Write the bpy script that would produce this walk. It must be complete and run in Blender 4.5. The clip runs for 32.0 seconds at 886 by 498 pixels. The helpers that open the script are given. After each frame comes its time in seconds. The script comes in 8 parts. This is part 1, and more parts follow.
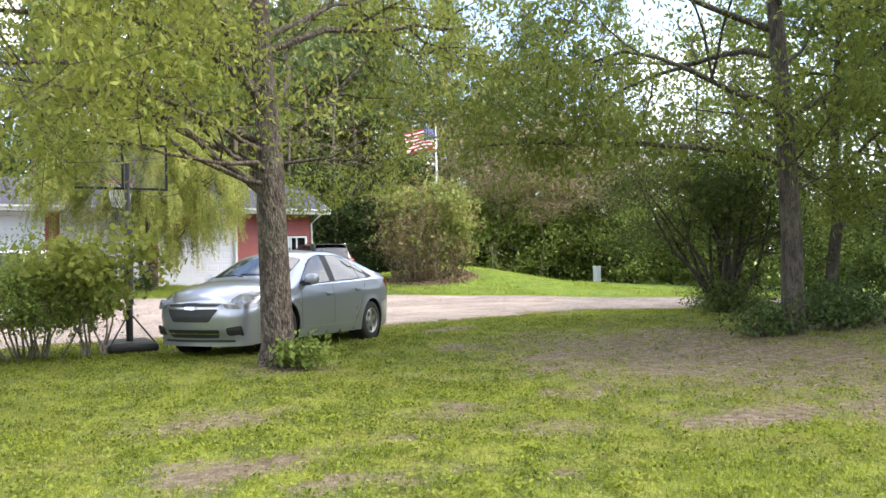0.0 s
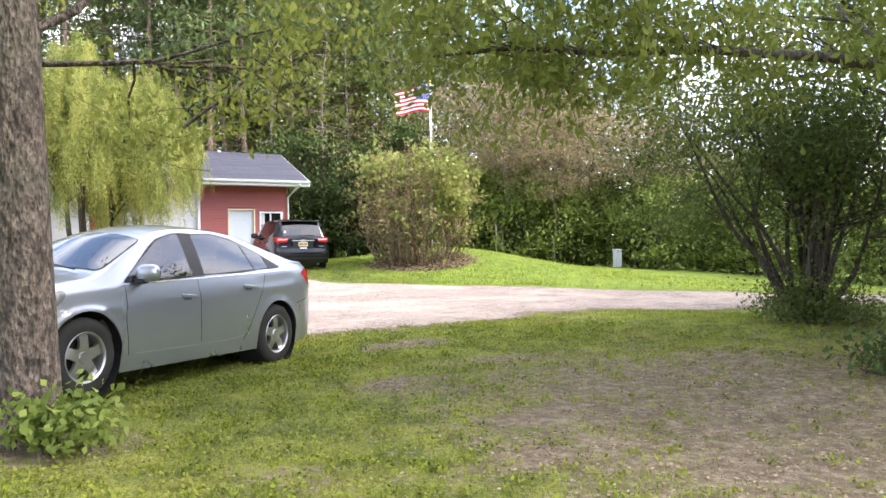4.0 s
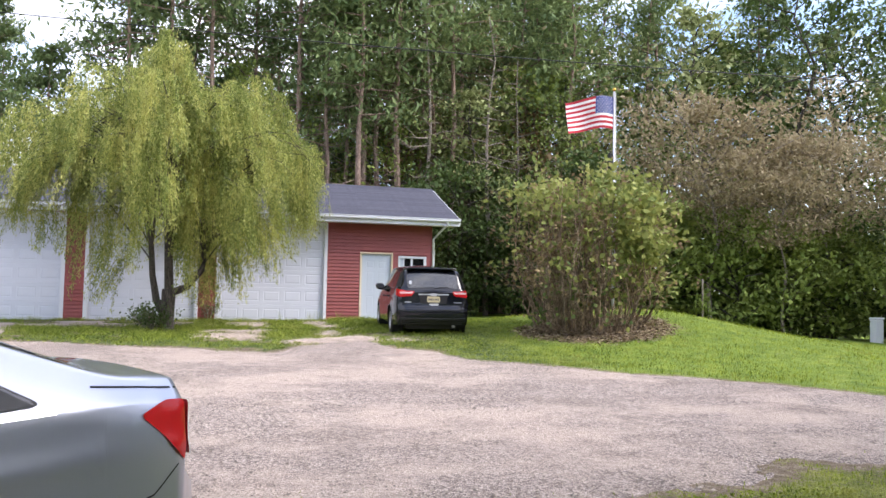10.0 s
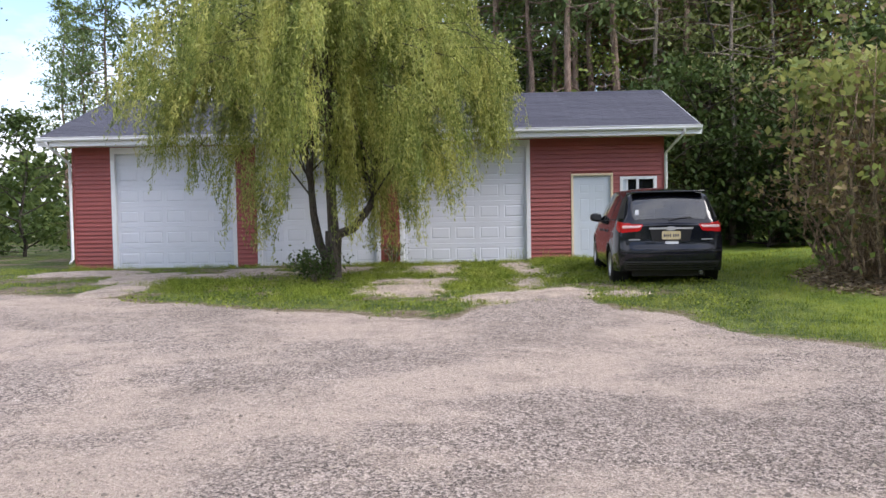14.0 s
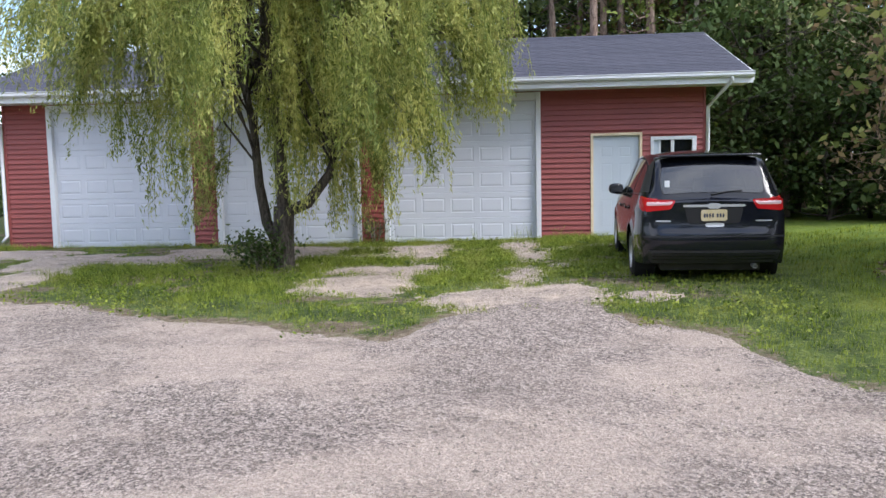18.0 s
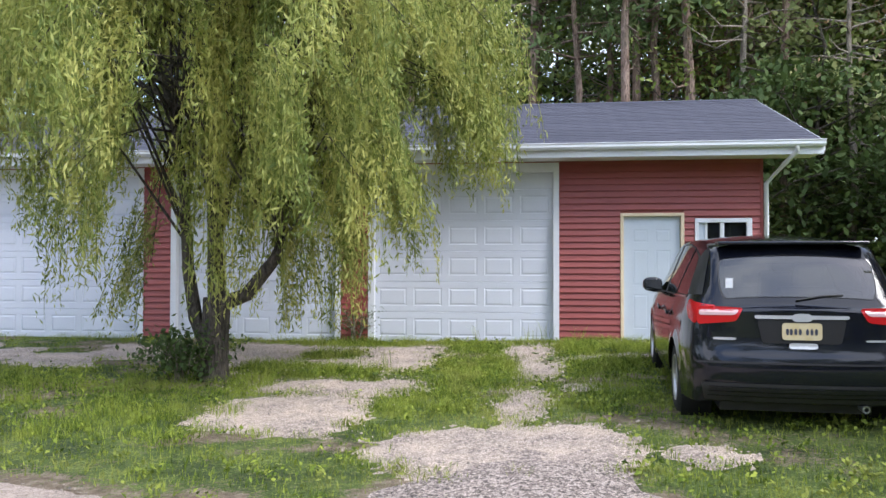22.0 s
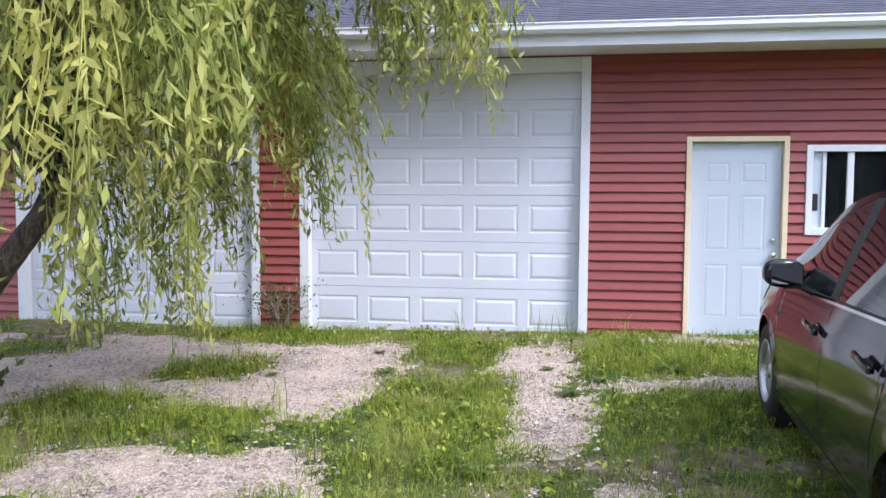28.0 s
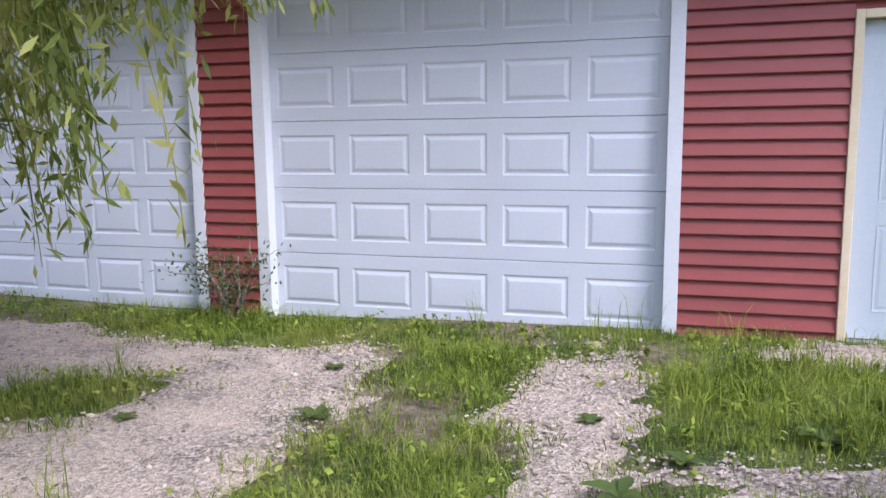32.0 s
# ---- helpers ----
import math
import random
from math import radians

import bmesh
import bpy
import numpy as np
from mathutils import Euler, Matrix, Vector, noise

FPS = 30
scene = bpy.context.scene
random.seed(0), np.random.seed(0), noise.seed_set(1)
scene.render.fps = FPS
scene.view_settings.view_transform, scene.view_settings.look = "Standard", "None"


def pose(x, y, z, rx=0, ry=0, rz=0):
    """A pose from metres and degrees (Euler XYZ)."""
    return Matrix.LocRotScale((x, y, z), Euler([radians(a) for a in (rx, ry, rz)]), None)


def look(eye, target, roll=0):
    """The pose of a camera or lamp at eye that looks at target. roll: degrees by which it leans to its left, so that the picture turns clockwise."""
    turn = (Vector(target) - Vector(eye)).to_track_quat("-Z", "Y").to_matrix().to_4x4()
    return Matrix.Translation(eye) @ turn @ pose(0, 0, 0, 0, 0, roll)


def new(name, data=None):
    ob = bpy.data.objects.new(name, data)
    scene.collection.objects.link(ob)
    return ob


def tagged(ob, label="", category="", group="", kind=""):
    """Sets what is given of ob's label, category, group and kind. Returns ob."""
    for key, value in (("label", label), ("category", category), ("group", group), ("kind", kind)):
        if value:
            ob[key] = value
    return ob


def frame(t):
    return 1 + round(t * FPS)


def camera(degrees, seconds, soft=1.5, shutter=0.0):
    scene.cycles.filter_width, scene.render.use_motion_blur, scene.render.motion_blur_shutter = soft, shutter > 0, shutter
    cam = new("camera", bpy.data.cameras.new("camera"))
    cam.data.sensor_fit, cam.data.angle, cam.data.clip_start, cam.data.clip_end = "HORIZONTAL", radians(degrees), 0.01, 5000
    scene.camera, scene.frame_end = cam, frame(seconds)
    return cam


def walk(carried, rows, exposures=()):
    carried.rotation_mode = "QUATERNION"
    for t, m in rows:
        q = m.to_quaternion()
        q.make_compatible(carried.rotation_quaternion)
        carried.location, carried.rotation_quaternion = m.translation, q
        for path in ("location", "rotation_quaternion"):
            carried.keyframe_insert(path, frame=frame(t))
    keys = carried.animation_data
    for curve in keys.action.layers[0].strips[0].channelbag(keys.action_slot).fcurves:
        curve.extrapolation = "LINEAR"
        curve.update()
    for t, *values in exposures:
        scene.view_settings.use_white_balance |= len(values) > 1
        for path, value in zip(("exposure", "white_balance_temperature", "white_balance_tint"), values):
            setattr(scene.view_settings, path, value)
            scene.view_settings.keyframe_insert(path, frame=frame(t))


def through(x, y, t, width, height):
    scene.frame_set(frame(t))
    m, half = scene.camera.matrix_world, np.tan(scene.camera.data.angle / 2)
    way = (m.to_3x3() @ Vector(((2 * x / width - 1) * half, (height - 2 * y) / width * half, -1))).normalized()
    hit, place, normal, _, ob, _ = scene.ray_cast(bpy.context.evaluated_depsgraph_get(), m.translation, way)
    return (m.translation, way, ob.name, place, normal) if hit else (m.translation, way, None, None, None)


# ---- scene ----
cam = camera(59.4, 32.0)
METRES, EYE, TILT, LEAN, TURN = 31.9, 1.5, 0.0, 0.0, -29.4
PATH = [
    (0, (-0.16, 0.752, 1.432), (0.836, 2.486, 1.473), -1.3),
    (0.5, (0.241, 1.244, 1.449), (1.445, 2.841, 1.449), -1.5),
    (1, (0.601, 1.671, 1.418), (1.869, 3.214, 1.297), -0.7),
    (1.5, (1.036, 2.156, 1.455), (2.15, 3.816, 1.391), -0.1),
    (2, (1.39, 2.615, 1.429), (2.364, 4.359, 1.336), -1.3),
    (2.5, (1.782, 3.063, 1.441), (2.632, 4.873, 1.398), -0.6),
    (3, (2.22, 3.541, 1.447), (3.154, 5.309, 1.425), -0.2),
    (3.5, (2.647, 4.002, 1.47), (3.672, 5.718, 1.415), 0.0),
    (4, (2.965, 4.496, 1.493), (3.921, 6.252, 1.482), -0.7),
    (4.5, (3.282, 4.934, 1.541), (4.169, 6.726, 1.569), -1.3),
    (6.5, (4.549, 6.44, 1.617), (5.383, 8.256, 1.707), 0.3),
    (7, (4.823, 6.866, 1.623), (5.718, 8.655, 1.633), 0.2),
    (7.5, (5.043, 7.393, 1.65), (5.759, 9.26, 1.602), -0.4),
    (8, (5.155, 7.974, 1.699), (5.657, 9.91, 1.697), 0.1),
    (8.5, (5.449, 8.492, 1.662), (5.842, 10.452, 1.718), 0.9),
    (9, (5.748, 9.075, 1.658), (6.161, 11.03, 1.748), 1.0),
    (9.5, (6.106, 9.621, 1.632), (6.714, 11.525, 1.708), 0.5),
    (10, (6.338, 10.271, 1.693), (6.841, 12.204, 1.809), 1.1),
    (10.5, (6.57, 10.788, 1.715), (6.987, 12.742, 1.806), 2.3),
    (11, (6.809, 11.156, 1.795), (7.16, 13.124, 1.735), 2.1),
    (11.5, (6.906, 11.868, 1.732), (7.394, 13.802, 1.587), 3.8),
    (12, (7.057, 12.503, 1.762), (7.483, 14.456, 1.716), 1.9),
    (12.5, (7.091, 13.151, 1.778), (7.41, 15.125, 1.754), 0.6),
    (13, (7.124, 13.767, 1.797), (7.306, 15.758, 1.739), -1.2),
    (13.5, (7.195, 14.334, 1.854), (7.176, 16.333, 1.78), -2.4),
    (15.5, (7.874, 16.4, 1.981), (7.8, 18.396, 1.896), 0.6),
    (16, (7.975, 16.795, 1.995), (7.878, 18.791, 1.905), -0.1),
    (16.5, (7.938, 17.133, 1.995), (7.753, 19.122, 1.902), -0.2),
    (17, (7.991, 17.447, 2.018), (7.825, 19.425, 1.776), 0.6),
    (17.5, (8.114, 17.795, 2.023), (7.956, 19.765, 1.716), -0.0),
    (18, (8.164, 18.189, 2.016), (8.007, 20.175, 1.846), -1.1),
    (18.5, (8.276, 18.613, 2.059), (8.206, 20.612, 2.032), -0.8),
    (19, (8.419, 18.997, 2.053), (8.359, 20.996, 2.071), -0.1),
    (19.5, (8.421, 19.367, 2.02), (8.199, 21.355, 2.027), 0.6),
    (20, (8.419, 19.725, 2.066), (8.097, 21.698, 2.097), 0.8),
    (20.5, (8.532, 20.111, 2.066), (8.14, 22.072, 2.103), 0.2),
    (21, (8.5, 20.471, 2.04), (8.067, 22.423, 1.993), -0.6),
    (21.5, (8.503, 20.872, 2.086), (8.144, 22.839, 2.048), -0.7),
    (22, (8.567, 21.197, 2.1), (8.328, 23.182, 2.14), 0.1),
    (22.5, (8.546, 21.6, 2.098), (8.35, 23.589, 2.174), 1.0),
    (23, (8.46, 22.023, 2.113), (8.252, 24.012, 2.146), 1.0),
    (23.5, (8.427, 22.477, 2.081), (8.225, 24.466, 2.005), 0.3),
    (24, (8.344, 22.928, 2.08), (8.133, 24.909, 1.911), -0.1),
    (24.5, (8.26, 23.375, 2.075), (7.981, 25.349, 1.915), 0.9),
    (25, (8.315, 23.796, 2.036), (7.992, 25.769, 1.978), 1.3),
    (25.5, (8.376, 24.237, 2.017), (8.039, 26.208, 2.06), 0.9),
    (27.5, (8.592, 25.558, 2.299), (8.151, 27.505, 2.188), 0.7),
    (28, (8.651, 25.878, 2.29), (8.351, 27.851, 2.162), 0.3),
    (28.5, (8.706, 26.277, 2.275), (8.497, 28.264, 2.182), -0.2),
    (29, (8.68, 26.664, 2.258), (8.516, 28.656, 2.189), -1.0),
    (29.5, (8.705, 27.087, 2.247), (8.659, 29.086, 2.196), -1.3),
    (30, (8.792, 27.47, 2.25), (8.679, 29.466, 2.174), -0.6),
    (30.5, (8.8, 27.841, 2.194), (8.558, 29.819, 2.026), 0.0),
    (31, (8.819, 28.247, 2.161), (8.498, 30.206, 1.916), 0.7),
    (31.5, (8.958, 28.553, 2.194), (8.446, 30.46, 1.876), -0.2),
    (32, (8.941, 28.966, 2.204), (8.363, 30.859, 1.918), -0.6),
]
EXPOSURE = ((0.0, 1.8, 6600, 12), (1.0, 2.1, 6800, 16), (4.0, 2.1, 6600, 16), (7.0, 1.85, 6500, 18), (9.0, 1.5, 6300, 18), (10.5, 1.4, 6300, 17), (12.0, 1.08, 6300, 16), (16.0, 1.0, 6200, 14), (20.0, 1.25, 5900, 12), (24.0, 1.4, 6000, 14), (28.0, 1.65, 5800, 18), (30.0, 1.62, 5750, 19), (32.0, 1.42, 5700, 20))
walk(cam, [(t, look(eye, target, roll)) for t, eye, target, roll in PATH], EXPOSURE)


# ---- light ----
SUN_EL, SUN_AZ = radians(46), radians(120)      # azimuth from +y, clockwise seen from above
world = bpy.data.worlds.new("sky")
scene.world = world
world.use_nodes = True
wn, wl = world.node_tree.nodes, world.node_tree.links
wn.clear()
w_out = wn.new("ShaderNodeOutputWorld")
w_bg = wn.new("ShaderNodeBackground")
w_sky = wn.new("ShaderNodeTexSky")
w_sky.sky_type = 'NISHITA'
w_sky.sun_disc = False
w_sky.sun_elevation = SUN_EL
w_sky.sun_rotation = SUN_AZ
w_sky.dust_density = 1.5
w_co = wn.new("ShaderNodeTexCoord")
w_map = wn.new("ShaderNodeMapping")
w_map.inputs["Scale"].default_value = (1.0, 1.0, 2.2)
w_noise = wn.new("ShaderNodeTexNoise")
w_noise.inputs["Scale"].default_value = 2.6
w_noise.inputs["Detail"].default_value = 8
w_noise.inputs["Roughness"].default_value = 0.55
w_ramp = wn.new("ShaderNodeValToRGB")
w_ramp.color_ramp.elements[0].position = 0.40
w_ramp.color_ramp.elements[1].position = 0.60
w_mix = wn.new("ShaderNodeMix")
w_mix.data_type = 'RGBA'
w_mix.inputs[7].default_value = (6.3, 6.5, 6.9, 1)
wl.new(w_co.outputs["Generated"], w_map.inputs["Vector"])
wl.new(w_map.outputs["Vector"], w_noise.inputs["Vector"])
wl.new(w_noise.outputs["Fac"], w_ramp.inputs["Fac"])
wl.new(w_ramp.outputs["Color"], w_mix.inputs[0])
wl.new(w_sky.outputs["Color"], w_mix.inputs[6])
wl.new(w_mix.outputs[2], w_bg.inputs["Color"])
w_bg.inputs["Strength"].default_value = 0.15
wl.new(w_bg.outputs["Background"], w_out.inputs["Surface"])

sun_data = bpy.data.lights.new("sun", 'SUN')
sun_data.energy = 1.5
sun_data.angle = radians(24)
sun_data.color = (1.0, 0.96, 0.90)
sun = new("sun", sun_data)
sun_from = Vector((math.cos(SUN_EL) * math.sin(SUN_AZ), math.cos(SUN_EL) * math.cos(SUN_AZ), math.sin(SUN_EL)))
sun.matrix_world = look(sun_from * 60, (0, 0, 0))


# ---- materials ----
class Mat:
    """A small wrapper round a node material with one principled shader."""

    def __init__(self, name, colour=(0.5, 0.5, 0.5), rough=0.6, metal=0.0):
        self.m = bpy.data.materials.new(name)
        self.m.use_nodes = True
        self.t = self.m.node_tree
        self.p = self.t.nodes["Principled BSDF"]
        self.out = self.t.nodes["Material Output"]
        self.p.inputs["Base Color"].default_value = (*colour, 1)
        self.p.inputs["Roughness"].default_value = rough
        self.p.inputs["Metallic"].default_value = metal

    def node(self, kind, **values):
        n = self.t.nodes.new(kind)
        for key, value in values.items():
            n.inputs[key.replace("_", " ")].default_value = value
        return n

    def link(self, a, b):
        self.t.links.new(a, b)

    def coords(self, which="Object", scale=(1, 1, 1)):
        c = self.node("ShaderNodeTexCoord")
        mp = self.node("ShaderNodeMapping")
        mp.inputs["Scale"].default_value = scale
        self.link(c.outputs[which], mp.inputs["Vector"])
        return mp.outputs["Vector"]

    def place(self, scale=(1, 1, 1)):
        g = self.node("ShaderNodeNewGeometry")
        mp = self.node("ShaderNodeMapping")
        mp.inputs["Scale"].default_value = scale
        self.link(g.outputs["Position"], mp.inputs["Vector"])
        return mp.outputs["Vector"]

    def noise(self, vector, scale, detail=4, rough=0.55):
        n = self.node("ShaderNodeTexNoise", Scale=scale, Detail=detail, Roughness=rough)
        self.link(vector, n.inputs["Vector"])
        return n.outputs["Fac"]

    def voronoi(self, vector, scale, out="Color"):
        n = self.node("ShaderNodeTexVoronoi", Scale=scale)
        self.link(vector, n.inputs["Vector"])
        return n.outputs[out]

    def ramp(self, fac, *stops):
        r = self.node("ShaderNodeValToRGB")
        e = r.color_ramp.elements
        while len(e) < len(stops):
            e.new(0.5)
        for i, (pos, col) in enumerate(stops):
            e[i].position = pos
            e[i].color = (*col, 1) if isinstance(col, tuple) else (col, col, col, 1)
        self.link(fac, r.inputs["Fac"])
        return r.outputs["Color"]

    def mix(self, fac, a, b, blend='MIX'):
        n = self.node("ShaderNodeMix")
        n.data_type = 'RGBA'
        n.blend_type = blend
        for socket, value in ((0, fac), (6, a), (7, b)):
            if isinstance(value, (int, float)):
                n.inputs[socket].default_value = value
            elif isinstance(value, tuple):
                n.inputs[socket].default_value = (*value, 1)
            else:
                self.link(value, n.inputs[socket])
        return n.outputs[2]

    def colour(self, socket):
        self.link(socket, self.p.inputs["Base Color"])
        return self

    def rough(self, fac, lo, hi):
        r = self.node("ShaderNodeMapRange")
        r.inputs["To Min"].default_value = lo
        r.inputs["To Max"].default_value = hi
        self.link(fac, r.inputs["Value"])
        self.link(r.outputs["Result"], self.p.inputs["Roughness"])
        return self

    def bump(self, height, strength, distance):
        b = self.node("ShaderNodeBump", Strength=strength, Distance=distance)
        self.link(height, b.inputs["Height"])
        self.link(b.outputs["Normal"], self.p.inputs["Normal"])
        return self

    def random(self):
        return self.node("ShaderNodeObjectInfo").outputs["Random"]

    def island(self):
        return self.node("ShaderNodeNewGeometry").outputs["Random Per Island"]

    def attribute(self, name):
        n = self.node("ShaderNodeAttribute")
        n.attribute_name = name
        return n.outputs["Fac"]


def worn(name, a, b, scale=3.0, rough=(0.4, 0.7), metal=0.0, fine=60.0, relief=0.0, vary=0.0):
    """Painted or plain matter: two colours mottled at two scales, with fine relief."""
    m = Mat(name, a, rough[0], metal)
    v = m.coords()
    big, small = m.noise(v, scale, 5), m.noise(v, fine, 3)
    c = m.mix(m.ramp(big, (0.3, 0.0), (0.7, 1.0)), a, b)
    c = m.mix(m.ramp(small, (0.35, 0.10), (0.65, 0.0)), c, tuple(0.6 * x for x in a))
    if vary:
        c = m.mix(m.ramp(m.random(), (0, 0.0), (1, vary)), c, tuple(0.7 * x for x in a))
    m.colour(c).rough(big, *rough)
    if relief:
        m.bump(small, 0.5, relief)
    return m.m


def foliage(name, dark, mid, light, gloss=0.45, through=0.35):
    """Leaves: each island of the mesh has a green of its own, with light shining through."""
    m = Mat(name, mid, max(gloss, 0.6))
    m.p.inputs["Specular IOR Level"].default_value = 0.2
    c = m.ramp(m.island(), (0.0, dark), (0.5, mid), (1.0, light))
    v = m.place()
    c = m.mix(m.ramp(m.noise(v, 0.7, 4), (0.48, 0.0), (0.70, 0.8)), c, light)
    c = m.mix(m.ramp(m.random(), (0.0, 0.45), (0.6, 0.0)), c, dark)
    m.colour(c)
    t = m.node("ShaderNodeBsdfTranslucent")
    m.link(m.mix(0.5, c, light), t.inputs["Color"])
    s = m.node("ShaderNodeMixShader", Fac=through)
    m.link(m.p.outputs[0], s.inputs[1])
    m.link(t.outputs[0], s.inputs[2])
    m.link(s.outputs[0], m.out.inputs["Surface"])
    return m.m


def bark(name, a, b, scale=14.0, flat=0.25):
    m = Mat(name, a, 0.9)
    v = m.coords(scale=(1, 1, flat))
    n = m.noise(v, scale, 6, 0.65)
    k = m.voronoi(v, scale * 2, "Distance")
    big = m.noise(m.coords(), 1.3, 3)
    c = m.mix(m.ramp(n, (0.40, 0.0), (0.60, 1.0)), a, b)
    c = m.mix(m.ramp(m.noise(v, scale * 3.5, 4, 0.7), (0.38, 0.8), (0.5, 0.0)), c, tuple(0.35 * x for x in a))
    c = m.mix(m.ramp(big, (0.5, 0.0), (0.75, 0.35)), c, (0.16, 0.17, 0.11))
    c = m.mix(m.ramp(k, (0.0, 0.85), (0.3, 0.0)), c, tuple(0.3 * x for x in a))
    m.colour(c).bump(m.mix(0.6, n, k), 1.0, 0.05)
    return m.m


def glassy(name, tint, rough=0.02, alpha=0.25):
    """Window glass: mostly clear and tinted, with a mirror-like surface."""
    m = Mat(name, tint, rough)
    m.p.inputs["IOR"].default_value = 1.5
    m.p.inputs["Coat Weight"].default_value = 0.5
    m.p.inputs["Coat Roughness"].default_value = 0.01
    t = m.node("ShaderNodeBsdfTransparent", Color=(*[min(1, 0.35 + 3 * x) for x in tint], 1))
    s = m.node("ShaderNodeMixShader", Fac=1 - alpha)
    m.link(t.outputs[0], s.inputs[1])
    m.link(m.p.outputs[0], s.inputs[2])
    m.link(s.outputs[0], m.out.inputs["Surface"])
    return m.m


def paint(name, colour, metal=0.5, rough=0.3, coat=1.0, dusty=0.12):
    m = Mat(name, colour, rough, metal)
    v = m.coords()
    flake = m.noise(v, 900, 2)
    dust = m.noise(v, 2.5, 5)
    c = m.mix(m.ramp(flake, (0.4, 0.0), (0.6, 0.2)), colour, tuple(min(1, 1.5 * x + 0.02) for x in colour))
    c = m.mix(m.ramp(dust, (0.5, 0.0), (0.8, dusty)), c, (0.30, 0.27, 0.22))
    m.colour(c).rough(dust, rough * 0.8, rough * 1.3)
    m.p.inputs["Coat Weight"].default_value = coat
    m.p.inputs["Coat Roughness"].default_value = 0.05
    return m.m


def ground_grass():
    m = Mat("lawn", (0.1, 0.15, 0.03), 0.95)
    v = m.place()
    big, mid, fine = m.noise(v, 0.35, 4), m.noise(v, 2.2, 5), m.noise(v, 60, 4, 0.7)
    grass = m.ramp(mid, (0.36, (0.11, 0.145, 0.016)), (0.5, (0.23, 0.275, 0.030)), (0.64, (0.38, 0.42, 0.055)))
    grass = m.mix(m.ramp(big, (0.35, 0.0), (0.7, 0.5)), grass, (0.28, 0.265, 0.045))
    # greener under lush grass, and darkened to stand for shade at its roots
    grass = m.mix(m.attribute("lush"), grass, m.ramp(mid, (0.36, (0.05, 0.085, 0.014)), (0.5, (0.11, 0.165, 0.024)), (0.64, (0.19, 0.25, 0.045))))
    clump = m.noise(v, 7, 5, 0.75)
    grass = m.mix(m.ramp(clump, (0.34, 0.6), (0.50, 0.0)), grass, (0.05, 0.075, 0.012))
    grass = m.mix(m.ramp(clump, (0.55, 0.0), (0.72, 0.6)), grass, (0.40, 0.41, 0.07))
    # dark cells paint the small shadows between low leaves, light cells the leaves
    leafy = m.mix(0.5, m.voronoi(v, 70), m.voronoi(v, 32))
    grass = m.mix(m.ramp(leafy, (0.15, 0.5), (0.5, 0.0)), grass, (0.03, 0.05, 0.010))
    grass = m.mix(m.ramp(leafy, (0.62, 0.0), (0.9, 0.75)), grass, (0.42, 0.46, 0.12))
    grass = m.mix(m.ramp(fine, (0.34, 0.65), (0.52, 0.0)), grass, (0.03, 0.048, 0.010))
    # the mown mound is painted brighter, with its sunlight put into the colour
    mound = m.ramp(m.mix(0.35, mid, clump), (0.36, (0.125, 0.215, 0.014)), (0.5, (0.185, 0.29, 0.02)), (0.64, (0.26, 0.35, 0.035)))
    grass = m.mix(m.attribute("mown_sunlit"), grass, mound)
    soil = m.ramp(m.noise(v, 9, 6, 0.7), (0.28, (0.11, 0.078, 0.05)), (0.5, (0.25, 0.188, 0.125)), (0.72, (0.46, 0.375, 0.275)))
    soil = m.mix(m.ramp(m.voronoi(v, 34, "Distance"), (0.05, 0.5), (0.3, 0.0)), soil, (0.10, 0.07, 0.04))
    broken = m.ramp(m.mix(0.55, m.noise(v, 2.6, 7, 0.75), m.noise(v, 22, 5, 0.8)), (0.36, 0.0), (0.64, 1.0))
    edge = m.mix(0.36, m.attribute("bare"), broken, 'LINEAR_LIGHT')
    c = m.mix(m.ramp(edge, (0.45, 0.0), (0.66, 1.0)), grass, soil)
    m.colour(c).bump(m.mix(0.4, fine, m.voronoi(v, 70, "Distance")), 1.0, 0.07)
    return m.m


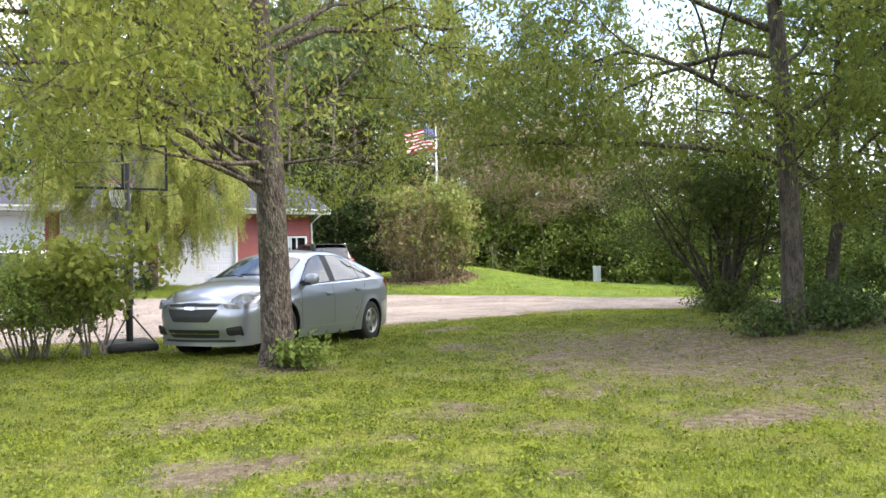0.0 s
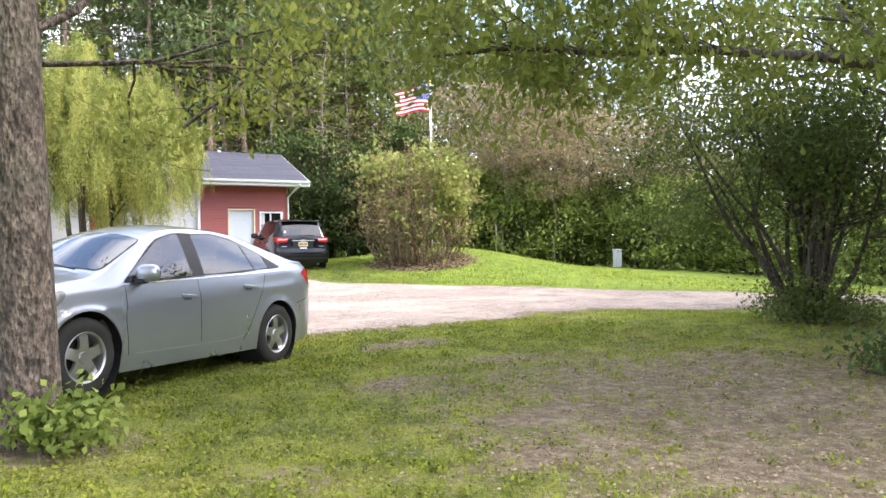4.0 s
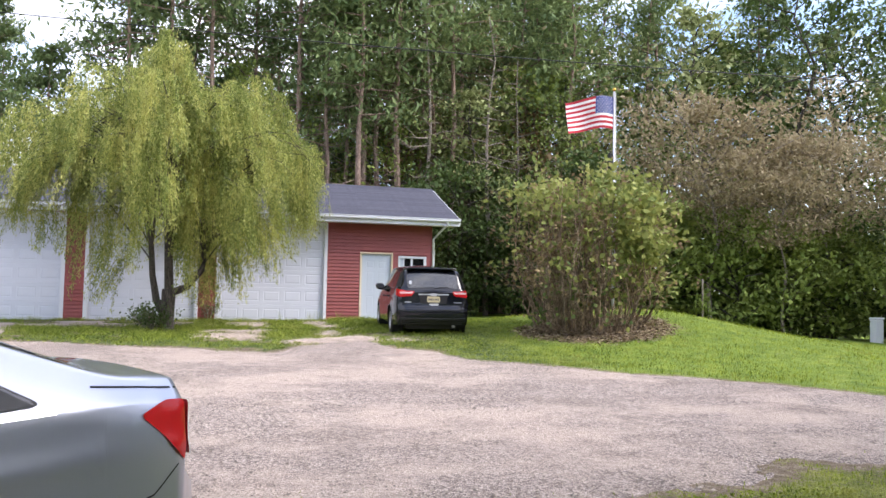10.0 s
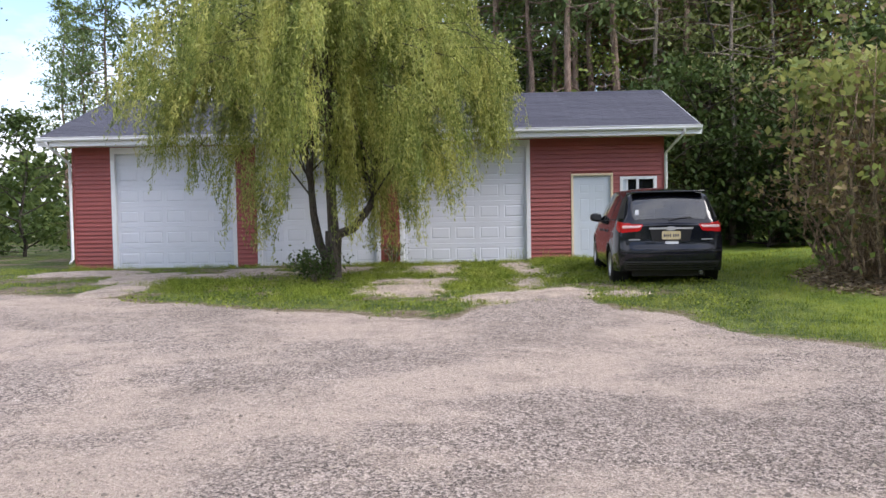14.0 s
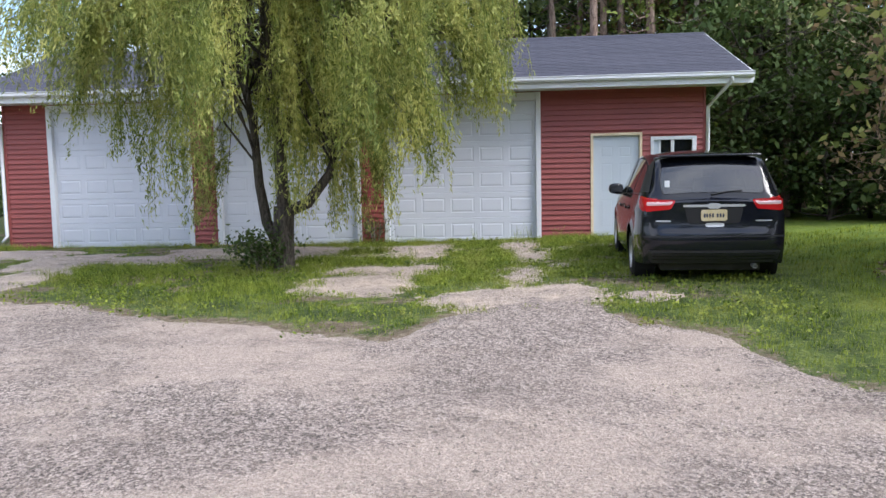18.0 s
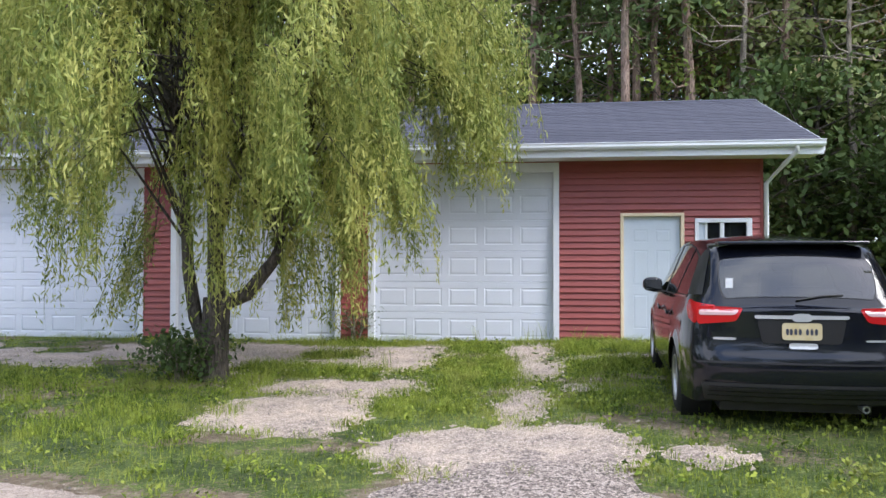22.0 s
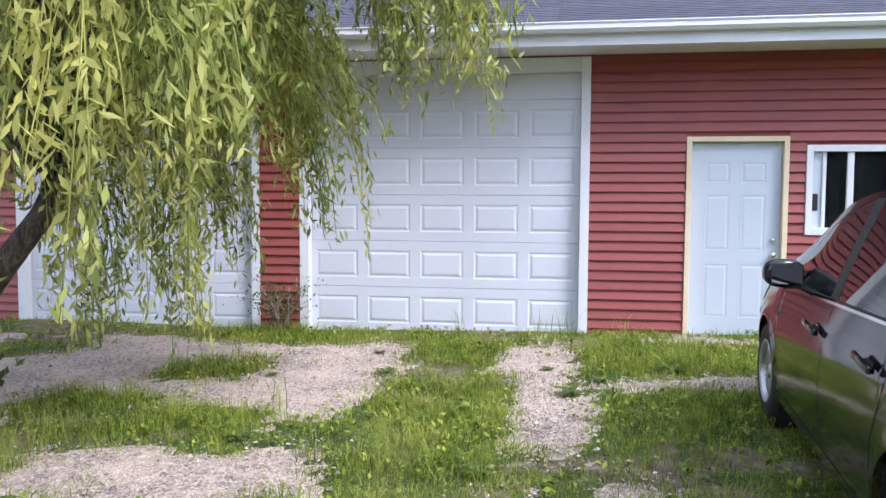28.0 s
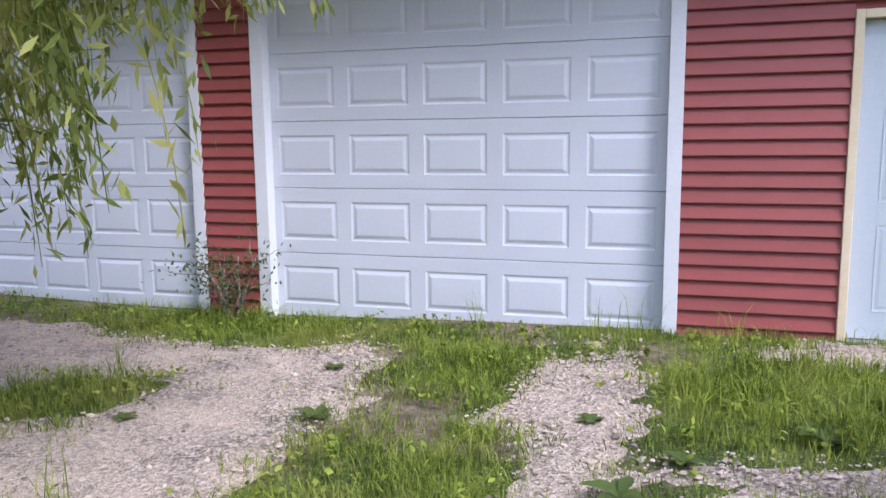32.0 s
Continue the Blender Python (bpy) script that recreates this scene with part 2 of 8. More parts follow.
def gravel(name, pale=0.0):
    """Crushed stone: single stones light and dark, sandy and damp stretches between the wheel tracks."""
    m = Mat(name, (0.3, 0.27, 0.25), 0.95)
    v = m.place()
    track = m.place((0.85, 1.15, 1.0))
    cells, small = m.voronoi(v, 44), m.voronoi(v, 95)
    dist = m.mix(0.45, m.voronoi(v, 44, "Distance"), m.noise(v, 60, 5, 0.8))
    mid = m.noise(v, 2.4, 6, 0.65)
    stone = m.mix(0.5, m.ramp(cells, (0.33, (0.045, 0.036, 0.031)), (0.48, (0.235, 0.186, 0.16)), (0.64, (0.64, 0.53, 0.465))),
                  m.ramp(small, (0.35, (0.05, 0.040, 0.034)), (0.5, (0.245, 0.194, 0.167)), (0.63, (0.64, 0.53, 0.455))))
    dust = m.ramp(mid, (0.3, (0.28, 0.222, 0.185)), (0.7, (0.40, 0.322, 0.268)))
    c = m.mix(m.ramp(m.noise(v, 0.45, 5, 0.6), (0.42, 0.05), (0.66, 0.5)), stone, dust)
    c = m.mix(m.ramp(m.noise(track, 0.5, 7, 0.7), (0.47, 0.0), (0.57, 0.8)), c, m.mix(0.22, (0.55, 0.44, 0.36), stone))
    c = m.mix(m.ramp(m.noise(track, 0.9, 8, 0.75), (0.50, 0.0), (0.64, 0.5)), c, m.mix(0.6, stone, (0.10, 0.08, 0.07), 'MULTIPLY'))
    c = m.mix(m.ramp(m.noise(track, 2.6, 9, 0.85), (0.575, 0.0), (0.64, 0.8)), c, m.mix(0.4, (0.085, 0.068, 0.058), stone))
    c = m.mix(pale, c, m.mix(m.ramp(mid, (0.35, 0.1), (0.6, 0.8)), stone, (0.76, 0.61, 0.475)))
    c = m.mix(m.ramp(m.noise(v, 110, 3, 0.8), (0.36, 0.85), (0.48, 0.0)), c, (0.07, 0.056, 0.048))
    m.colour(c).bump(dist, 1.0, 0.03)
    return m.m


M_LAWN = ground_grass()
M_DRIVE = gravel("gravel_drive")
M_APRON = gravel("pale_gravel", 0.72)


def pebbles(name, bright=1.0):
    m = Mat(name, (0.4, 0.35, 0.32), 0.9)
    c = m.ramp(m.island(), *((p, tuple(min(0.85, bright * k) for k in col)) for p, col in ((0.0, (0.10, 0.082, 0.068)), (0.35, (0.27, 0.222, 0.18)), (0.7, (0.40, 0.335, 0.27)), (1.0, (0.47, 0.40, 0.32)))))
    m.colour(m.mix(m.ramp(m.noise(m.place(), 90, 3), (0.35, 0.35), (0.65, 0.0)), c, (0.16, 0.13, 0.115)))
    return m.m


def blade(name, dark, mid, light, dry):
    """Grass blades: bright, dark and dry clumps that follow the lawn's own patches."""
    m = Mat(name, mid, 0.7)
    m.p.inputs["Specular IOR Level"].default_value = 0.15
    v = m.place()
    c = m.ramp(m.island(), (0.0, dark), (0.45, mid), (1.0, light))
    c = m.mix(m.ramp(m.noise(v, 2.2, 5), (0.45, 0.0), (0.64, 0.75)), c, light)
    c = m.mix(m.ramp(m.noise(v, 7, 5, 0.75), (0.38, 0.75), (0.50, 0.0)), c, dark)
    c = m.mix(m.ramp(m.noise(v, 1.1, 6, 0.7), (0.52, 0.0), (0.66, 0.6)), c, dry)
    m.colour(c)
    t = m.node("ShaderNodeBsdfTranslucent")
    m.link(c, t.inputs["Color"])
    s = m.node("ShaderNodeMixShader", Fac=0.35)
    m.link(m.p.outputs[0], s.inputs[1])
    m.link(t.outputs[0], s.inputs[2])
    m.link(s.outputs[0], m.out.inputs["Surface"])
    return m.m


M_STONE = pebbles("pebble")
M_STONE_PALE = pebbles("pale_pebble", 1.3)
M_BLADE = blade("grass_blade", (0.085, 0.13, 0.012), (0.23, 0.30, 0.028), (0.41, 0.48, 0.055), (0.34, 0.30, 0.12))
# the dark tone is deepened to stand for shade among the blades
M_WEED = blade("lush_blade", (0.055, 0.09, 0.013), (0.185, 0.26, 0.035), (0.39, 0.45, 0.075), (0.30, 0.29, 0.10))
M_CLOVER = blade("clover_leaf", (0.075, 0.105, 0.014), (0.19, 0.235, 0.028), (0.31, 0.35, 0.05), (0.30, 0.26, 0.10))
M_STRAW = worn("dry_grass", (0.36, 0.29, 0.13), (0.46, 0.38, 0.2), 9, (0.8, 0.9))
M_SIDING = worn("red_vinyl", (0.27, 0.058, 0.052), (0.32, 0.076, 0.064), 1.2, (0.45, 0.6), fine=25, relief=0.001, vary=0.35)
M_WHITE = worn("white_paint", (0.74, 0.76, 0.80), (0.68, 0.70, 0.73), 1.4, (0.4, 0.55), fine=30)
M_ENTRY = worn("pale_blue_door", (0.55, 0.61, 0.67), (0.50, 0.56, 0.62), 0.9, (0.35, 0.5), fine=40)
M_GDOOR = worn("white_steel_door", (0.66, 0.69, 0.76), (0.60, 0.63, 0.70), 0.9, (0.35, 0.5), fine=40, vary=0.05)
M_PRIMER = worn("cream_primed_wood", (0.68, 0.55, 0.36), (0.74, 0.64, 0.46), 4, (0.6, 0.8), fine=50)
M_SHINGLE = worn("slate_shingle", (0.060, 0.062, 0.085), (0.095, 0.096, 0.125), 6, (0.9, 0.97), fine=120, relief=0.003, vary=0.6)
M_CONCRETE = worn("concrete", (0.42, 0.40, 0.37), (0.32, 0.30, 0.28), 3, (0.8, 0.95), relief=0.004)
M_DARK = worn("dark_interior", (0.012, 0.012, 0.014), (0.02, 0.02, 0.022), 3, (0.7, 0.9))
M_BLACKMETAL = worn("black_metal", (0.018, 0.018, 0.02), (0.03, 0.03, 0.03), 5, (0.4, 0.6), 0.3)
M_GREYMETAL = worn("grey_metal", (0.50, 0.51, 0.52), (0.40, 0.41, 0.42), 5, (0.3, 0.5), 0.8)
# mirror tint darkened to stand for a reflection of dark trees
M_MIRROR = Mat("dark_mirror", (0.12, 0.125, 0.13), 0.05, 1.0).m
M_CHROME = Mat("chrome", (0.8, 0.8, 0.82), 0.12, 1.0).m
M_GLASS = glassy("window_glass", (0.02, 0.025, 0.03), 0.02, 0.6)
M_CLEAR = glassy("clear_acrylic", (0.25, 0.25, 0.25), 0.05, 0.88)
M_BARK = bark("cherry_bark", (0.055, 0.042, 0.034), (0.20, 0.158, 0.128), 17, 0.45)
M_BARK_DARK = bark("dark_bark", (0.045, 0.037, 0.03), (0.105, 0.088, 0.072))
M_BARK_PINE = bark("pine_bark", (0.20, 0.13, 0.095), (0.38, 0.27, 0.21), 9)
M_BARK_GREY = bark("grey_twig", (0.22, 0.18, 0.14), (0.34, 0.29, 0.24), 20)
M_LEAF_CHERRY = foliage("cherry_leaf", (0.11, 0.15, 0.03), (0.22, 0.26, 0.05), (0.35, 0.365, 0.085), through=0.45)


def willow_leaf():
    """Narrow leaves: whole tassels run greener or yellower, streaked downwards, single leaves light and dark."""
    m = Mat("willow_leaf", (0.2, 0.25, 0.05), 0.55)
    m.p.inputs["Specular IOR Level"].default_value = 0.3
    c = m.ramp(m.island(), (0.0, (0.12, 0.165, 0.035)), (0.45, (0.315, 0.365, 0.085)), (1.0, (0.56, 0.575, 0.19)))
    streak = m.noise(m.place((2.4, 2.4, 0.55)), 1.0, 4, 0.6)
    c = m.mix(m.ramp(streak, (0.50, 0.0), (0.64, 0.75)), c, (0.61, 0.58, 0.18))
    c = m.mix(m.ramp(streak, (0.34, 0.75), (0.48, 0.0)), c, (0.12, 0.175, 0.04))
    m.colour(c)
    t = m.node("ShaderNodeBsdfTranslucent")
    m.link(c, t.inputs["Color"])
    sh = m.node("ShaderNodeMixShader", Fac=0.5)
    m.link(m.p.outputs[0], sh.inputs[1])
    m.link(t.outputs[0], sh.inputs[2])
    m.link(sh.outputs[0], m.out.inputs["Surface"])
    return m.m


M_LEAF_WILLOW = willow_leaf()
M_LEAF_ROAD = foliage("road_leaf", (0.085, 0.125, 0.022), (0.16, 0.21, 0.04), (0.30, 0.33, 0.075), through=0.45)
M_LEAF_WITHERED = foliage("withered_leaf", (0.10, 0.06, 0.035), (0.21, 0.14, 0.075), (0.36, 0.28, 0.14))
M_CANE = bark("cane", (0.15, 0.10, 0.062), (0.46, 0.34, 0.22), 20)
M_LEAF_CREST = foliage("crest_leaf", (0.07, 0.115, 0.03), (0.23, 0.29, 0.07), (0.52, 0.51, 0.16))
M_LEAF_BUSH = foliage("bush_leaf", (0.055, 0.09, 0.024), (0.09, 0.135, 0.036), (0.17, 0.21, 0.06), through=0.4)
M_LEAF_TAN = foliage("tan_leaf", (0.16, 0.125, 0.07), (0.27, 0.215, 0.125), (0.40, 0.335, 0.20))
M_LEAF_DARK = foliage("dark_leaf", (0.042, 0.07, 0.02), (0.06, 0.096, 0.027), (0.10, 0.145, 0.042), through=0.25)
M_LEAF_WOOD = foliage("wood_leaf", (0.09, 0.14, 0.03), (0.17, 0.235, 0.05), (0.30, 0.36, 0.09))
M_LEAF_PALE = foliage("pale_leaf", (0.15, 0.19, 0.065), (0.235, 0.28, 0.105), (0.36, 0.39, 0.17))
M_LEAF_RUST = foliage("rust_leaf", (0.13, 0.07, 0.03), (0.22, 0.13, 0.06), (0.33, 0.22, 0.11))
M_LITTER = foliage("fallen_leaf", (0.05, 0.032, 0.018), (0.20, 0.14, 0.075), (0.46, 0.37, 0.23), through=0.1)
M_NEEDLE = foliage("pine_needle", (0.075, 0.125, 0.05), (0.145, 0.21, 0.08), (0.27, 0.33, 0.13), 0.55, 0.3)


# ---- mesh helpers ----
def mesh_of(name, verts, faces, material, smooth=False):
    me = bpy.data.meshes.new(name)
    me.from_pydata([tuple(v) for v in verts], [], faces)
    me.materials.append(material)
    if smooth:
        me.shade_smooth()
    return me


def quads_mesh(name, verts, material, n=4):
    """A mesh of separate n-gons, from an array of corners (faces * n, 3)."""
    verts = np.asarray(verts, dtype=np.float32)
    count = len(verts) // n
    me = bpy.data.meshes.new(name)
    me.vertices.add(len(verts))
    me.vertices.foreach_set("co", verts.ravel())
    me.loops.add(len(verts))
    me.loops.foreach_set("vertex_index", np.arange(len(verts), dtype=np.int32))
    me.polygons.add(count)
    me.polygons.foreach_set("loop_start", np.arange(0, len(verts), n, dtype=np.int32))
    me.update(calc_edges=True)
    me.materials.append(material)
    return me


def part(name, bm, material, parent=None, label="", smooth=False):
    """Links a bmesh or a mesh as one mesh object, under a thing or a part."""
    if isinstance(bm, bmesh.types.BMesh):
        me = bpy.data.meshes.new(name)
        bm.normal_update()
        bm.to_mesh(me)
        bm.free()
        me.materials.append(material)
        if smooth:
            me.shade_smooth()
    else:
        me = bm
    ob = new(name, me)
    if parent is not None:
        ob.parent = parent
    if label:
        tagged(ob, label)
    return ob


def thing(name, m, label, category, group="", kind=""):
    ob = new(name)
    ob.matrix_world = m
    return tagged(ob, label, category, group, kind)


def box(bm, x0, x1, y0, y1, z0, z1, bevel=0.0):
    r = bmesh.ops.create_cube(bm, size=1)
    vs = r["verts"]
    bmesh.ops.scale(bm, vec=(x1 - x0, y1 - y0, z1 - z0), verts=vs)
    bmesh.ops.translate(bm, vec=((x0 + x1) / 2, (y0 + y1) / 2, (z0 + z1) / 2), verts=vs)
    if bevel:
        es = list({e for v in vs for e in v.link_edges})
        bmesh.ops.bevel(bm, geom=es, offset=bevel, segments=2, affect='EDGES', profile=0.5)
    return bm


def boxm(x0, x1, y0, y1, z0, z1, bevel=0.0):
    return box(bmesh.new(), x0, x1, y0, y1, z0, z1, bevel)


def prism(outline, axis_fn, depth):
    """A solid from a 2D outline: axis_fn(u, v, d) gives the place; d is 0 or depth."""
    n = len(outline)
    verts = [axis_fn(u, v, 0) for u, v in outline] + [axis_fn(u, v, depth) for u, v in outline]
    faces = [list(range(n - 1, -1, -1)), list(range(n, 2 * n))]
    faces += [[i, (i + 1) % n, n + (i + 1) % n, n + i] for i in range(n)]
    bm = bmesh.new()
    vs = [bm.verts.new(v) for v in verts]
    for f in faces:
        bm.faces.new([vs[i] for i in f])
    bmesh.ops.recalc_face_normals(bm, faces=bm.faces)
    return bm


def tube(verts, faces, points, radii, sides=6):
    """Adds a tapered tube along points to the lists."""
    pts = [Vector(p) for p in points]
    base = len(verts)
    up = Vector((0.13, 0.21, 1))
    for i, p in enumerate(pts):
        d = (pts[min(i + 1, len(pts) - 1)] - pts[max(i - 1, 0)]).normalized()
        a = d.cross(up if abs(d.z) < 0.95 else Vector((1, 0.1, 0))).normalized()
        b = d.cross(a)
        for k in range(sides):
            w = 2 * math.pi * k / sides
            verts.append(p + (a * math.cos(w) + b * math.sin(w)) * radii[i])
    for i in range(len(pts) - 1):
        for k in range(sides):
            q = base + i * sides
            faces.append((q + k, q + (k + 1) % sides, q + sides + (k + 1) % sides, q + sides + k))
    faces.append(tuple(range(base + (len(pts) - 1) * sides, base + len(pts) * sides)))


def tube_mesh(name, runs, material, sides=8):
    verts, faces = [], []
    for points, radii in runs:
        if isinstance(radii, (int, float)):
            radii = [radii] * len(points)
        tube(verts, faces, points, radii, sides if radii[0] > 0.06 or sides < 5 or len(runs) < 30 else (5 if radii[0] > 0.03 else 3))
    return mesh_of(name, verts, faces, material, True)


def lathe(profile, sides=24):
    """A turned body round the y axis, from (radius, y)."""
    bm = bmesh.new()
    rings = []
    for r, y in profile:
        rings.append([bm.verts.new((r * math.cos(2 * math.pi * k / sides), y, r * math.sin(2 * math.pi * k / sides))) for k in range(sides)])
    for a, b in zip(rings, rings[1:]):
        for k in range(sides):
            bm.faces.new((a[k], a[(k + 1) % sides], b[(k + 1) % sides], b[k]))
    bmesh.ops.recalc_face_normals(bm, faces=bm.faces)
    return bm


RNG = np.random.default_rng(7)


def leaf_quads(centres, length, width, direction=None, spread=1.0, rng=RNG, droop=0.0, fold=0.18, level=0.0):
    """Corners of one bent, pointed leaf for each centre."""
    n = len(centres)
    d = rng.normal(size=(n, 3)) * spread
    if direction is not None:
        d = d + direction
    d[:, 2] -= droop
    d /= np.linalg.norm(d, axis=1)[:, None] + 1e-9
    r = rng.normal(size=(n, 3))
    r[:, 2] += level * 4
    s = np.cross(d, r)
    s /= np.linalg.norm(s, axis=1)[:, None] + 1e-9
    up = np.cross(s, d)
    ln = (length * rng.uniform(0.65, 1.25, n))[:, None]
    wd = (width * rng.uniform(0.7, 1.2, n))[:, None]
    base = centres - d * ln * 0.5
    mid = centres + up * wd * fold
    q = np.stack([base, mid - s * wd * 0.5, centres + d * ln * 0.5, mid + s * wd * 0.5], axis=1)
    return q.reshape(-1, 3)


# ---- the lie of the land ----
def table(x, pts):
    return np.interp(x, [p[0] for p in pts], [p[1] for p in pts])


PROFILE = ((-60, -0.3), (-10, -0.05), (0, -0.02), (5, 0), (8, 0.04), (10, 0.08), (13, 0.15), (16, 0.22), (20, 0.34), (25, 0.5),
           (27, 0.58), (29, 0.66), (31, 0.71), (33.5, 0.745), (60, 0.75))


def smooth(a, lo, hi):
    t = np.clip((a - lo) / (hi - lo), 0, 1)
    return t * t * (3 - 2 * t)


def ground_z(x, y):
    """Height of the ground: a slow rise to the garage, with a low mound beside it."""
    x, y = np.asarray(x, float), np.asarray(y, float)
    z = table(y, PROFILE)
    z = z + 0.24 * smooth(x, 8, 13) * (1 - smooth(y, 11, 16))
    z = z + 0.07 * smooth(x, 6, 10) * smooth(y, 31, 34)
    z = z + 0.09 * smooth(x, 7.8, 9.8) * smooth(y, 25, 28) * (1 - smooth(y, 31.2, 33.8))
    z = z + 0.10 * np.exp(-((x - 2.4) / 2.0) ** 2 - ((y - 11.3) / 1.6) ** 2)
    z = z + 0.60 * np.exp(-((x - 17) / 3.6) ** 2 - ((y - 29.8) / 4.6) ** 2)
    z = z - 0.05 * np.clip(x - 18, 0, 40) * smooth(y, 12, 22)
    z = z + 0.02 * np.sin(1.3 * x + 0.4 * y) * np.sin(0.9 * y - 0.3 * x)
    return z


NEAR_EDGE = ((-40, 13.5), (-10, 15.2), (2, 15.8), (6.5, 15.6), (8, 15.5), (9.3, 15.5), (11.4, 16.5), (12.5, 16.2), (14.5, 14.9), (16, 14.5),
             (19, 13), (24, 9.5), (40, 0), (70, -20))
FAR_EDGE = ((-40, 33), (-10, 31), (-4, 29.6), (-1.4, 28.9), (0.7, 28.2), (1.7, 27.8), (3.9, 26.6), (5.3, 26.1), (7.0, 25.5), (7.3, 26.0), (7.7, 26.8), (8.5, 27.8), (9.1, 27.6),
            (9.3, 26.4), (10.2, 25.7), (10.35, 24.8), (10.7, 23.75), (11.4, 23.4), (13, 22), (15.2, 19.9), (16.7, 18.4), (18.8, 16.6), (22, 14), (40, 3.5), (70, -16))
# gravel patches before the garage: x, y, half-width, half-depth
PATCHES = ((5.55, 32.5, 1.75, 1.75), (4.4, 32.3, 1.3, 1.6), (6.55, 30.05, 0.75, 0.55), (5.75, 29.9, 0.6, 0.35), (6.15, 28.65, 0.8, 0.9), (8.38, 32.9, 0.40, 1.2), (8.58, 31.3, 0.36, 0.85), (8.42, 28.95, 0.27, 0.85),
           (8.3, 27.5, 1.15, 0.75), (9.75, 27.25, 0.3, 0.2), (9.6, 32.2, 0.85, 0.2), (10.4, 34.15, 0.75, 0.26), (9.0, 29.9, 0.2, 0.25),
           (2.2, 32.3, 1.3, 1.4), (0.3, 31.6, 0.75, 1.4), (0.8, 29.4, 0.55, 1.2), (-1.6, 32.8, 1.4, 0.9))
# grass islands within them
ISLANDS = ((7.73, 31.95, 0.56, 0.74), (7.63, 33.4, 0.46, 0.62), (7.87, 30.7, 0.5, 0.85), (5.6, 34.2, 1.2, 0.5), (6.05, 30.85, 0.68, 0.42), (5.6, 32.4, 0.42, 0.4), (5.1, 31.2, 0.5, 0.35), (8.2, 34.5, 1.0, 0.14),
           (3.3, 33.2, 0.5, 0.5), (3.0, 31.5, 0.6, 0.35), (1.2, 32.9, 0.5, 0.4), (9.55, 33.2, 0.7, 0.7), (9.5, 31.5, 0.55, 0.4))


def fractal(x, y, s):
    return (np.sin(x * s + 1.7 * np.sin(y * s * 0.8)) * np.cos(y * s * 1.1 + 1.3 * np.sin(x * s * 0.7 + 2)) * 0.6
            + np.sin(x * s * 2.7 + 1.9 * np.sin(y * s * 2.3 + 1)) * np.cos(y * s * 3.1 + 1.2 * np.sin(x * s * 2.1)) * 0.4)


def drive_mask(x, y):
    """Metres inside the edge of the gravel drive (negative on the grass)."""
    x, y = np.asarray(x, float), np.asarray(y, float)
    d = np.minimum(y - table(x, NEAR_EDGE), table(x, FAR_EDGE) - y)
    return d + 0.22 * fractal(x, y, 2.1) + 0.13 * fractal(x + 9, y - 4, 6.3)


def patch_mask(x, y):
    x, y = np.asarray(x, float), np.asarray(y, float)
    d = np.full(np.broadcast(x, y).shape, -9.0)
    for sites, sign in ((PATCHES, 1), (ISLANDS, -1)):
        for cx, cy, rx, ry in sites:
            q = (np.abs((x - cx) / rx) ** 3 + np.abs((y - cy) / ry) ** 3) ** (1 / 3)
            q = (1 - q) * min(rx, ry)
            d = np.maximum(d, q) if sign > 0 else np.minimum(d, -q)
    return d + 0.11 * fractal(x, y, 3.1) + 0.10 * fractal(x + 3, y + 8, 8.7) + 0.06 * fractal(x - 5, y + 2, 13.0) + 0.07 * fractal(x + 1, y - 3, 21.0)


# worn places on the lawn: x, y, half-width, half-depth, how bare
BARE = ((1.2, 6.3, 0.9, 0.4, 0.95), (2.0, 5.4, 0.5, 0.25, 0.8), (3.6, 7.4, 0.7, 0.3, 0.75), (6.2, 8.7, 0.8, 0.35, 0.9), (5.6, 5.5, 1.0, 0.45, 1.0), (7.4, 5.0, 1.2, 0.6, 0.9), (1.7, 8.1, 0.9, 0.5, 0.75), (3.1, 4.95, 0.2, 0.14, 1.0), (6.3, 11.4, 0.8, 0.4, 0.95), (8.0, 12.1, 0.9, 0.4, 0.95), (6.9, 9.6, 1.0, 0.4, 0.9), (8.6, 9.2, 0.9, 0.6, 0.85),
        (7.1, 7.8, 0.9, 0.5, 0.9), (5.2, 7.2, 0.7, 0.4, 0.7), (9.2, 7.0, 1.1, 0.6, 0.8), (4.0, 6.2, 0.7, 0.35, 0.6), (2.6, 6.4, 0.6, 0.3, 0.55), (9.7, 10.8, 0.9, 0.5, 0.8), (7.4, 13.9, 0.9, 0.35, 0.8), (4.6, 9.1, 0.5, 0.3, 0.5))


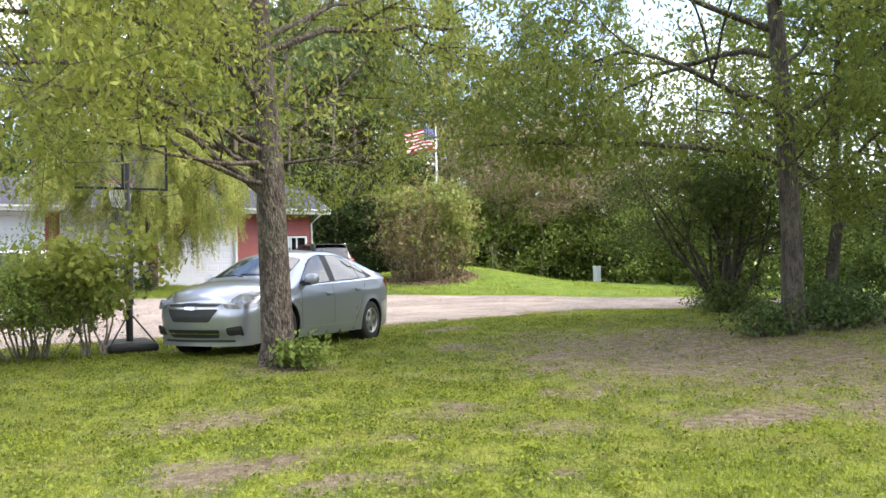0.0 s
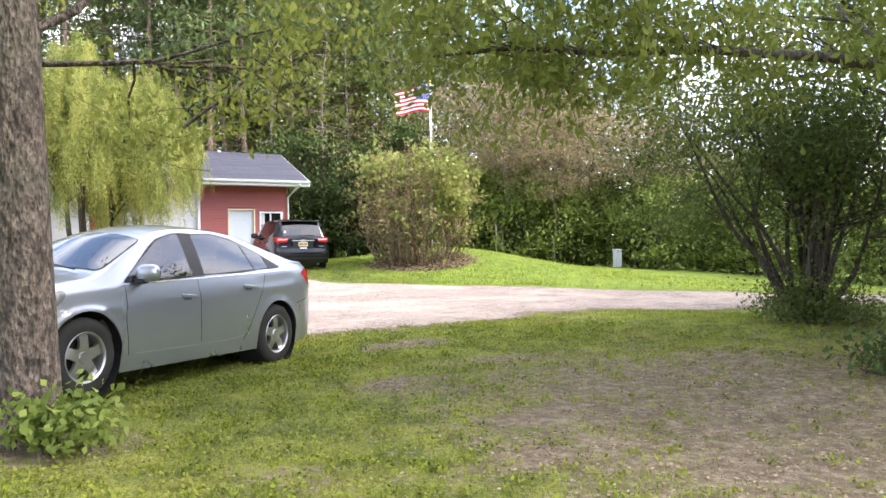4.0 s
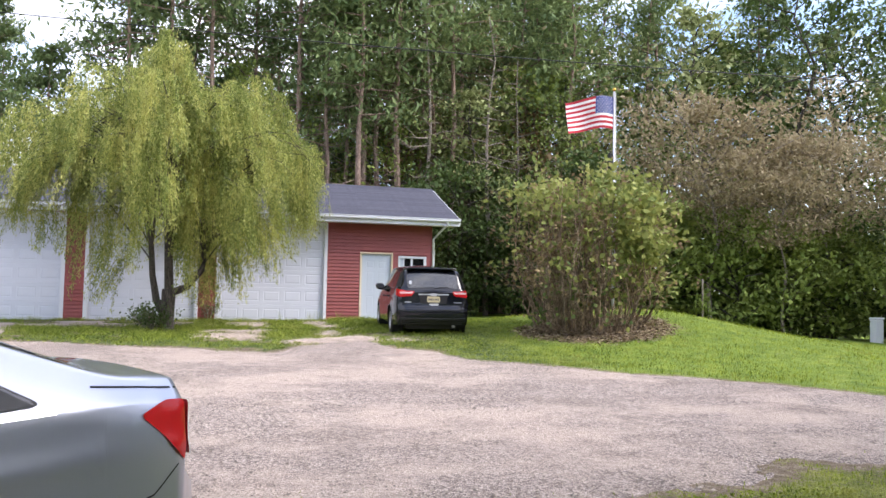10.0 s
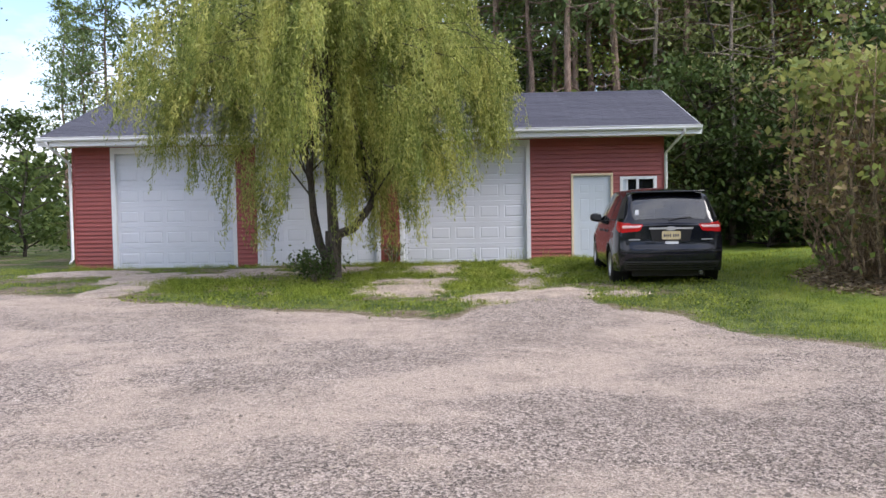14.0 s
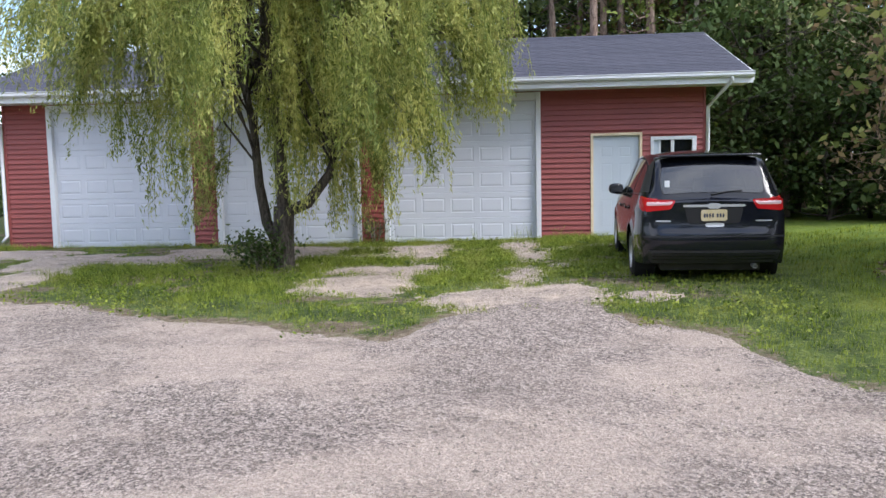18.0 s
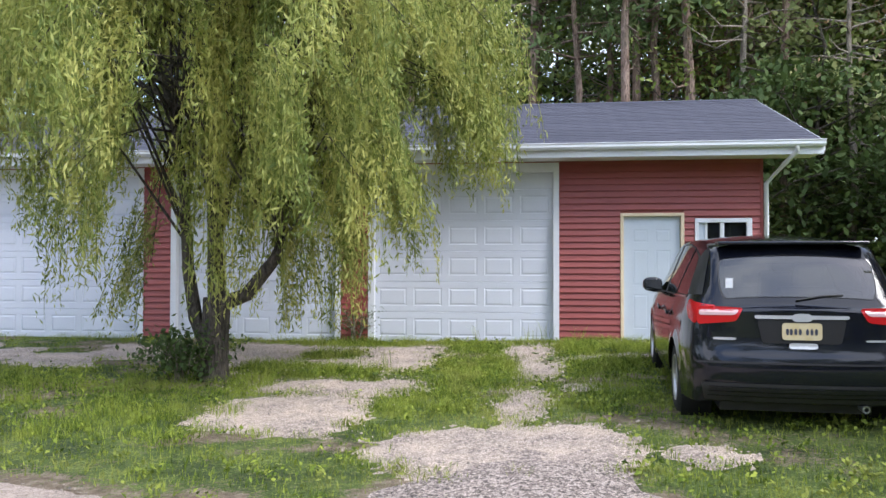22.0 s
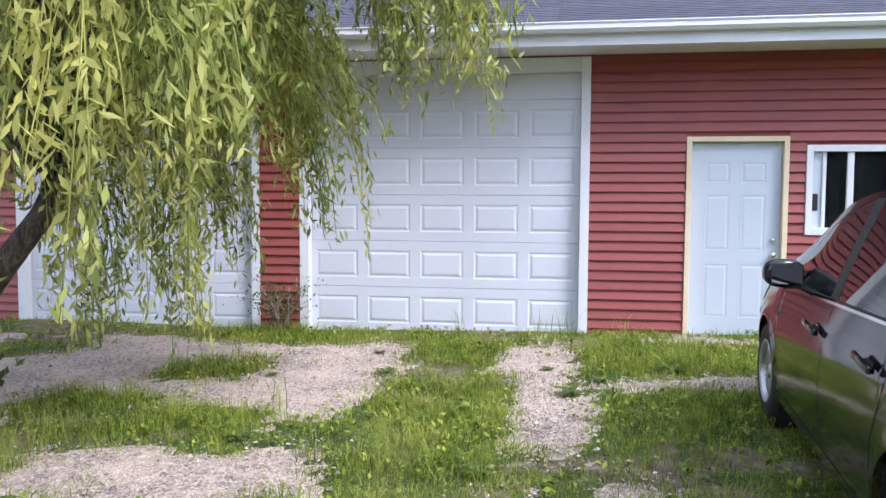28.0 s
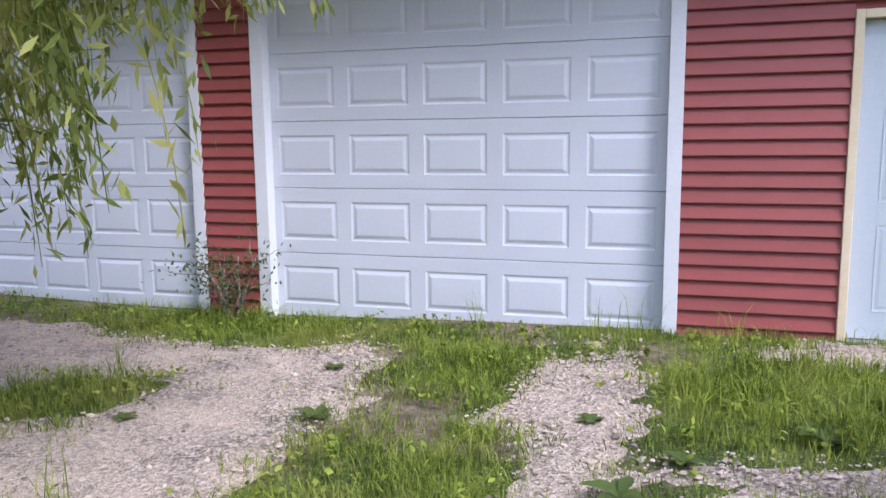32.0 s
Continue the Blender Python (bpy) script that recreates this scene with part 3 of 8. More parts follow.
def bare_mask(x, y):
    """Where the lawn is thin and the soil shows: 0 to 1."""
    x, y = np.asarray(x, float), np.asarray(y, float)
    wx, wy = x + 0.35 * fractal(x + 2, y, 1.9), y + 0.3 * fractal(x, y + 5, 2.3)
    b = 0.80 * np.exp(-(((x - 8.5) / 3.1) ** 2 + ((y - 8.6) / 3.8) ** 2) ** 2)
    for cx, cy, rx, ry, amp in BARE:
        b = np.maximum(b, amp * np.exp(-(((wx - cx) / rx) ** 2 + ((wy - cy) / ry) ** 2) ** 1.5))
    b = np.maximum(b, 0.9 * np.exp(-((x - 3.0) / 0.7) ** 2 - ((y - 10.4) / 0.6) ** 2))
    b = np.maximum(b, np.exp(-(((wx - 14.5) / 1.9) ** 2 + ((wy - 27.3) / 1.6) ** 2) ** 3))
    b = np.maximum(b, 0.7 * np.exp(-((x - 4.7) / 1.2) ** 2 - ((y - 30.3) / 0.9) ** 2))
    b = np.maximum(b, 0.75 * np.exp(-((x - 12.5) / 2.5) ** 2 - ((y - 9.0) / 1.8) ** 2))
    b = np.maximum(b, 0.85 * np.exp(-(drive_mask(x, y) / 0.35) ** 2))
    yard = smooth(y, 24, 26) * (1 - smooth(x, 9.5, 11.5))
    b = np.maximum(b, 0.8 * yard * smooth(fractal(x + 9, y + 3, 1.3), 0.05, 0.4))
    return np.clip(0.27 + b * 0.58, 0, 1)


def sheet(name, xs, ys, zfn, material):
    gx, gy = np.meshgrid(np.asarray(xs, float), np.asarray(ys, float))
    gz = zfn(gx, gy)
    nx, ny = len(xs), len(ys)
    idx = np.arange(nx * ny).reshape(ny, nx)
    f = np.stack([idx[:-1, :-1], idx[:-1, 1:], idx[1:, 1:], idx[1:, :-1]], axis=-1).reshape(-1, 4)
    me = bpy.data.meshes.new(name)
    co = np.stack([gx, gy, gz], axis=-1).reshape(-1, 3).astype(np.float32)
    me.vertices.add(len(co))
    me.vertices.foreach_set("co", co.ravel())
    me.loops.add(f.size)
    me.loops.foreach_set("vertex_index", f.ravel().astype(np.int32))
    me.polygons.add(len(f))
    me.polygons.foreach_set("loop_start", np.arange(0, f.size, 4, dtype=np.int32))
    me.update(calc_edges=True)
    me.materials.append(material)
    me.shade_smooth()
    return me, gx, gy


xs = np.concatenate([np.linspace(-400, -20, 20)[:-1], np.linspace(-20, -6, 36)[:-1], np.arange(-6, 26, 0.2), np.linspace(26, 60, 50)[1:], np.linspace(60, 400, 20)[1:]])
ys = np.concatenate([np.linspace(-400, -10, 18)[:-1], np.arange(-10, 0, 0.4), np.arange(0, 36, 0.2), np.linspace(36, 70, 40), np.linspace(70, 600, 20)[1:]])
ground_me, gx, gy = sheet("ground", xs, ys, ground_z, M_LAWN)
a = ground_me.attributes.new("bare", 'FLOAT', 'POINT')
a.data.foreach_set("value", bare_mask(gx, gy).ravel().astype(np.float32))
a = ground_me.attributes.new("lush", 'FLOAT', 'POINT')
a.data.foreach_set("value", (smooth(gy, 16, 22) * (1 - smooth(gx, 11.0, 13.0))).ravel().astype(np.float32))
# where the mown mound's sunlit brightness is painted into the lawn
a = ground_me.attributes.new("mown_sunlit", 'FLOAT', 'POINT')
a.data.foreach_set("value", (0.8 * smooth(gy, 15, 19) * smooth(gx, 11.0, 13.5)).ravel().astype(np.float32))
tagged(new("ground", ground_me), "mown lawn with worn, sandy patches", "ground", kind="structure")

drive_me, gx, gy = sheet("driveway", np.concatenate([np.linspace(-60, -12, 60)[:-1], np.arange(-12, 34, 0.16), np.linspace(34, 60, 30)[1:]]), np.concatenate([np.linspace(-18, 4, 30)[:-1], np.arange(4, 33.5, 0.16)]),
                         lambda x, y: ground_z(x, y) + np.clip(0.06 * drive_mask(x, y), -0.05, 0.022) + 0.006 * fractal(x, y, 1.2), M_DRIVE)
tagged(new("driveway", drive_me), "pinkish-grey crushed gravel driveway", "driveway", kind="structure")
patch_me, gx, gy = sheet("gravel_apron", np.arange(-5, 11.5, 0.08), np.arange(26.4, 34.65, 0.08),
                         lambda x, y: ground_z(x, y) + np.clip(0.07 * patch_mask(x, y), -0.05, 0.02) + 0.004 * fractal(x, y, 4), M_APRON)
tagged(new("gravel_apron", patch_me), "patchy crushed gravel between weeds before the garage", "gravel", kind="structure")


# ---- the garage ----
WALL_Y, FLOOR_Z, SOFFIT_Z = 34.62, 0.72, 3.88
LEFT, RIGHT, BACK = -2.75, 12.28, 41.0
GD = ((-1.77, 1.46), (1.98, 5.14), (5.63, 8.95))        # outer edges of the garage doors' trim
DOOR, WIN = (9.975, 11.025, 0.80, 2.975), (11.20, 12.12, 1.93, 2.88)

# wall behind the siding, pierced for each opening
def wall_piece(name, x0, x1, z0, z1):
    tagged(part(name, boxm(x0, x1, WALL_Y, WALL_Y + 0.14, z0, z1), M_SIDING), "red clapboard garage wall", "wall", kind="structure")


edges = [LEFT]
for i, (x0, x1) in enumerate(GD):
    wall_piece("wall_south", edges[-1], x0 + 0.04, 0.5, SOFFIT_Z + 0.1)
    wall_piece("wall_south", x0 + 0.04, x1 - 0.04, 3.70, SOFFIT_Z + 0.1)
    edges.append(x1 - 0.04)
wall_piece("wall_south", edges[-1], DOOR[0] + 0.05, 0.5, SOFFIT_Z + 0.1)
wall_piece("wall_south", DOOR[0] + 0.05, DOOR[1] - 0.05, DOOR[3] - 0.05, SOFFIT_Z + 0.1)
wall_piece("wall_south", DOOR[1] - 0.05, WIN[0] + 0.03, 0.5, SOFFIT_Z + 0.1)
wall_piece("wall_south", WIN[0] + 0.03, WIN[1] - 0.03, 0.5, WIN[2] + 0.03)
wall_piece("wall_south", WIN[0] + 0.03, WIN[1] - 0.03, WIN[3] - 0.03, SOFFIT_Z + 0.1)
wall_piece("wall_south", WIN[1] - 0.03, RIGHT, 0.5, SOFFIT_Z + 0.1)
for name, x0, x1 in (("wall_west", LEFT, LEFT + 0.14), ("wall_east", RIGHT - 0.14, RIGHT)):
    gable = [(WALL_Y + 0.14, 0.5), (BACK, 0.5), (BACK, SOFFIT_Z + 0.1), (37.8, 5.38), (WALL_Y + 0.14, SOFFIT_Z + 0.1)]
    tagged(part(name, prism(gable, lambda u, v, d, x=x0: (x + d, u, v), 0.14), M_SIDING), "red clapboard gable wall of the garage", "wall", kind="structure")
tagged(part("wall_north", boxm(LEFT, RIGHT, BACK, BACK + 0.14, 0.5, SOFFIT_Z + 0.1), M_SIDING), "red back wall of the garage", "wall", kind="structure")
tagged(part("garage_floor", boxm(LEFT + 0.1, RIGHT - 0.1, WALL_Y + 0.02, BACK, 0.5, FLOOR_Z), M_CONCRETE), "grey concrete garage slab", "floor", kind="structure")
tagged(part("ceiling", boxm(LEFT + 0.15, RIGHT - 0.15, WALL_Y + 0.16, BACK - 0.02, 3.92, 3.95), M_WHITE), "plain garage ceiling", "ceiling", kind="structure")
tagged(part("foundation", boxm(LEFT - 0.01, RIGHT + 0.01, WALL_Y - 0.02, WALL_Y - 0.001, 0.45, 0.74), M_CONCRETE), "low concrete foundation kerb of the garage", "foundation", kind="structure")

# clapboards
siding = thing("siding", pose(0, 0, 0), "dusty red vinyl clapboard siding on the garage", "siding", kind="structure")
EXPOSE = 0.108
board_meshes = {}


def board(x0, x1, z, h=EXPOSE):
    key = (round(x1 - x0, 3), round(h, 3))
    if key not in board_meshes:
        w = key[0]
        prof = [(0.0, 0.014), (-0.026, 0.014), (-0.028, 0.0), (-0.034, 0.0), (-0.036, 0.006), (-0.010, h), (-0.002, h + 0.010), (0.0, h + 0.010)]
        bm = prism(prof, lambda u, v, d: (d, u, v), w)
        me = bpy.data.meshes.new("clapboard")
        bm.to_mesh(me)
        bm.free()
        me.materials.append(M_SIDING)
        board_meshes[key] = me
    ob = new("clapboard", board_meshes[key])
    ob.location = (x0, WALL_Y, z)
    ob.parent = siding


z = 0.76
while z < SOFFIT_Z - 0.02:
    h = min(EXPOSE, SOFFIT_Z - z)
    board(LEFT + 0.03, GD[0][0], z, h)
    board(GD[0][1], GD[1][0], z, h)
    board(GD[1][1], GD[2][0], z, h)
    gaps = []
    if z + h > DOOR[2] and z < DOOR[3] - 0.02:
        gaps.append(DOOR[:2])
    if z + h > WIN[2] + 0.02 and z < WIN[3] - 0.02:
        gaps.append(WIN[:2])
    x = GD[2][1]
    for g0, g1 in gaps:
        board(x, g0, z, h)
        x = g1
    board(x, RIGHT - 0.03, z, h)
    z += EXPOSE
for x0, x1 in ((LEFT - 0.02, LEFT + 0.03), (RIGHT - 0.03, RIGHT + 0.02)):
    part("corner_trim", boxm(x0, x1, WALL_Y - 0.036, WALL_Y + 0.05, 0.74, SOFFIT_Z, 0.004), M_SIDING, siding, "red corner trim")

# overhead doors
panel_bm = bmesh.new()
PW, PH = 0.50, 0.315
rings = [(0.0, 0.0), (0.012, -0.006), (0.024, -0.006), (0.05, 0.002)]
prev = None
for inset, depth in rings:
    ring = [panel_bm.verts.new((sx * (PW / 2 - inset), -depth, sz * (PH / 2 - inset))) for sx, sz in ((-1, -1), (1, -1), (1, 1), (-1, 1))]
    if prev:
        for k in range(4):
            panel_bm.faces.new((prev[k], prev[(k + 1) % 4], ring[(k + 1) % 4], ring[k]))
    prev = ring
panel_bm.faces.new(prev)
panel_me = bpy.data.meshes.new("embossed_panel")
panel_bm.to_mesh(panel_me)
panel_bm.free()
panel_me.materials.append(M_GDOOR)
SECTION = 0.535


def section_bm(w, h, holes):
    """One section of an overhead door, with holes where the embossed panels sit, and rounded joints."""
    bm = bmesh.new()
    xsn = [0.0]
    for c in holes:
        xsn += [c - PW / 2, c + PW / 2]
    xsn.append(w)
    zc = h / 2
    zsn = [0.006, zc - PH / 2, zc + PH / 2, h - 0.006] if holes else [0.006, h - 0.006]
    grid = [[bm.verts.new((x, 0, z)) for x in xsn] for z in zsn]
    for j in range(len(zsn) - 1):
        for i in range(len(xsn) - 1):
            if holes and j == 1 and i % 2 == 1:
                continue
            bm.faces.new((grid[j][i], grid[j][i + 1], grid[j + 1][i + 1], grid[j + 1][i]))
    for row, zz in ((grid[0], 0.0), (grid[-1], h)):
        back = [bm.verts.new((v.co.x, 0.012, zz)) for v in row]
        for i in range(len(row) - 1):
            f = (row[i], row[i + 1], back[i + 1], back[i])
            bm.faces.new(f if zz else tuple(reversed(f)))
    bmesh.ops.recalc_face_normals(bm, faces=bm.faces)
    return bm


def overhead_door(x0, x1):
    d = thing("garage_door", pose(x0, WALL_Y, FLOOR_Z), "closed white sectional overhead garage door with embossed panels", "garage door", "garage doors", "structure")
    w = x1 - x0
    jl, jr, top = 0.11, 0.10, 2.97
    inner = w - jl - jr
    for name, b in (("side_trim", (0, jl, -0.035, 0.13, -0.04, top + 0.16)), ("side_trim", (w - jr, w, -0.035, 0.13, -0.04, top + 0.16)),
                    ("head_trim", (jl, w - jr, -0.035, 0.13, top, top + 0.158))):
        part(name, boxm(*b, 0.004), M_WHITE, d, "white trim board")
    part("weather_strip", boxm(jl, w - jr, 0.05, 0.12, -0.03, 0.012), M_DARK, d, "black rubber bottom seal")
    cols = [inner * (k + 0.5) / 5 for k in range(5)]
    z = 0.012
    for k in range(6):
        h = SECTION if k < 5 else top - 5 * SECTION - 0.012
        s = part("door_section", section_bm(inner, h, cols if k < 5 else []), M_GDOOR, d)
        s.location = (jl, 0.075, z)
        back = part("backing", boxm(0, inner, 0.014, 0.04, 0.001, h - 0.001), M_GDOOR, s)
        if k < 5:
            for c in cols:
                p = new("embossed_panel", panel_me)
                p.parent = s
                p.location = (c, 0, h / 2)
        z += h
    return d


for x0, x1 in GD:
    overhead_door(x0, x1)

# entrance door
x0, x1, z0, z1 = DOOR
d = thing("door_1", pose(x0, WALL_Y, z0), "closed white steel six-panel door in a cream primed frame", "door", kind="structure")
w, h = x1 - x0, z1 - z0
for name, b in (("casing", (0, 0.055, -0.045, 0.14, 0, h)), ("casing", (w - 0.055, w, -0.045, 0.14, 0, h)), ("casing", (0.055, w - 0.055, -0.045, 0.14, h - 0.055, h - 0.001))):
    part(name, boxm(*b, 0.005), M_PRIMER, d, "cream primed wooden casing")
part("threshold", boxm(0.055, w - 0.055, -0.06, 0.12, -0.005, 0.025, 0.004), M_GREYMETAL, d, "dull metal threshold")
slab = part("door_leaf", boxm(0.06, w - 0.06, 0.03, 0.075, 0.03, h - 0.06, 0.003), M_ENTRY, d)
for cx in (0.34, 0.71):
    for pz0, pz1 in ((0.22, 0.80), (0.95, 1.55), (1.68, 1.90)):
        bm = bmesh.new()
        prev = None
        for inset, dy in ((0.0, 0.0), (0.008, 0.0025), (0.02, 0.0025), (0.038, -0.001)):
            ring = [bm.verts.new((cx + sx * (0.125 - inset), 0.0285 + dy - 0.002, (pz0 + pz1) / 2 + sz * ((pz1 - pz0) / 2 - inset))) for sx, sz in ((-1, -1), (1, -1), (1, 1), (-1, 1))]
            if prev:
                for k in range(4):
                    bm.faces.new((prev[k], prev[(k + 1) % 4], ring[(k + 1) % 4], ring[k]))
            prev = ring
        bm.faces.new(prev)
        part("embossed_panel", bm, M_ENTRY, slab)
for name, zz, r in (("door_knob", 0.91, 0.030), ("deadbolt", 1.07, 0.024)):
    bm = lathe([(0.0, -0.065 if r > 0.025 else -0.03), (r * 0.9, -0.06 if r > 0.025 else -0.028), (r, -0.045 if r > 0.025 else -0.015), (0.014, -0.03 if r > 0.025 else -0.01), (0.016, -0.012), (r * 1.05, -0.006), (r * 1.05, 0.0)], 16)
    k = part(name, bm, M_CHROME, slab, "brushed metal", True)
    k.location = (w - 0.13, 0.029, zz)
tagged(part("door_step", boxm(x0 - 0.1, x1 + 0.15, WALL_Y - 0.30, WALL_Y - 0.022, 0.55, 0.79, 0.01), M_CONCRETE), "low worn concrete step at the door", "step", kind="structure")

# sliding window
x0, x1, z0, z1 = WIN
d = thing("window_1", pose(x0, WALL_Y, z0), "white vinyl sliding window with dark panes", "window", kind="structure")
w, h = x1 - x0, z1 - z0
for b in ((0, 0.065, -0.04, 0.1, 0, h), (w - 0.085, w, -0.04, 0.1, 0, h), (0.065, w - 0.085, -0.04, 0.1, 0, 0.08), (0.065, w - 0.085, -0.04, 0.1, h - 0.07, h), (0.41, 0.476, -0.02, 0.1, 0.08, h - 0.07)):
    part("window_frame", boxm(*b, 0.005), M_WHITE, d)
s = part("sash", boxm(0.17, 0.208, 0.0, 0.03, 0.08, h - 0.07, 0.003), M_WHITE, d, "narrow white sliding sash")
part("pane", boxm(0.208, 0.41, 0.012, 0.016, 0.08, h - 0.07), M_GLASS, s, "dark reflecting glass")
part("sash_stile", boxm(0.065, 0.17, 0.02, 0.045, 0.08, h - 0.07, 0.003), M_ENTRY, s, "pale grey vinyl stile")
part("latch", boxm(0.075, 0.135, 0.002, 0.022, 0.26, 0.44, 0.012), M_BLACKMETAL, s, "black sash latch")
s = part("sash", boxm(0.545, 0.588, 0.03, 0.05, 0.08, h - 0.07, 0.003), M_PRIMER, d, "thin cream inner stile")
part("pane", boxm(0.476, w - 0.085, 0.012, 0.016, 0.08, h - 0.07), M_GLASS, s, "dark reflecting glass")
part("curtain", boxm(0.476, 0.54, 0.07, 0.075, 0.09, h - 0.09), M_CONCRETE, d, "grey curtain edge behind the glass")
tagged(part("spray_bottle", lathe([(0.0, 0.0), (0.035, 0.0), (0.037, 0.01), (0.036, 0.12), (0.014, 0.16), (0.014, 0.2), (0.0, 0.2)], 12), M_LEAF_WILLOW, None, "", True),
       "small yellow-green bottle on the window sill", "bottle").matrix_world = pose(11.555, WALL_Y + 0.15, z0 + 0.10, 90)
tagged(part("sill_board", boxm(x0 + 0.05, x1 - 0.05, WALL_Y + 0.1, WALL_Y + 0.2, z0 + 0.06, z0 + 0.10), M_WHITE), "white inner window sill", "sill", kind="structure")
# added near-black sheet, its colour stands for the unlit room behind the panes
tagged(part("wall_partition", boxm(9.4, RIGHT - 0.15, 36.4, 36.5, 0.73, 3.91), M_DARK), "near-black sheet for the unlit room behind the window", "wall", kind="structure")

# roof
R0, R1, EAVE_Y, EAVE_Z, RIDGE_Y, RIDGE_Z = -3.30, 13.05, 33.98, 4.06, 37.8, 5.50
roof = thing("roof", pose(0, 0, 0), "low gabled roof of blue-grey asphalt shingles", "roof", kind="structure")
slope = math.hypot(RIDGE_Y - EAVE_Y, RIDGE_Z - EAVE_Z)
pitch = math.degrees(math.atan2(RIDGE_Z - EAVE_Z, RIDGE_Y - EAVE_Y))
for y0, y1, zz0 in ((EAVE_Y, RIDGE_Y, EAVE_Z), (2 * RIDGE_Y - EAVE_Y, RIDGE_Y, EAVE_Z)):
    prof = [(y0, zz0 - 0.02), (y1, RIDGE_Z - 0.02), (y1, RIDGE_Z - 0.12), (y0, zz0 - 0.12)]
    part("roof_deck", prism(prof, lambda u, v, dd: (R0 + dd, u, v), R1 - R0), M_SHINGLE if y0 > 36 else M_WHITE, roof, "white fascia and decking")
COURSE, LONG = 0.142, 1.485
strips = []
for shift in (0.0, 0.52, 0.27, 0.74):
    cuts = [0.0] + [LONG * (k + shift) / 5 for k in range(5) if k + shift > 0] + [LONG]
    bm = bmesh.new()
    for k, (c0, c1) in enumerate(zip(cuts, cuts[1:])):
        dz = (0.0, 0.0012, -0.0008, 0.0008, 0.0004, 0.0010)[k]
        box(bm, c0 + 0.001, c1 - 0.001, 0.003 * (k % 2), COURSE + 0.03, -0.012, 0.001 + dz)
    me = bpy.data.meshes.new("shingle_strip")
    bm.to_mesh(me)
    bm.free()
    me.materials.append(M_SHINGLE)
    strips.append(me)
rows = int(slope / COURSE)
for r in range(rows + 1):
    y = r * COURSE
    for k in range(11):
        ob = new("shingle_strip", strips[(3 * r + 2 * (r // 4) + k) % 4])
        ob.parent = roof
        ob.matrix_local = (Matrix.Translation((R0, EAVE_Y - 0.02, EAVE_Z - 0.005)) @ pose(0, 0, 0, pitch)
                           @ pose(k * LONG + (0.0 if r % 2 else 0.006), y, 0.012, -2.2))
part("ridge_cap", prism([(RIDGE_Y - 0.15, RIDGE_Z - 0.035), (RIDGE_Y, RIDGE_Z + 0.03), (RIDGE_Y + 0.15, RIDGE_Z - 0.035), (RIDGE_Y, RIDGE_Z - 0.02)],
                        lambda u, v, dd: (R0 + dd, u, v), R1 - R0), M_SHINGLE, roof, "ridge shingles")
part("soffit", boxm(R0 + 0.01, R1 - 0.01, 34.0, WALL_Y - 0.001, SOFFIT_Z - 0.01, SOFFIT_Z + 0.02), M_WHITE, roof, "white vented soffit")
part("fascia", boxm(R0, R1, 33.975, 33.998, SOFFIT_Z - 0.03, EAVE_Z - 0.02), M_WHITE, roof, "white fascia board")
for xa in (R0 - 0.02, R1):
    for y0, y1 in ((EAVE_Y, RIDGE_Y), (2 * RIDGE_Y - EAVE_Y, RIDGE_Y)):
        prof = [(y0, EAVE_Z - 0.0), (y1, RIDGE_Z - 0.0), (y1, RIDGE_Z - 0.16), (y0, EAVE_Z - 0.16)]
        part("rake_board", prism(prof, lambda u, v, dd, xa=xa: (xa + dd, u, v), 0.02), M_WHITE, roof, "white rake board")
gut = thing("gutter", pose(0, 0, 0), "white metal gutter with downspouts along the eave", "gutter", kind="structure")
prof = [(33.972, 3.965), (33.90, 3.965), (33.872, 4.0), (33.872, 4.04), (33.858, 4.062), (33.862, 4.068), (33.882, 4.045), (33.882, 4.005), (33.905, 3.975), (33.962, 3.975), (33.962, 4.06), (33.972, 4.06)]
part("trough", prism(prof, lambda u, v, dd: (R0 + dd, u, v), R1 - R0), M_WHITE, gut)
for xg, xw in ((RIGHT + 0.35, RIGHT + 0.06), (LEFT - 0.32, LEFT - 0.06)):
    runs = [([(xg, 33.92, 3.97), (xg, 33.92, 3.90), (xg * 0.6 + xw * 0.4, 34.2, 3.72), (xw, WALL_Y - 0.06, 3.45), (xw, WALL_Y - 0.06, 1.02), (xw, WALL_Y - 0.2, 0.90)], 0.04)]
    part("downspout", tube_mesh("downspout", runs, M_WHITE, 8), M_WHITE, gut)


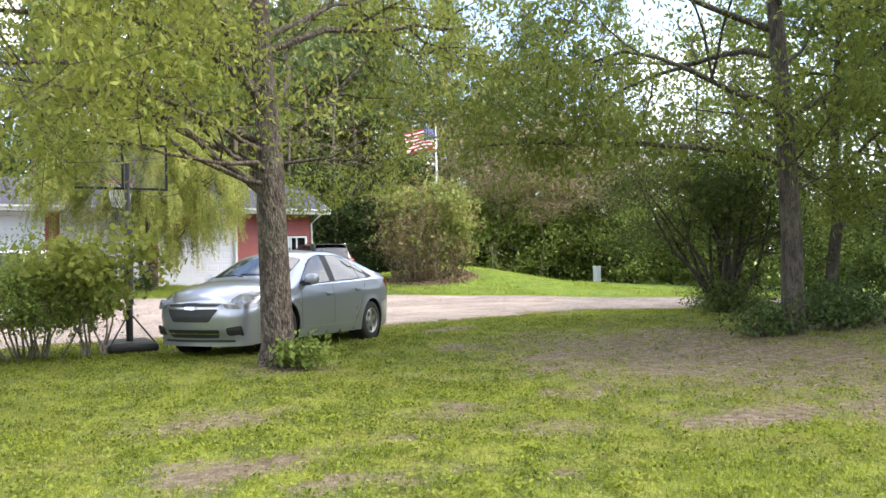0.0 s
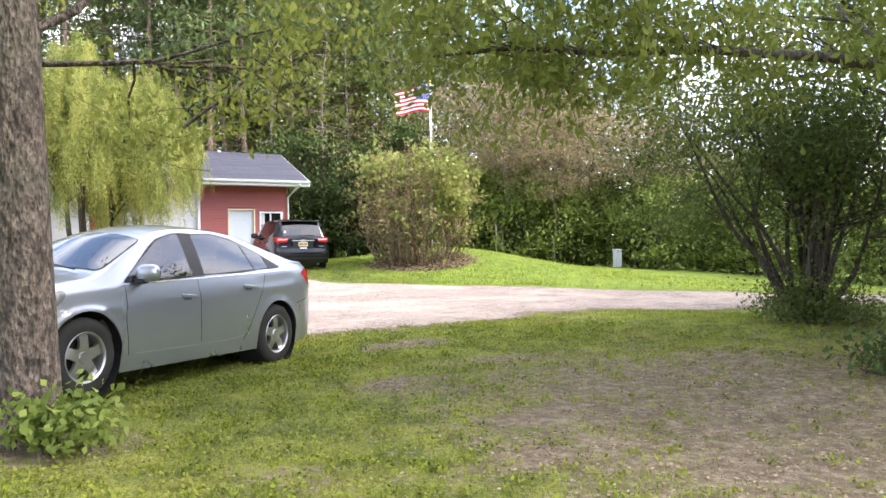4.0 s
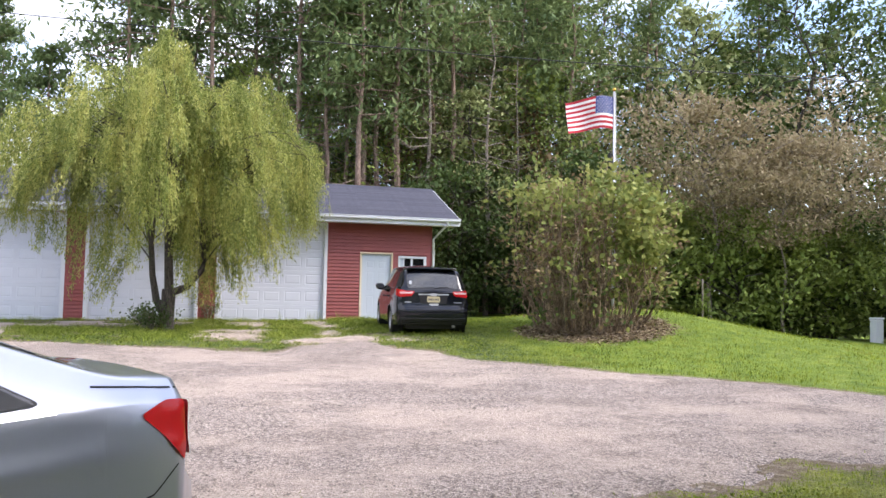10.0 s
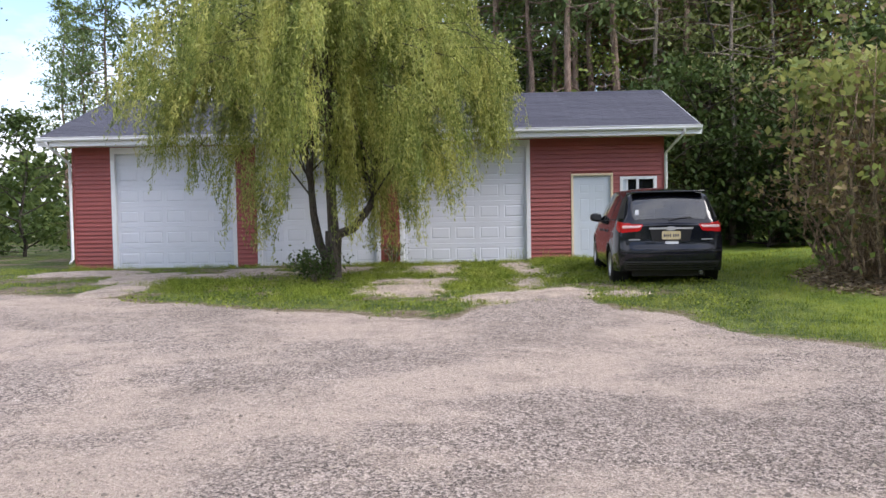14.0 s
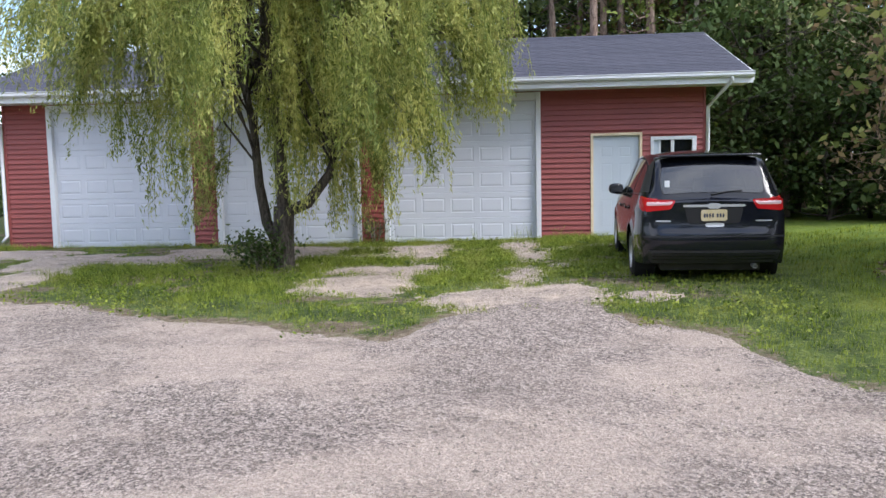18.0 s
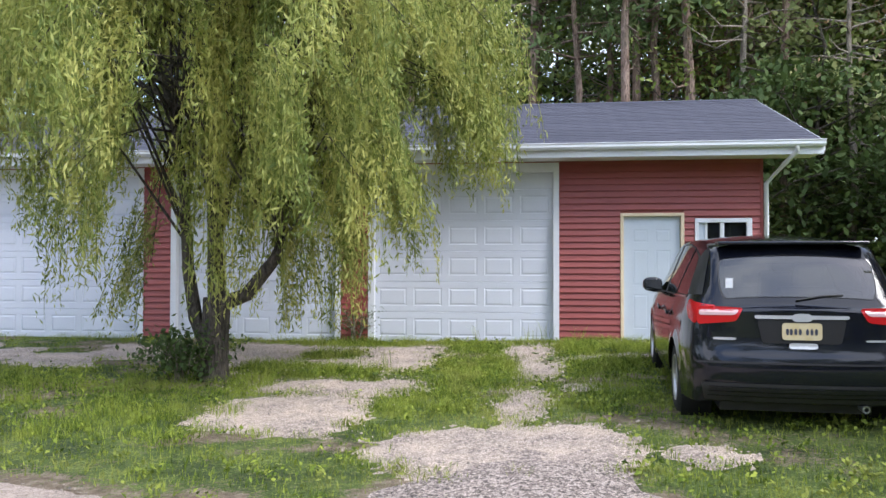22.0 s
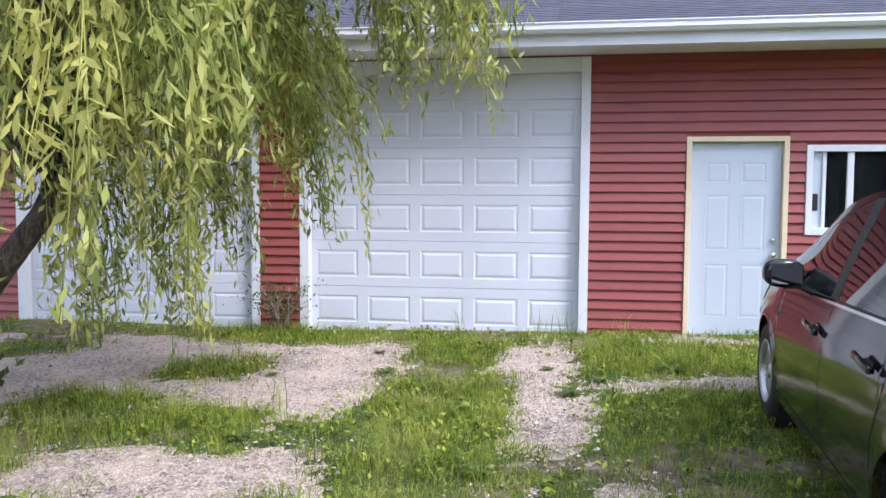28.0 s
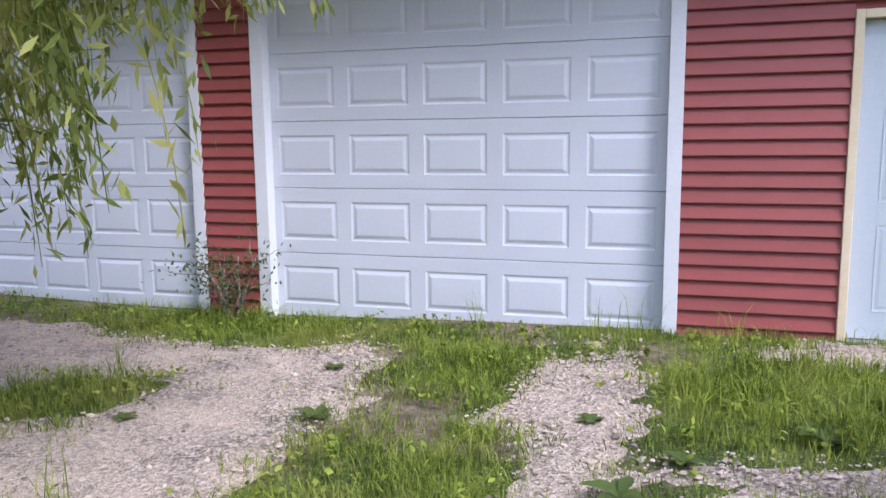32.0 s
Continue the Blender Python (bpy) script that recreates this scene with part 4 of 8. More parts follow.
# ---- trees and shrubs ----
def grow(rng, start, direction, length, radius, depth, runs, tips, wander=0.22, lift=0.06, children=(3, 5), segs=6, shrink=0.62, reach=0.35):
    """One limb and, from it, thinner ones. runs: (points, radii); tips: (place, way, depth)."""
    p, d = Vector(start), Vector(direction).normalized()
    pts, rad = [p.copy()], [radius]
    for i in range(segs):
        d = (d + Vector(rng.normal(0, wander, 3)) + Vector((0, 0, lift))).normalized()
        p = p + d * (length / segs)
        pts.append(p.copy())
        rad.append(radius * (1 - 0.72 * (i + 1) / segs))
        if depth <= 1:
            tips.append((p.copy(), d.copy(), depth))
    runs.append((pts, rad))
    if depth > 0:
        for _ in range(int(rng.integers(*children))):
            f = rng.uniform(reach, 1.0)
            k = min(segs - 1, int(f * segs))
            q = pts[k].lerp(pts[k + 1], f * segs - k)
            way = (pts[k + 1] - pts[k]).normalized()
            side = way.cross(Vector(rng.normal(0, 1, 3))).normalized()
            nd = (way * rng.uniform(0.3, 0.8) + side * rng.uniform(0.6, 1.0)).normalized()
            grow(rng, q, nd, length * shrink * rng.uniform(0.7, 1.15), max(0.004, rad[k] * 0.62), depth - 1, runs, tips, wander, lift, children, max(3, segs - 1), shrink, reach)


def leaves_at(rng, tips, per, radius, length, width, droop=0.3, flat=0.7, keep=None):
    pts = np.array([t[0][:] for t in tips])
    c = np.repeat(pts, per, axis=0)
    c = c + rng.normal(size=c.shape) * np.array([radius, radius, radius * flat])
    if keep is not None:
        c = c[keep(c)]
    return leaf_quads(c, length, width, None, 1.0, rng, droop)


def tree_thing(name, at, runs, quads, bark_mat, leaf_mat, label, category="tree", group="", sides=8, crown="crown", zrot=0, scale=1.0):
    t = thing(name, pose(*at, 0, 0, zrot), label, category, group)
    t.scale = (scale, scale, scale)
    part("trunk", tube_mesh("trunk", runs, bark_mat, sides), bark_mat, t)
    part(crown, quads_mesh(crown, quads, leaf_mat), leaf_mat, t)
    return t


def on_ground(x, y, dz=0.0):
    return (x, y, float(ground_z(x, y)) + dz)


# the tree beside the silver car
rng = np.random.default_rng(11)
runs, tips = [], []
trunk = [(0, 0, -0.2), (0, 0, 0.0), (0.02, 0, 0.3), (0.0, 0.0, 1.0), (-0.03, 0.02, 2.0), (-0.05, 0.0, 3.0), (-0.12, 0.05, 4.2), (-0.1, 0.1, 5.6), (0.0, 0.1, 7.0)]
runs.append((trunk, [0.34, 0.26, 0.215, 0.20, 0.19, 0.17, 0.13, 0.09, 0.04]))
# limbs: height, bearing, length, rise, radius
for z, az, ln, up, r in ((2.15, 195, 3.0, 0.55, 0.055), (2.35, 215, 3.2, 0.28, 0.04), (2.5, 178, 3.5, 0.22, 0.04), (2.45, 240, 2.8, 0.3, 0.035), (2.75, 205, 3.8, 0.3, 0.04), (2.25, 15, 2.6, 0.16, 0.04), (2.6, 30, 2.6, 0.12, 0.03), (2.5, 150, 3.4, 0.7, 0.055), (2.75, 335, 3.4, 0.55, 0.04), (2.9, 175, 3.6, 0.35, 0.06), (3.2, 60, 3.4, 0.6, 0.06),
                         (3.3, 235, 3.6, 0.4, 0.06), (3.5, 205, 4.0, 0.4, 0.06), (3.7, 110, 3.2, 0.7, 0.06), (4.1, 0, 3.4, 0.6, 0.06), (4.3, 30, 3.4, 0.6, 0.05), (4.5, 185, 3.8, 0.6, 0.06), (4.8, 150, 3.6, 0.6, 0.05),
                         (5.0, 290, 3.0, 0.7, 0.05), (5.4, 90, 2.8, 0.8, 0.05), (5.7, 50, 2.8, 0.8, 0.045), (6.0, 350, 2.4, 0.9, 0.04), (6.3, 130, 2.4, 0.9, 0.04), (6.4, 220, 2.4, 0.9, 0.04)):
    a = radians(az)
    grow(rng, Vector((-0.05, 0.02, z)), (math.cos(a), math.sin(a), up), ln, r, 2, runs, tips, 0.17, 0.01, (4, 7), 7)


def lifted(c):
    """The crown is trimmed high over the lawn and hangs lower over the drive's corner."""
    return (c[:, 2] > 2.05 + 0.42 * np.clip(c[:, 0] - 1.1, 0, 4) + 0.25 * np.clip(-c[:, 1] - 1.0, 0, 4)) & ((c[:, 0] < 2.2) | (c[:, 2] > 2.7 + np.clip(c[:, 1], 0, 4)))


runs = [r for r in runs if len(r[0]) > 8 or r[0][-1][2] > 2.0 + 0.4 * max(0.0, r[0][-1][0] - 1.1)]
quads = leaves_at(rng, tips, 17, 0.17, 0.088, 0.04, 0.9, 0.65, lifted)
# low sprays over the car's tail
sprays = []
for x, y, z in ((2.05, 0.5, 2.32), (2.2, 0.45, 2.45), (1.9, 0.7, 2.26), (2.3, 0.6, 2.58), (2.1, 0.8, 2.5)):
    e, q = Vector((x, y, z)), Vector((x - 0.55, y - 0.1, z + 0.35))
    runs.append(([q, q.lerp(e, 0.5) + Vector((0, 0, 0.06)), e], [0.008, 0.006, 0.003]))
    runs.append(([Vector((0.9, 0.35, 2.75)), q], [0.014, 0.008]))
    sprays += [(e, e, 0), (q.lerp(e, 0.6), e, 0)]
quads = np.concatenate([quads, leaves_at(rng, sprays, 9, 0.09, 0.085, 0.04, 1.2, 0.9)])
cherry = tree_thing("cherry_tree", on_ground(2.98, 10.62), runs, quads, M_BARK, M_LEAF_CHERRY, "cherry tree with flaking grey-brown bark beside the silver car", sides=14)


def plain_tree(seed, height, trunk_r, spread, first, leaf_mat, bark_mat, name, label, limbs=16, per=16, leaf=(0.12, 0.07), depth=2, at=None, cluster=0.4, droop=0.3, lean=(0, 0), group="", keep=None, crown="crown"):
    rng = np.random.default_rng(seed)
    runs, tips = [], []
    n = 8
    pts = [(lean[0] * height * (i / n) ** 1.4 + rng.normal(0, 0.04), lean[1] * height * (i / n) ** 1.4 + rng.normal(0, 0.04), -0.15 + height * 0.93 * i / n) for i in range(n + 1)]
    runs.append((pts, [trunk_r * (1.25 if i == 0 else 1 - 0.9 * i / n) for i in range(n + 1)]))
    for k in range(limbs):
        f = first + (0.98 - first) * (k + rng.uniform(0, 0.8)) / limbs
        i = min(n - 1, int(f * n))
        q = Vector(pts[i]).lerp(Vector(pts[i + 1]), f * n - i)
        a = k * 2.4 + rng.uniform(-0.5, 0.5)
        ln = spread * (1.15 - 0.75 * (f - first) / (1 - first)) * rng.uniform(0.7, 1.15)
        grow(rng, q, (math.cos(a), math.sin(a), rng.uniform(0.15, 0.7)), ln, max(0.012, trunk_r * (1 - f) * 0.45 + 0.01), depth, runs, tips, 0.2, 0.05, (3, 5), 5)
    quads = leaves_at(rng, tips, per, cluster, *leaf, droop, 0.7, keep)
    return tree_thing(name, at, runs, quads, bark_mat, leaf_mat, label, group=group, crown=crown)


# the row of trees on the other side of the lawn
rng = np.random.default_rng(21)
runs, tips = [], []
runs.append(([(0, 0, -0.2), (0, 0, 0.3), (0.03, 0, 1.5), (-0.05, 0, 3.0), (-0.2, 0, 5.0), (-0.3, 0.1, 7.5), (-0.3, 0.1, 10)], [0.24, 0.18, 0.16, 0.15, 0.12, 0.08, 0.03]))
low = [(-0.1, 0, 2.7), (-0.8, 0.05, 2.85), (-1.55, 0.1, 2.88), (-2.45, 0.75, 3.0), (-3.1, 1.3, 3.02), (-3.8, 1.8, 3.10), (-4.5, 2.3, 3.05)]
runs.append((low, [0.07, 0.06, 0.05, 0.04, 0.03, 0.02, 0.008]))
for k in range(26):
    i = int(rng.integers(1, 6))
    q = Vector(low[i]).lerp(Vector(low[i + 1]), rng.uniform(0, 1))
    grow(rng, q, (rng.normal(-0.5, 0.6), rng.normal(0.2, 0.6), rng.uniform(-0.15, 0.5)), rng.uniform(0.6, 1.5), 0.012, 1, runs, tips, 0.2, -0.06, (2, 4), 5)
for z, az, ln, up, r in ((3.0, 60, 3.0, 0.5, 0.05), (3.6, 170, 3.6, 0.3, 0.06), (3.4, 300, 3.2, 0.4, 0.05), (4.2, 20, 3.2, 0.5, 0.05), (4.4, 100, 4.2, 0.4, 0.06), (4.8, 145, 4.4, 0.4, 0.06), (5.2, 210, 3.0, 0.5, 0.05),
                         (5.6, 330, 3.0, 0.6, 0.05), (6.0, 80, 3.2, 0.6, 0.05), (6.5, 150, 3.0, 0.7, 0.04), (7.0, 30, 2.6, 0.8, 0.04), (7.6, 220, 2.4, 0.8, 0.04), (8.2, 110, 2.2, 0.8, 0.03), (2.2, 10, 1.6, 0.5, 0.03), (2.6, 250, 1.6, 0.5, 0.03)):
    a = radians(az)
    grow(rng, Vector((-0.1, 0.0, z)), (math.cos(a), math.sin(a), up), ln, r, 2, runs, tips, 0.13, -0.005, (4, 7), 7)
AT = np.array(on_ground(10.85, 8.75))


def clear_of_path(p):
    """Nothing hangs low over the trodden way from the lawn to the drive."""
    w = np.asarray(p) + AT
    lowest = np.where((w[:, 0] > 3.0) & (w[:, 0] < 9.8) & (w[:, 1] > 8.2), np.where(w[:, 1] > 10.7, 2.5, 2.7) + 1.2 * np.clip(w[:, 1] - 12.2, 0, 4), np.where(w[:, 0] < 9.8, 2.35, 1.7))
    return w[:, 2] > lowest


runs = [r for r in runs if clear_of_path(np.array([p[:] for p in r[0]])[-1:] + np.array([[0, 0, 0.0 if len(r[0]) < 8 else -0.2]])).all() or r[1][0] > 0.05]
quads = leaves_at(rng, tips, 13, 0.17, 0.115, 0.05, 1.0, 1.0, clear_of_path)
# leafy sprays that hang from the low branch over the lawn's edge
sprays = []
for x, y, z in ((7.15, 11.9, 2.78), (7.35, 12.0, 2.72), (7.6, 12.05, 2.80), (7.8, 12.0, 2.68), (8.0, 12.1, 2.76), (8.3, 12.0, 2.72), (8.5, 12.1, 2.80), (7.5, 11.8, 2.85)):
    e = Vector((x, y, z)) - Vector(AT)
    q = Vector((-3.1, 2.2, 3.35)) + (e - Vector((-3.1, 2.9, 2.6))) * 0.5
    runs.append(([q, q.lerp(e, 0.5) + Vector((0, 0, 0.08)), e], [0.008, 0.006, 0.003]))
    runs.append(([Vector((-3.1, 1.3, 3.02)), q], [0.014, 0.008]))
    sprays += [(e, e, 0), (q.lerp(e, 0.6), e, 0)]
quads = np.concatenate([quads, leaves_at(rng, sprays, 17, 0.10, 0.11, 0.045, 1.4, 0.8)])
tree_thing("roadside_tree", on_ground(10.85, 8.75), runs, quads, M_BARK_DARK, M_LEAF_ROAD, "tall leafy tree with a dark trunk at the lawn's edge", sides=10)
plain_tree(22, 9, 0.13, 2.8, 0.2, M_LEAF_WOOD, M_BARK_DARK, "slim_tree", "slim leaning tree beside the lawn", 14, 13, (0.12, 0.065), 2, on_ground(13.6, 9.9), 0.4, lean=(0.1, 0))
plain_tree(23, 12, 0.25, 3.4, 0.2, M_LEAF_WOOD, M_BARK_DARK, "slim_tree", "dark leafy tree in the hedge beyond the lawn", 16, 17, (0.13, 0.07), 2, on_ground(15.4, 8.5), 0.45)
plain_tree(24, 12, 0.2, 3.4, 0.12, M_LEAF_WOOD, M_BARK_DARK, "slim_tree", "dark leafy tree in the hedge beyond the lawn", 18, 12, (0.14, 0.08), 2, on_ground(15.5, 3.6), 0.5)


def shrub(seed, at, radius, height, stems, leaf_mat, bark_mat, label, leaf=(0.08, 0.045), per=20, bare=0.3, name="shrub", cluster=0.2, group="", spreadout=0.55, depth=2, foot=0.35, stem=0.022):
    rng = np.random.default_rng(seed)
    runs, tips = [], []
    for k in range(stems):
        a, f = rng.uniform(0, 6.283), math.sqrt(rng.uniform(0, 1))
        s = (foot * radius * f * math.cos(a), foot * radius * f * math.sin(a), -0.05)
        lean_out = spreadout * f * radius / height * 1.6
        grow(rng, s, (math.cos(a) * lean_out, math.sin(a) * lean_out, 1), height * rng.uniform(0.7, 0.95), stem, depth, runs, tips, 0.13, 0.05, (3, 5), 6, 0.4, 0.4)
    quads = leaves_at(rng, tips, per, cluster, *leaf, 0.2, 0.9, lambda c: (c[:, 2] > 0.05) & (c[:, 2] > bare * height * rng.uniform(0.3, 1.4, len(c))))
    t = thing(name, pose(*at), label, "shrub", group)
    tagged(part("stem", tube_mesh("stem", runs, bark_mat, 5), bark_mat, t), kind="stuff")
    tagged(part("foliage", quads_mesh("foliage", quads, leaf_mat), leaf_mat, t), kind="stuff")
    return t


shrub(31, on_ground(12.6, 11.5), 1.45, 3.4, 20, M_LEAF_BUSH, M_BARK_DARK, "dark bushy many-stemmed tree at the drive's edge", (0.075, 0.04), 15, 0.32, "dark_bushy_tree", 0.24, spreadout=0.45, foot=0.14, stem=0.05)
for k, (x, y, r, h) in enumerate(((11.4, 8.5, 0.6, 0.6), (12.3, 8.9, 0.7, 0.7), (13.0, 9.3, 0.7, 0.6), (10.4, 8.9, 0.4, 0.4), (13.2, 7.6, 0.8, 0.8), (14.2, 5.6, 0.9, 0.9))):
    shrub(330 + k, on_ground(x, y), r, h, 12, M_LEAF_DARK, M_BARK_DARK, "low dark undergrowth beneath the trees", (0.09, 0.05), 5, 0.0, "undergrowth", 0.2, "undergrowth", spreadout=0.8, depth=1)
shrub(44, on_ground(12.6, 11.5), 0.9, 0.55, 12, M_LEAF_BUSH, M_BARK_DARK, "low leafy shoots round the foot of the bushy tree", (0.065, 0.034), 26, 0.0, "undergrowth", 0.22, "undergrowth", spreadout=0.9, depth=1, foot=0.5)
# the big round shrub round the flagpole: a tangle of tan canes, leafy on top
rng = np.random.default_rng(32)
runs, tops, crest = [], [], []
for k in range(105):
    a, f = rng.uniform(0, 6.283), math.sqrt(rng.uniform(0, 1))
    s0 = Vector((1.3 * f * math.cos(a), 1.25 * f * math.sin(a), -0.05))
    hgt = (3.45 - 0.45 * f ** 4 + 0.22 * math.sin(3 * a + 1) + 0.15 * math.sin(7 * a)) * (rng.uniform(0.86, 1.03) if rng.uniform() < 0.7 else rng.uniform(0.4, 0.8))
    wide = 1.58 + 0.16 * math.sin(2 * a + 0.6) + 0.14 * math.sin(5 * a) + abs(rng.normal(0, 0.16))
    e = Vector((wide * f * math.cos(a), wide * f * math.sin(a), hgt)) + Vector(rng.normal(0, 0.12, 3))
    pts = [s0 + (e - s0) * u + Vector((math.cos(a), math.sin(a), 0)) * 0.30 * f * math.sin(math.pi * u) + Vector(rng.normal(0, 0.13, 3)) * math.sin(math.pi * u) for u in (0, 0.2, 0.4, 0.6, 0.8, 1.0)]
    runs.append((pts, [0.030, 0.027, 0.023, 0.018, 0.012, 0.004]))
    for _ in range(8):
        i = int(rng.integers(1, 5))
        q = pts[i].lerp(pts[i + 1], rng.uniform(0, 1))
        d = Vector(rng.normal(0, 0.32, 3)) + Vector((0.22 * math.cos(a), 0.22 * math.sin(a), 0.16))
        runs.append(([q, q + d * 0.5 + Vector(rng.normal(0, 0.03, 3)), q + d], [0.007, 0.005, 0.002]))
        tops.append((q + d, d, 0))
    if hgt > 2.7 and math.sin(4 * a + 2.5 * f) > -0.55:
        for u in (0.0, 0.12, -0.1):
            crest.append((e + Vector((0, 0, u)), d, 0))
for u in rng.uniform(0, 1, 60):      # a green creeper hanging down one flank
    crest.append((Vector((0.5 + 0.5 * rng.normal(0, 0.5), -1.5 + 0.2 * rng.normal(), 3.0 - 1.4 * u)), Vector((0, 0, 1)), 0))


def clumped(c, share):
    """Keeps the leaves of uneven clumps and drops those between."""
    return np.sin(5.1 * c[:, 0] + 2 * np.sin(3.3 * c[:, 2])) * np.sin(4.7 * c[:, 1] + 1.5 * c[:, 2]) + 0.6 * np.sin(6.3 * c[:, 2] + 3 * c[:, 0]) + rng.normal(0, 0.35, len(c)) > share


quads = leaves_at(rng, tops, 8, 0.09, 0.12, 0.075, 0.3, 0.9, lambda c: (c[:, 2] > rng.uniform(-0.6, 2.0, len(c))) & clumped(c, 0.0))
mixed = leaves_at(rng, tops, 10, 0.11, 0.16, 0.11, 0.3, 0.9, lambda c: (c[:, 2] + 0.5 * c[:, 0] > rng.uniform(0.0, 2.8, len(c))) & clumped(c[:, [1, 0, 2]], 0.05))
skirt = leaves_at(rng, tops, 9, 0.14, 0.14, 0.09, 0.3, 0.9, lambda c: (c[:, 2] < rng.uniform(0.3, 1.5, len(c))) & (c[:, 2] > 0.05) & clumped(c[:, [1, 0, 2]], 0.25))
green = leaves_at(rng, crest, 20, 0.2, 0.17, 0.13, 0.3, 0.75, lambda c: (c[:, 2] > 1.2) & clumped(c, -0.35))
t = thing("round_shrub", pose(*on_ground(14.5, 27.6)), "big round shrub of tan canes with brown and yellow-green leaves", "shrub")
tagged(part("cane_thicket", tube_mesh("cane_thicket", runs, M_CANE, 4), M_CANE, t, "bare tan and grey canes"), kind="stuff")
tagged(part("foliage", quads_mesh("foliage", quads, M_LEAF_WITHERED), M_LEAF_WITHERED, t, "withered brown leaves"), kind="stuff")
tagged(part("leafy_crest", quads_mesh("leafy_crest", np.concatenate([green, mixed]), M_LEAF_CREST), M_LEAF_CREST, t, "yellow-green creeper leaves"), kind="stuff")
tagged(part("leafy_skirt", quads_mesh("leafy_skirt", skirt, M_LEAF_BUSH), M_LEAF_BUSH, t, "dark green leaves near the foot"), kind="stuff")
# shrubs beside the hoop
shrub(36, on_ground(0.3, 13.6), 1.1, 1.6, 16, M_LEAF_WOOD, M_BARK_GREY, "straggly grey-stemmed shrub beside the lawn", (0.06, 0.035), 12, 0.15, "straggly_shrub", 0.17)
shrub(37, on_ground(-1.4, 13.2), 1.2, 1.5, 16, M_LEAF_DARK, M_BARK_GREY, "dark straggly shrub beside the lawn", (0.06, 0.035), 13, 0.12, "straggly_shrub", 0.17)
shrub(38, on_ground(1.05, 13.5), 0.6, 1.9, 7, M_LEAF_CHERRY, M_BARK_GREY, "young broad-leaved sapling beside the hoop", (0.13, 0.10), 6, 0.25, "sapling", 0.16)
shrub(39, on_ground(-3.2, 12.9), 1.3, 1.7, 16, M_LEAF_WOOD, M_BARK_GREY, "straggly grey-stemmed shrub beside the lawn", (0.06, 0.035), 12, 0.12, "straggly_shrub", 0.17)
# suckers at the cherry's foot and at the willow's foot
shrub(40, on_ground(3.22, 10.3), 0.26, 0.40, 9, M_LEAF_WOOD, M_BARK_GREY, "leafy suckers at the foot of the cherry tree", (0.085, 0.05), 5, 0.02, "sucker_clump", 0.10, spreadout=0.9, depth=1)
shrub(42, on_ground(4.3, 30.2), 0.32, 0.7, 12, M_LEAF_DARK, M_BARK_GREY, "dark leafy suckers at the foot of the willow", (0.08, 0.045), 4, 0.02, "sucker_clump", 0.11, spreadout=0.9, depth=1)
shrub(43, on_ground(5.47, 34.42), 0.12, 0.8, 5, M_LEAF_DARK, M_BARK_GREY, "tall weed growing against the garage post", (0.05, 0.018), 6, 0.1, "tall_weed", 0.09, spreadout=0.6, depth=1)


# ---- the willow before the garage ----
rng = np.random.default_rng(41)
runs, tips = [], []
runs.append(([(0, 0, -0.15), (0.0, 0, 0.15), (0.03, 0.0, 0.6), (0.05, 0, 1.0)], [0.24, 0.19, 0.165, 0.17]))
limbs = []
for pts, r in (([(0.05, 0, 0.95), (0.0, 0.05, 1.8), (-0.05, 0.1, 2.8), (0.05, 0.15, 4.0), (0.1, 0.1, 5.2), (0.1, 0.0, 6.4)], 0.115),
               ([(0.05, 0, 0.9), (0.45, -0.05, 1.05), (0.8, 0.0, 1.5), (0.95, 0.1, 2.2), (1.15, 0.2, 3.2), (1.5, 0.2, 4.3), (1.7, 0.1, 5.0)], 0.10),
               ([(-0.02, 0, 0.30), (-0.24, 0.03, 0.75), (-0.36, 0.08, 1.35), (-0.42, 0.1, 2.2), (-0.65, 0.2, 3.4), (-1.0, 0.1, 4.5), (-1.3, 0, 5.2)], 0.10),
               ([(0.0, 0.05, 1.7), (0.1, 0.5, 2.6), (0.2, 1.0, 3.7), (0.3, 1.4, 4.7)], 0.07), ([(0.0, -0.05, 2.2), (0.05, -0.5, 3.1), (0.2, -1.0, 4.0), (0.3, -1.4, 4.8)], 0.07)):
    rad = [r * (1 - 0.75 * i / (len(pts) - 1)) for i in range(len(pts))]
    runs.append((pts, rad))
    limbs.append(pts)
strands, arches = [], []


def dome(r, a):
    """Uneven top of the crown at r metres from the trunk, in direction a."""
    bulge = 0.40 * math.sin(3 * a + 1.0) + 0.35 * math.sin(5 * a + 2.6 * r)
    return 6.75 + bulge * min(1.0, r / 1.2) - 0.13 * r * r - 0.22 * max(0.0, r - 3.0) ** 2


def hem(r, a):
    """Lowest reach of the hanging twigs."""
    return (0.55 + 0.62 * (r - 1.5) if r > 1.5 else 0.55 + 0.3 * (1.5 - r)) + 0.35 * math.sin(4 * a + 1) * min(1.0, r / 2) + 0.2 * math.sin(9 * a) * min(1.0, r / 2)


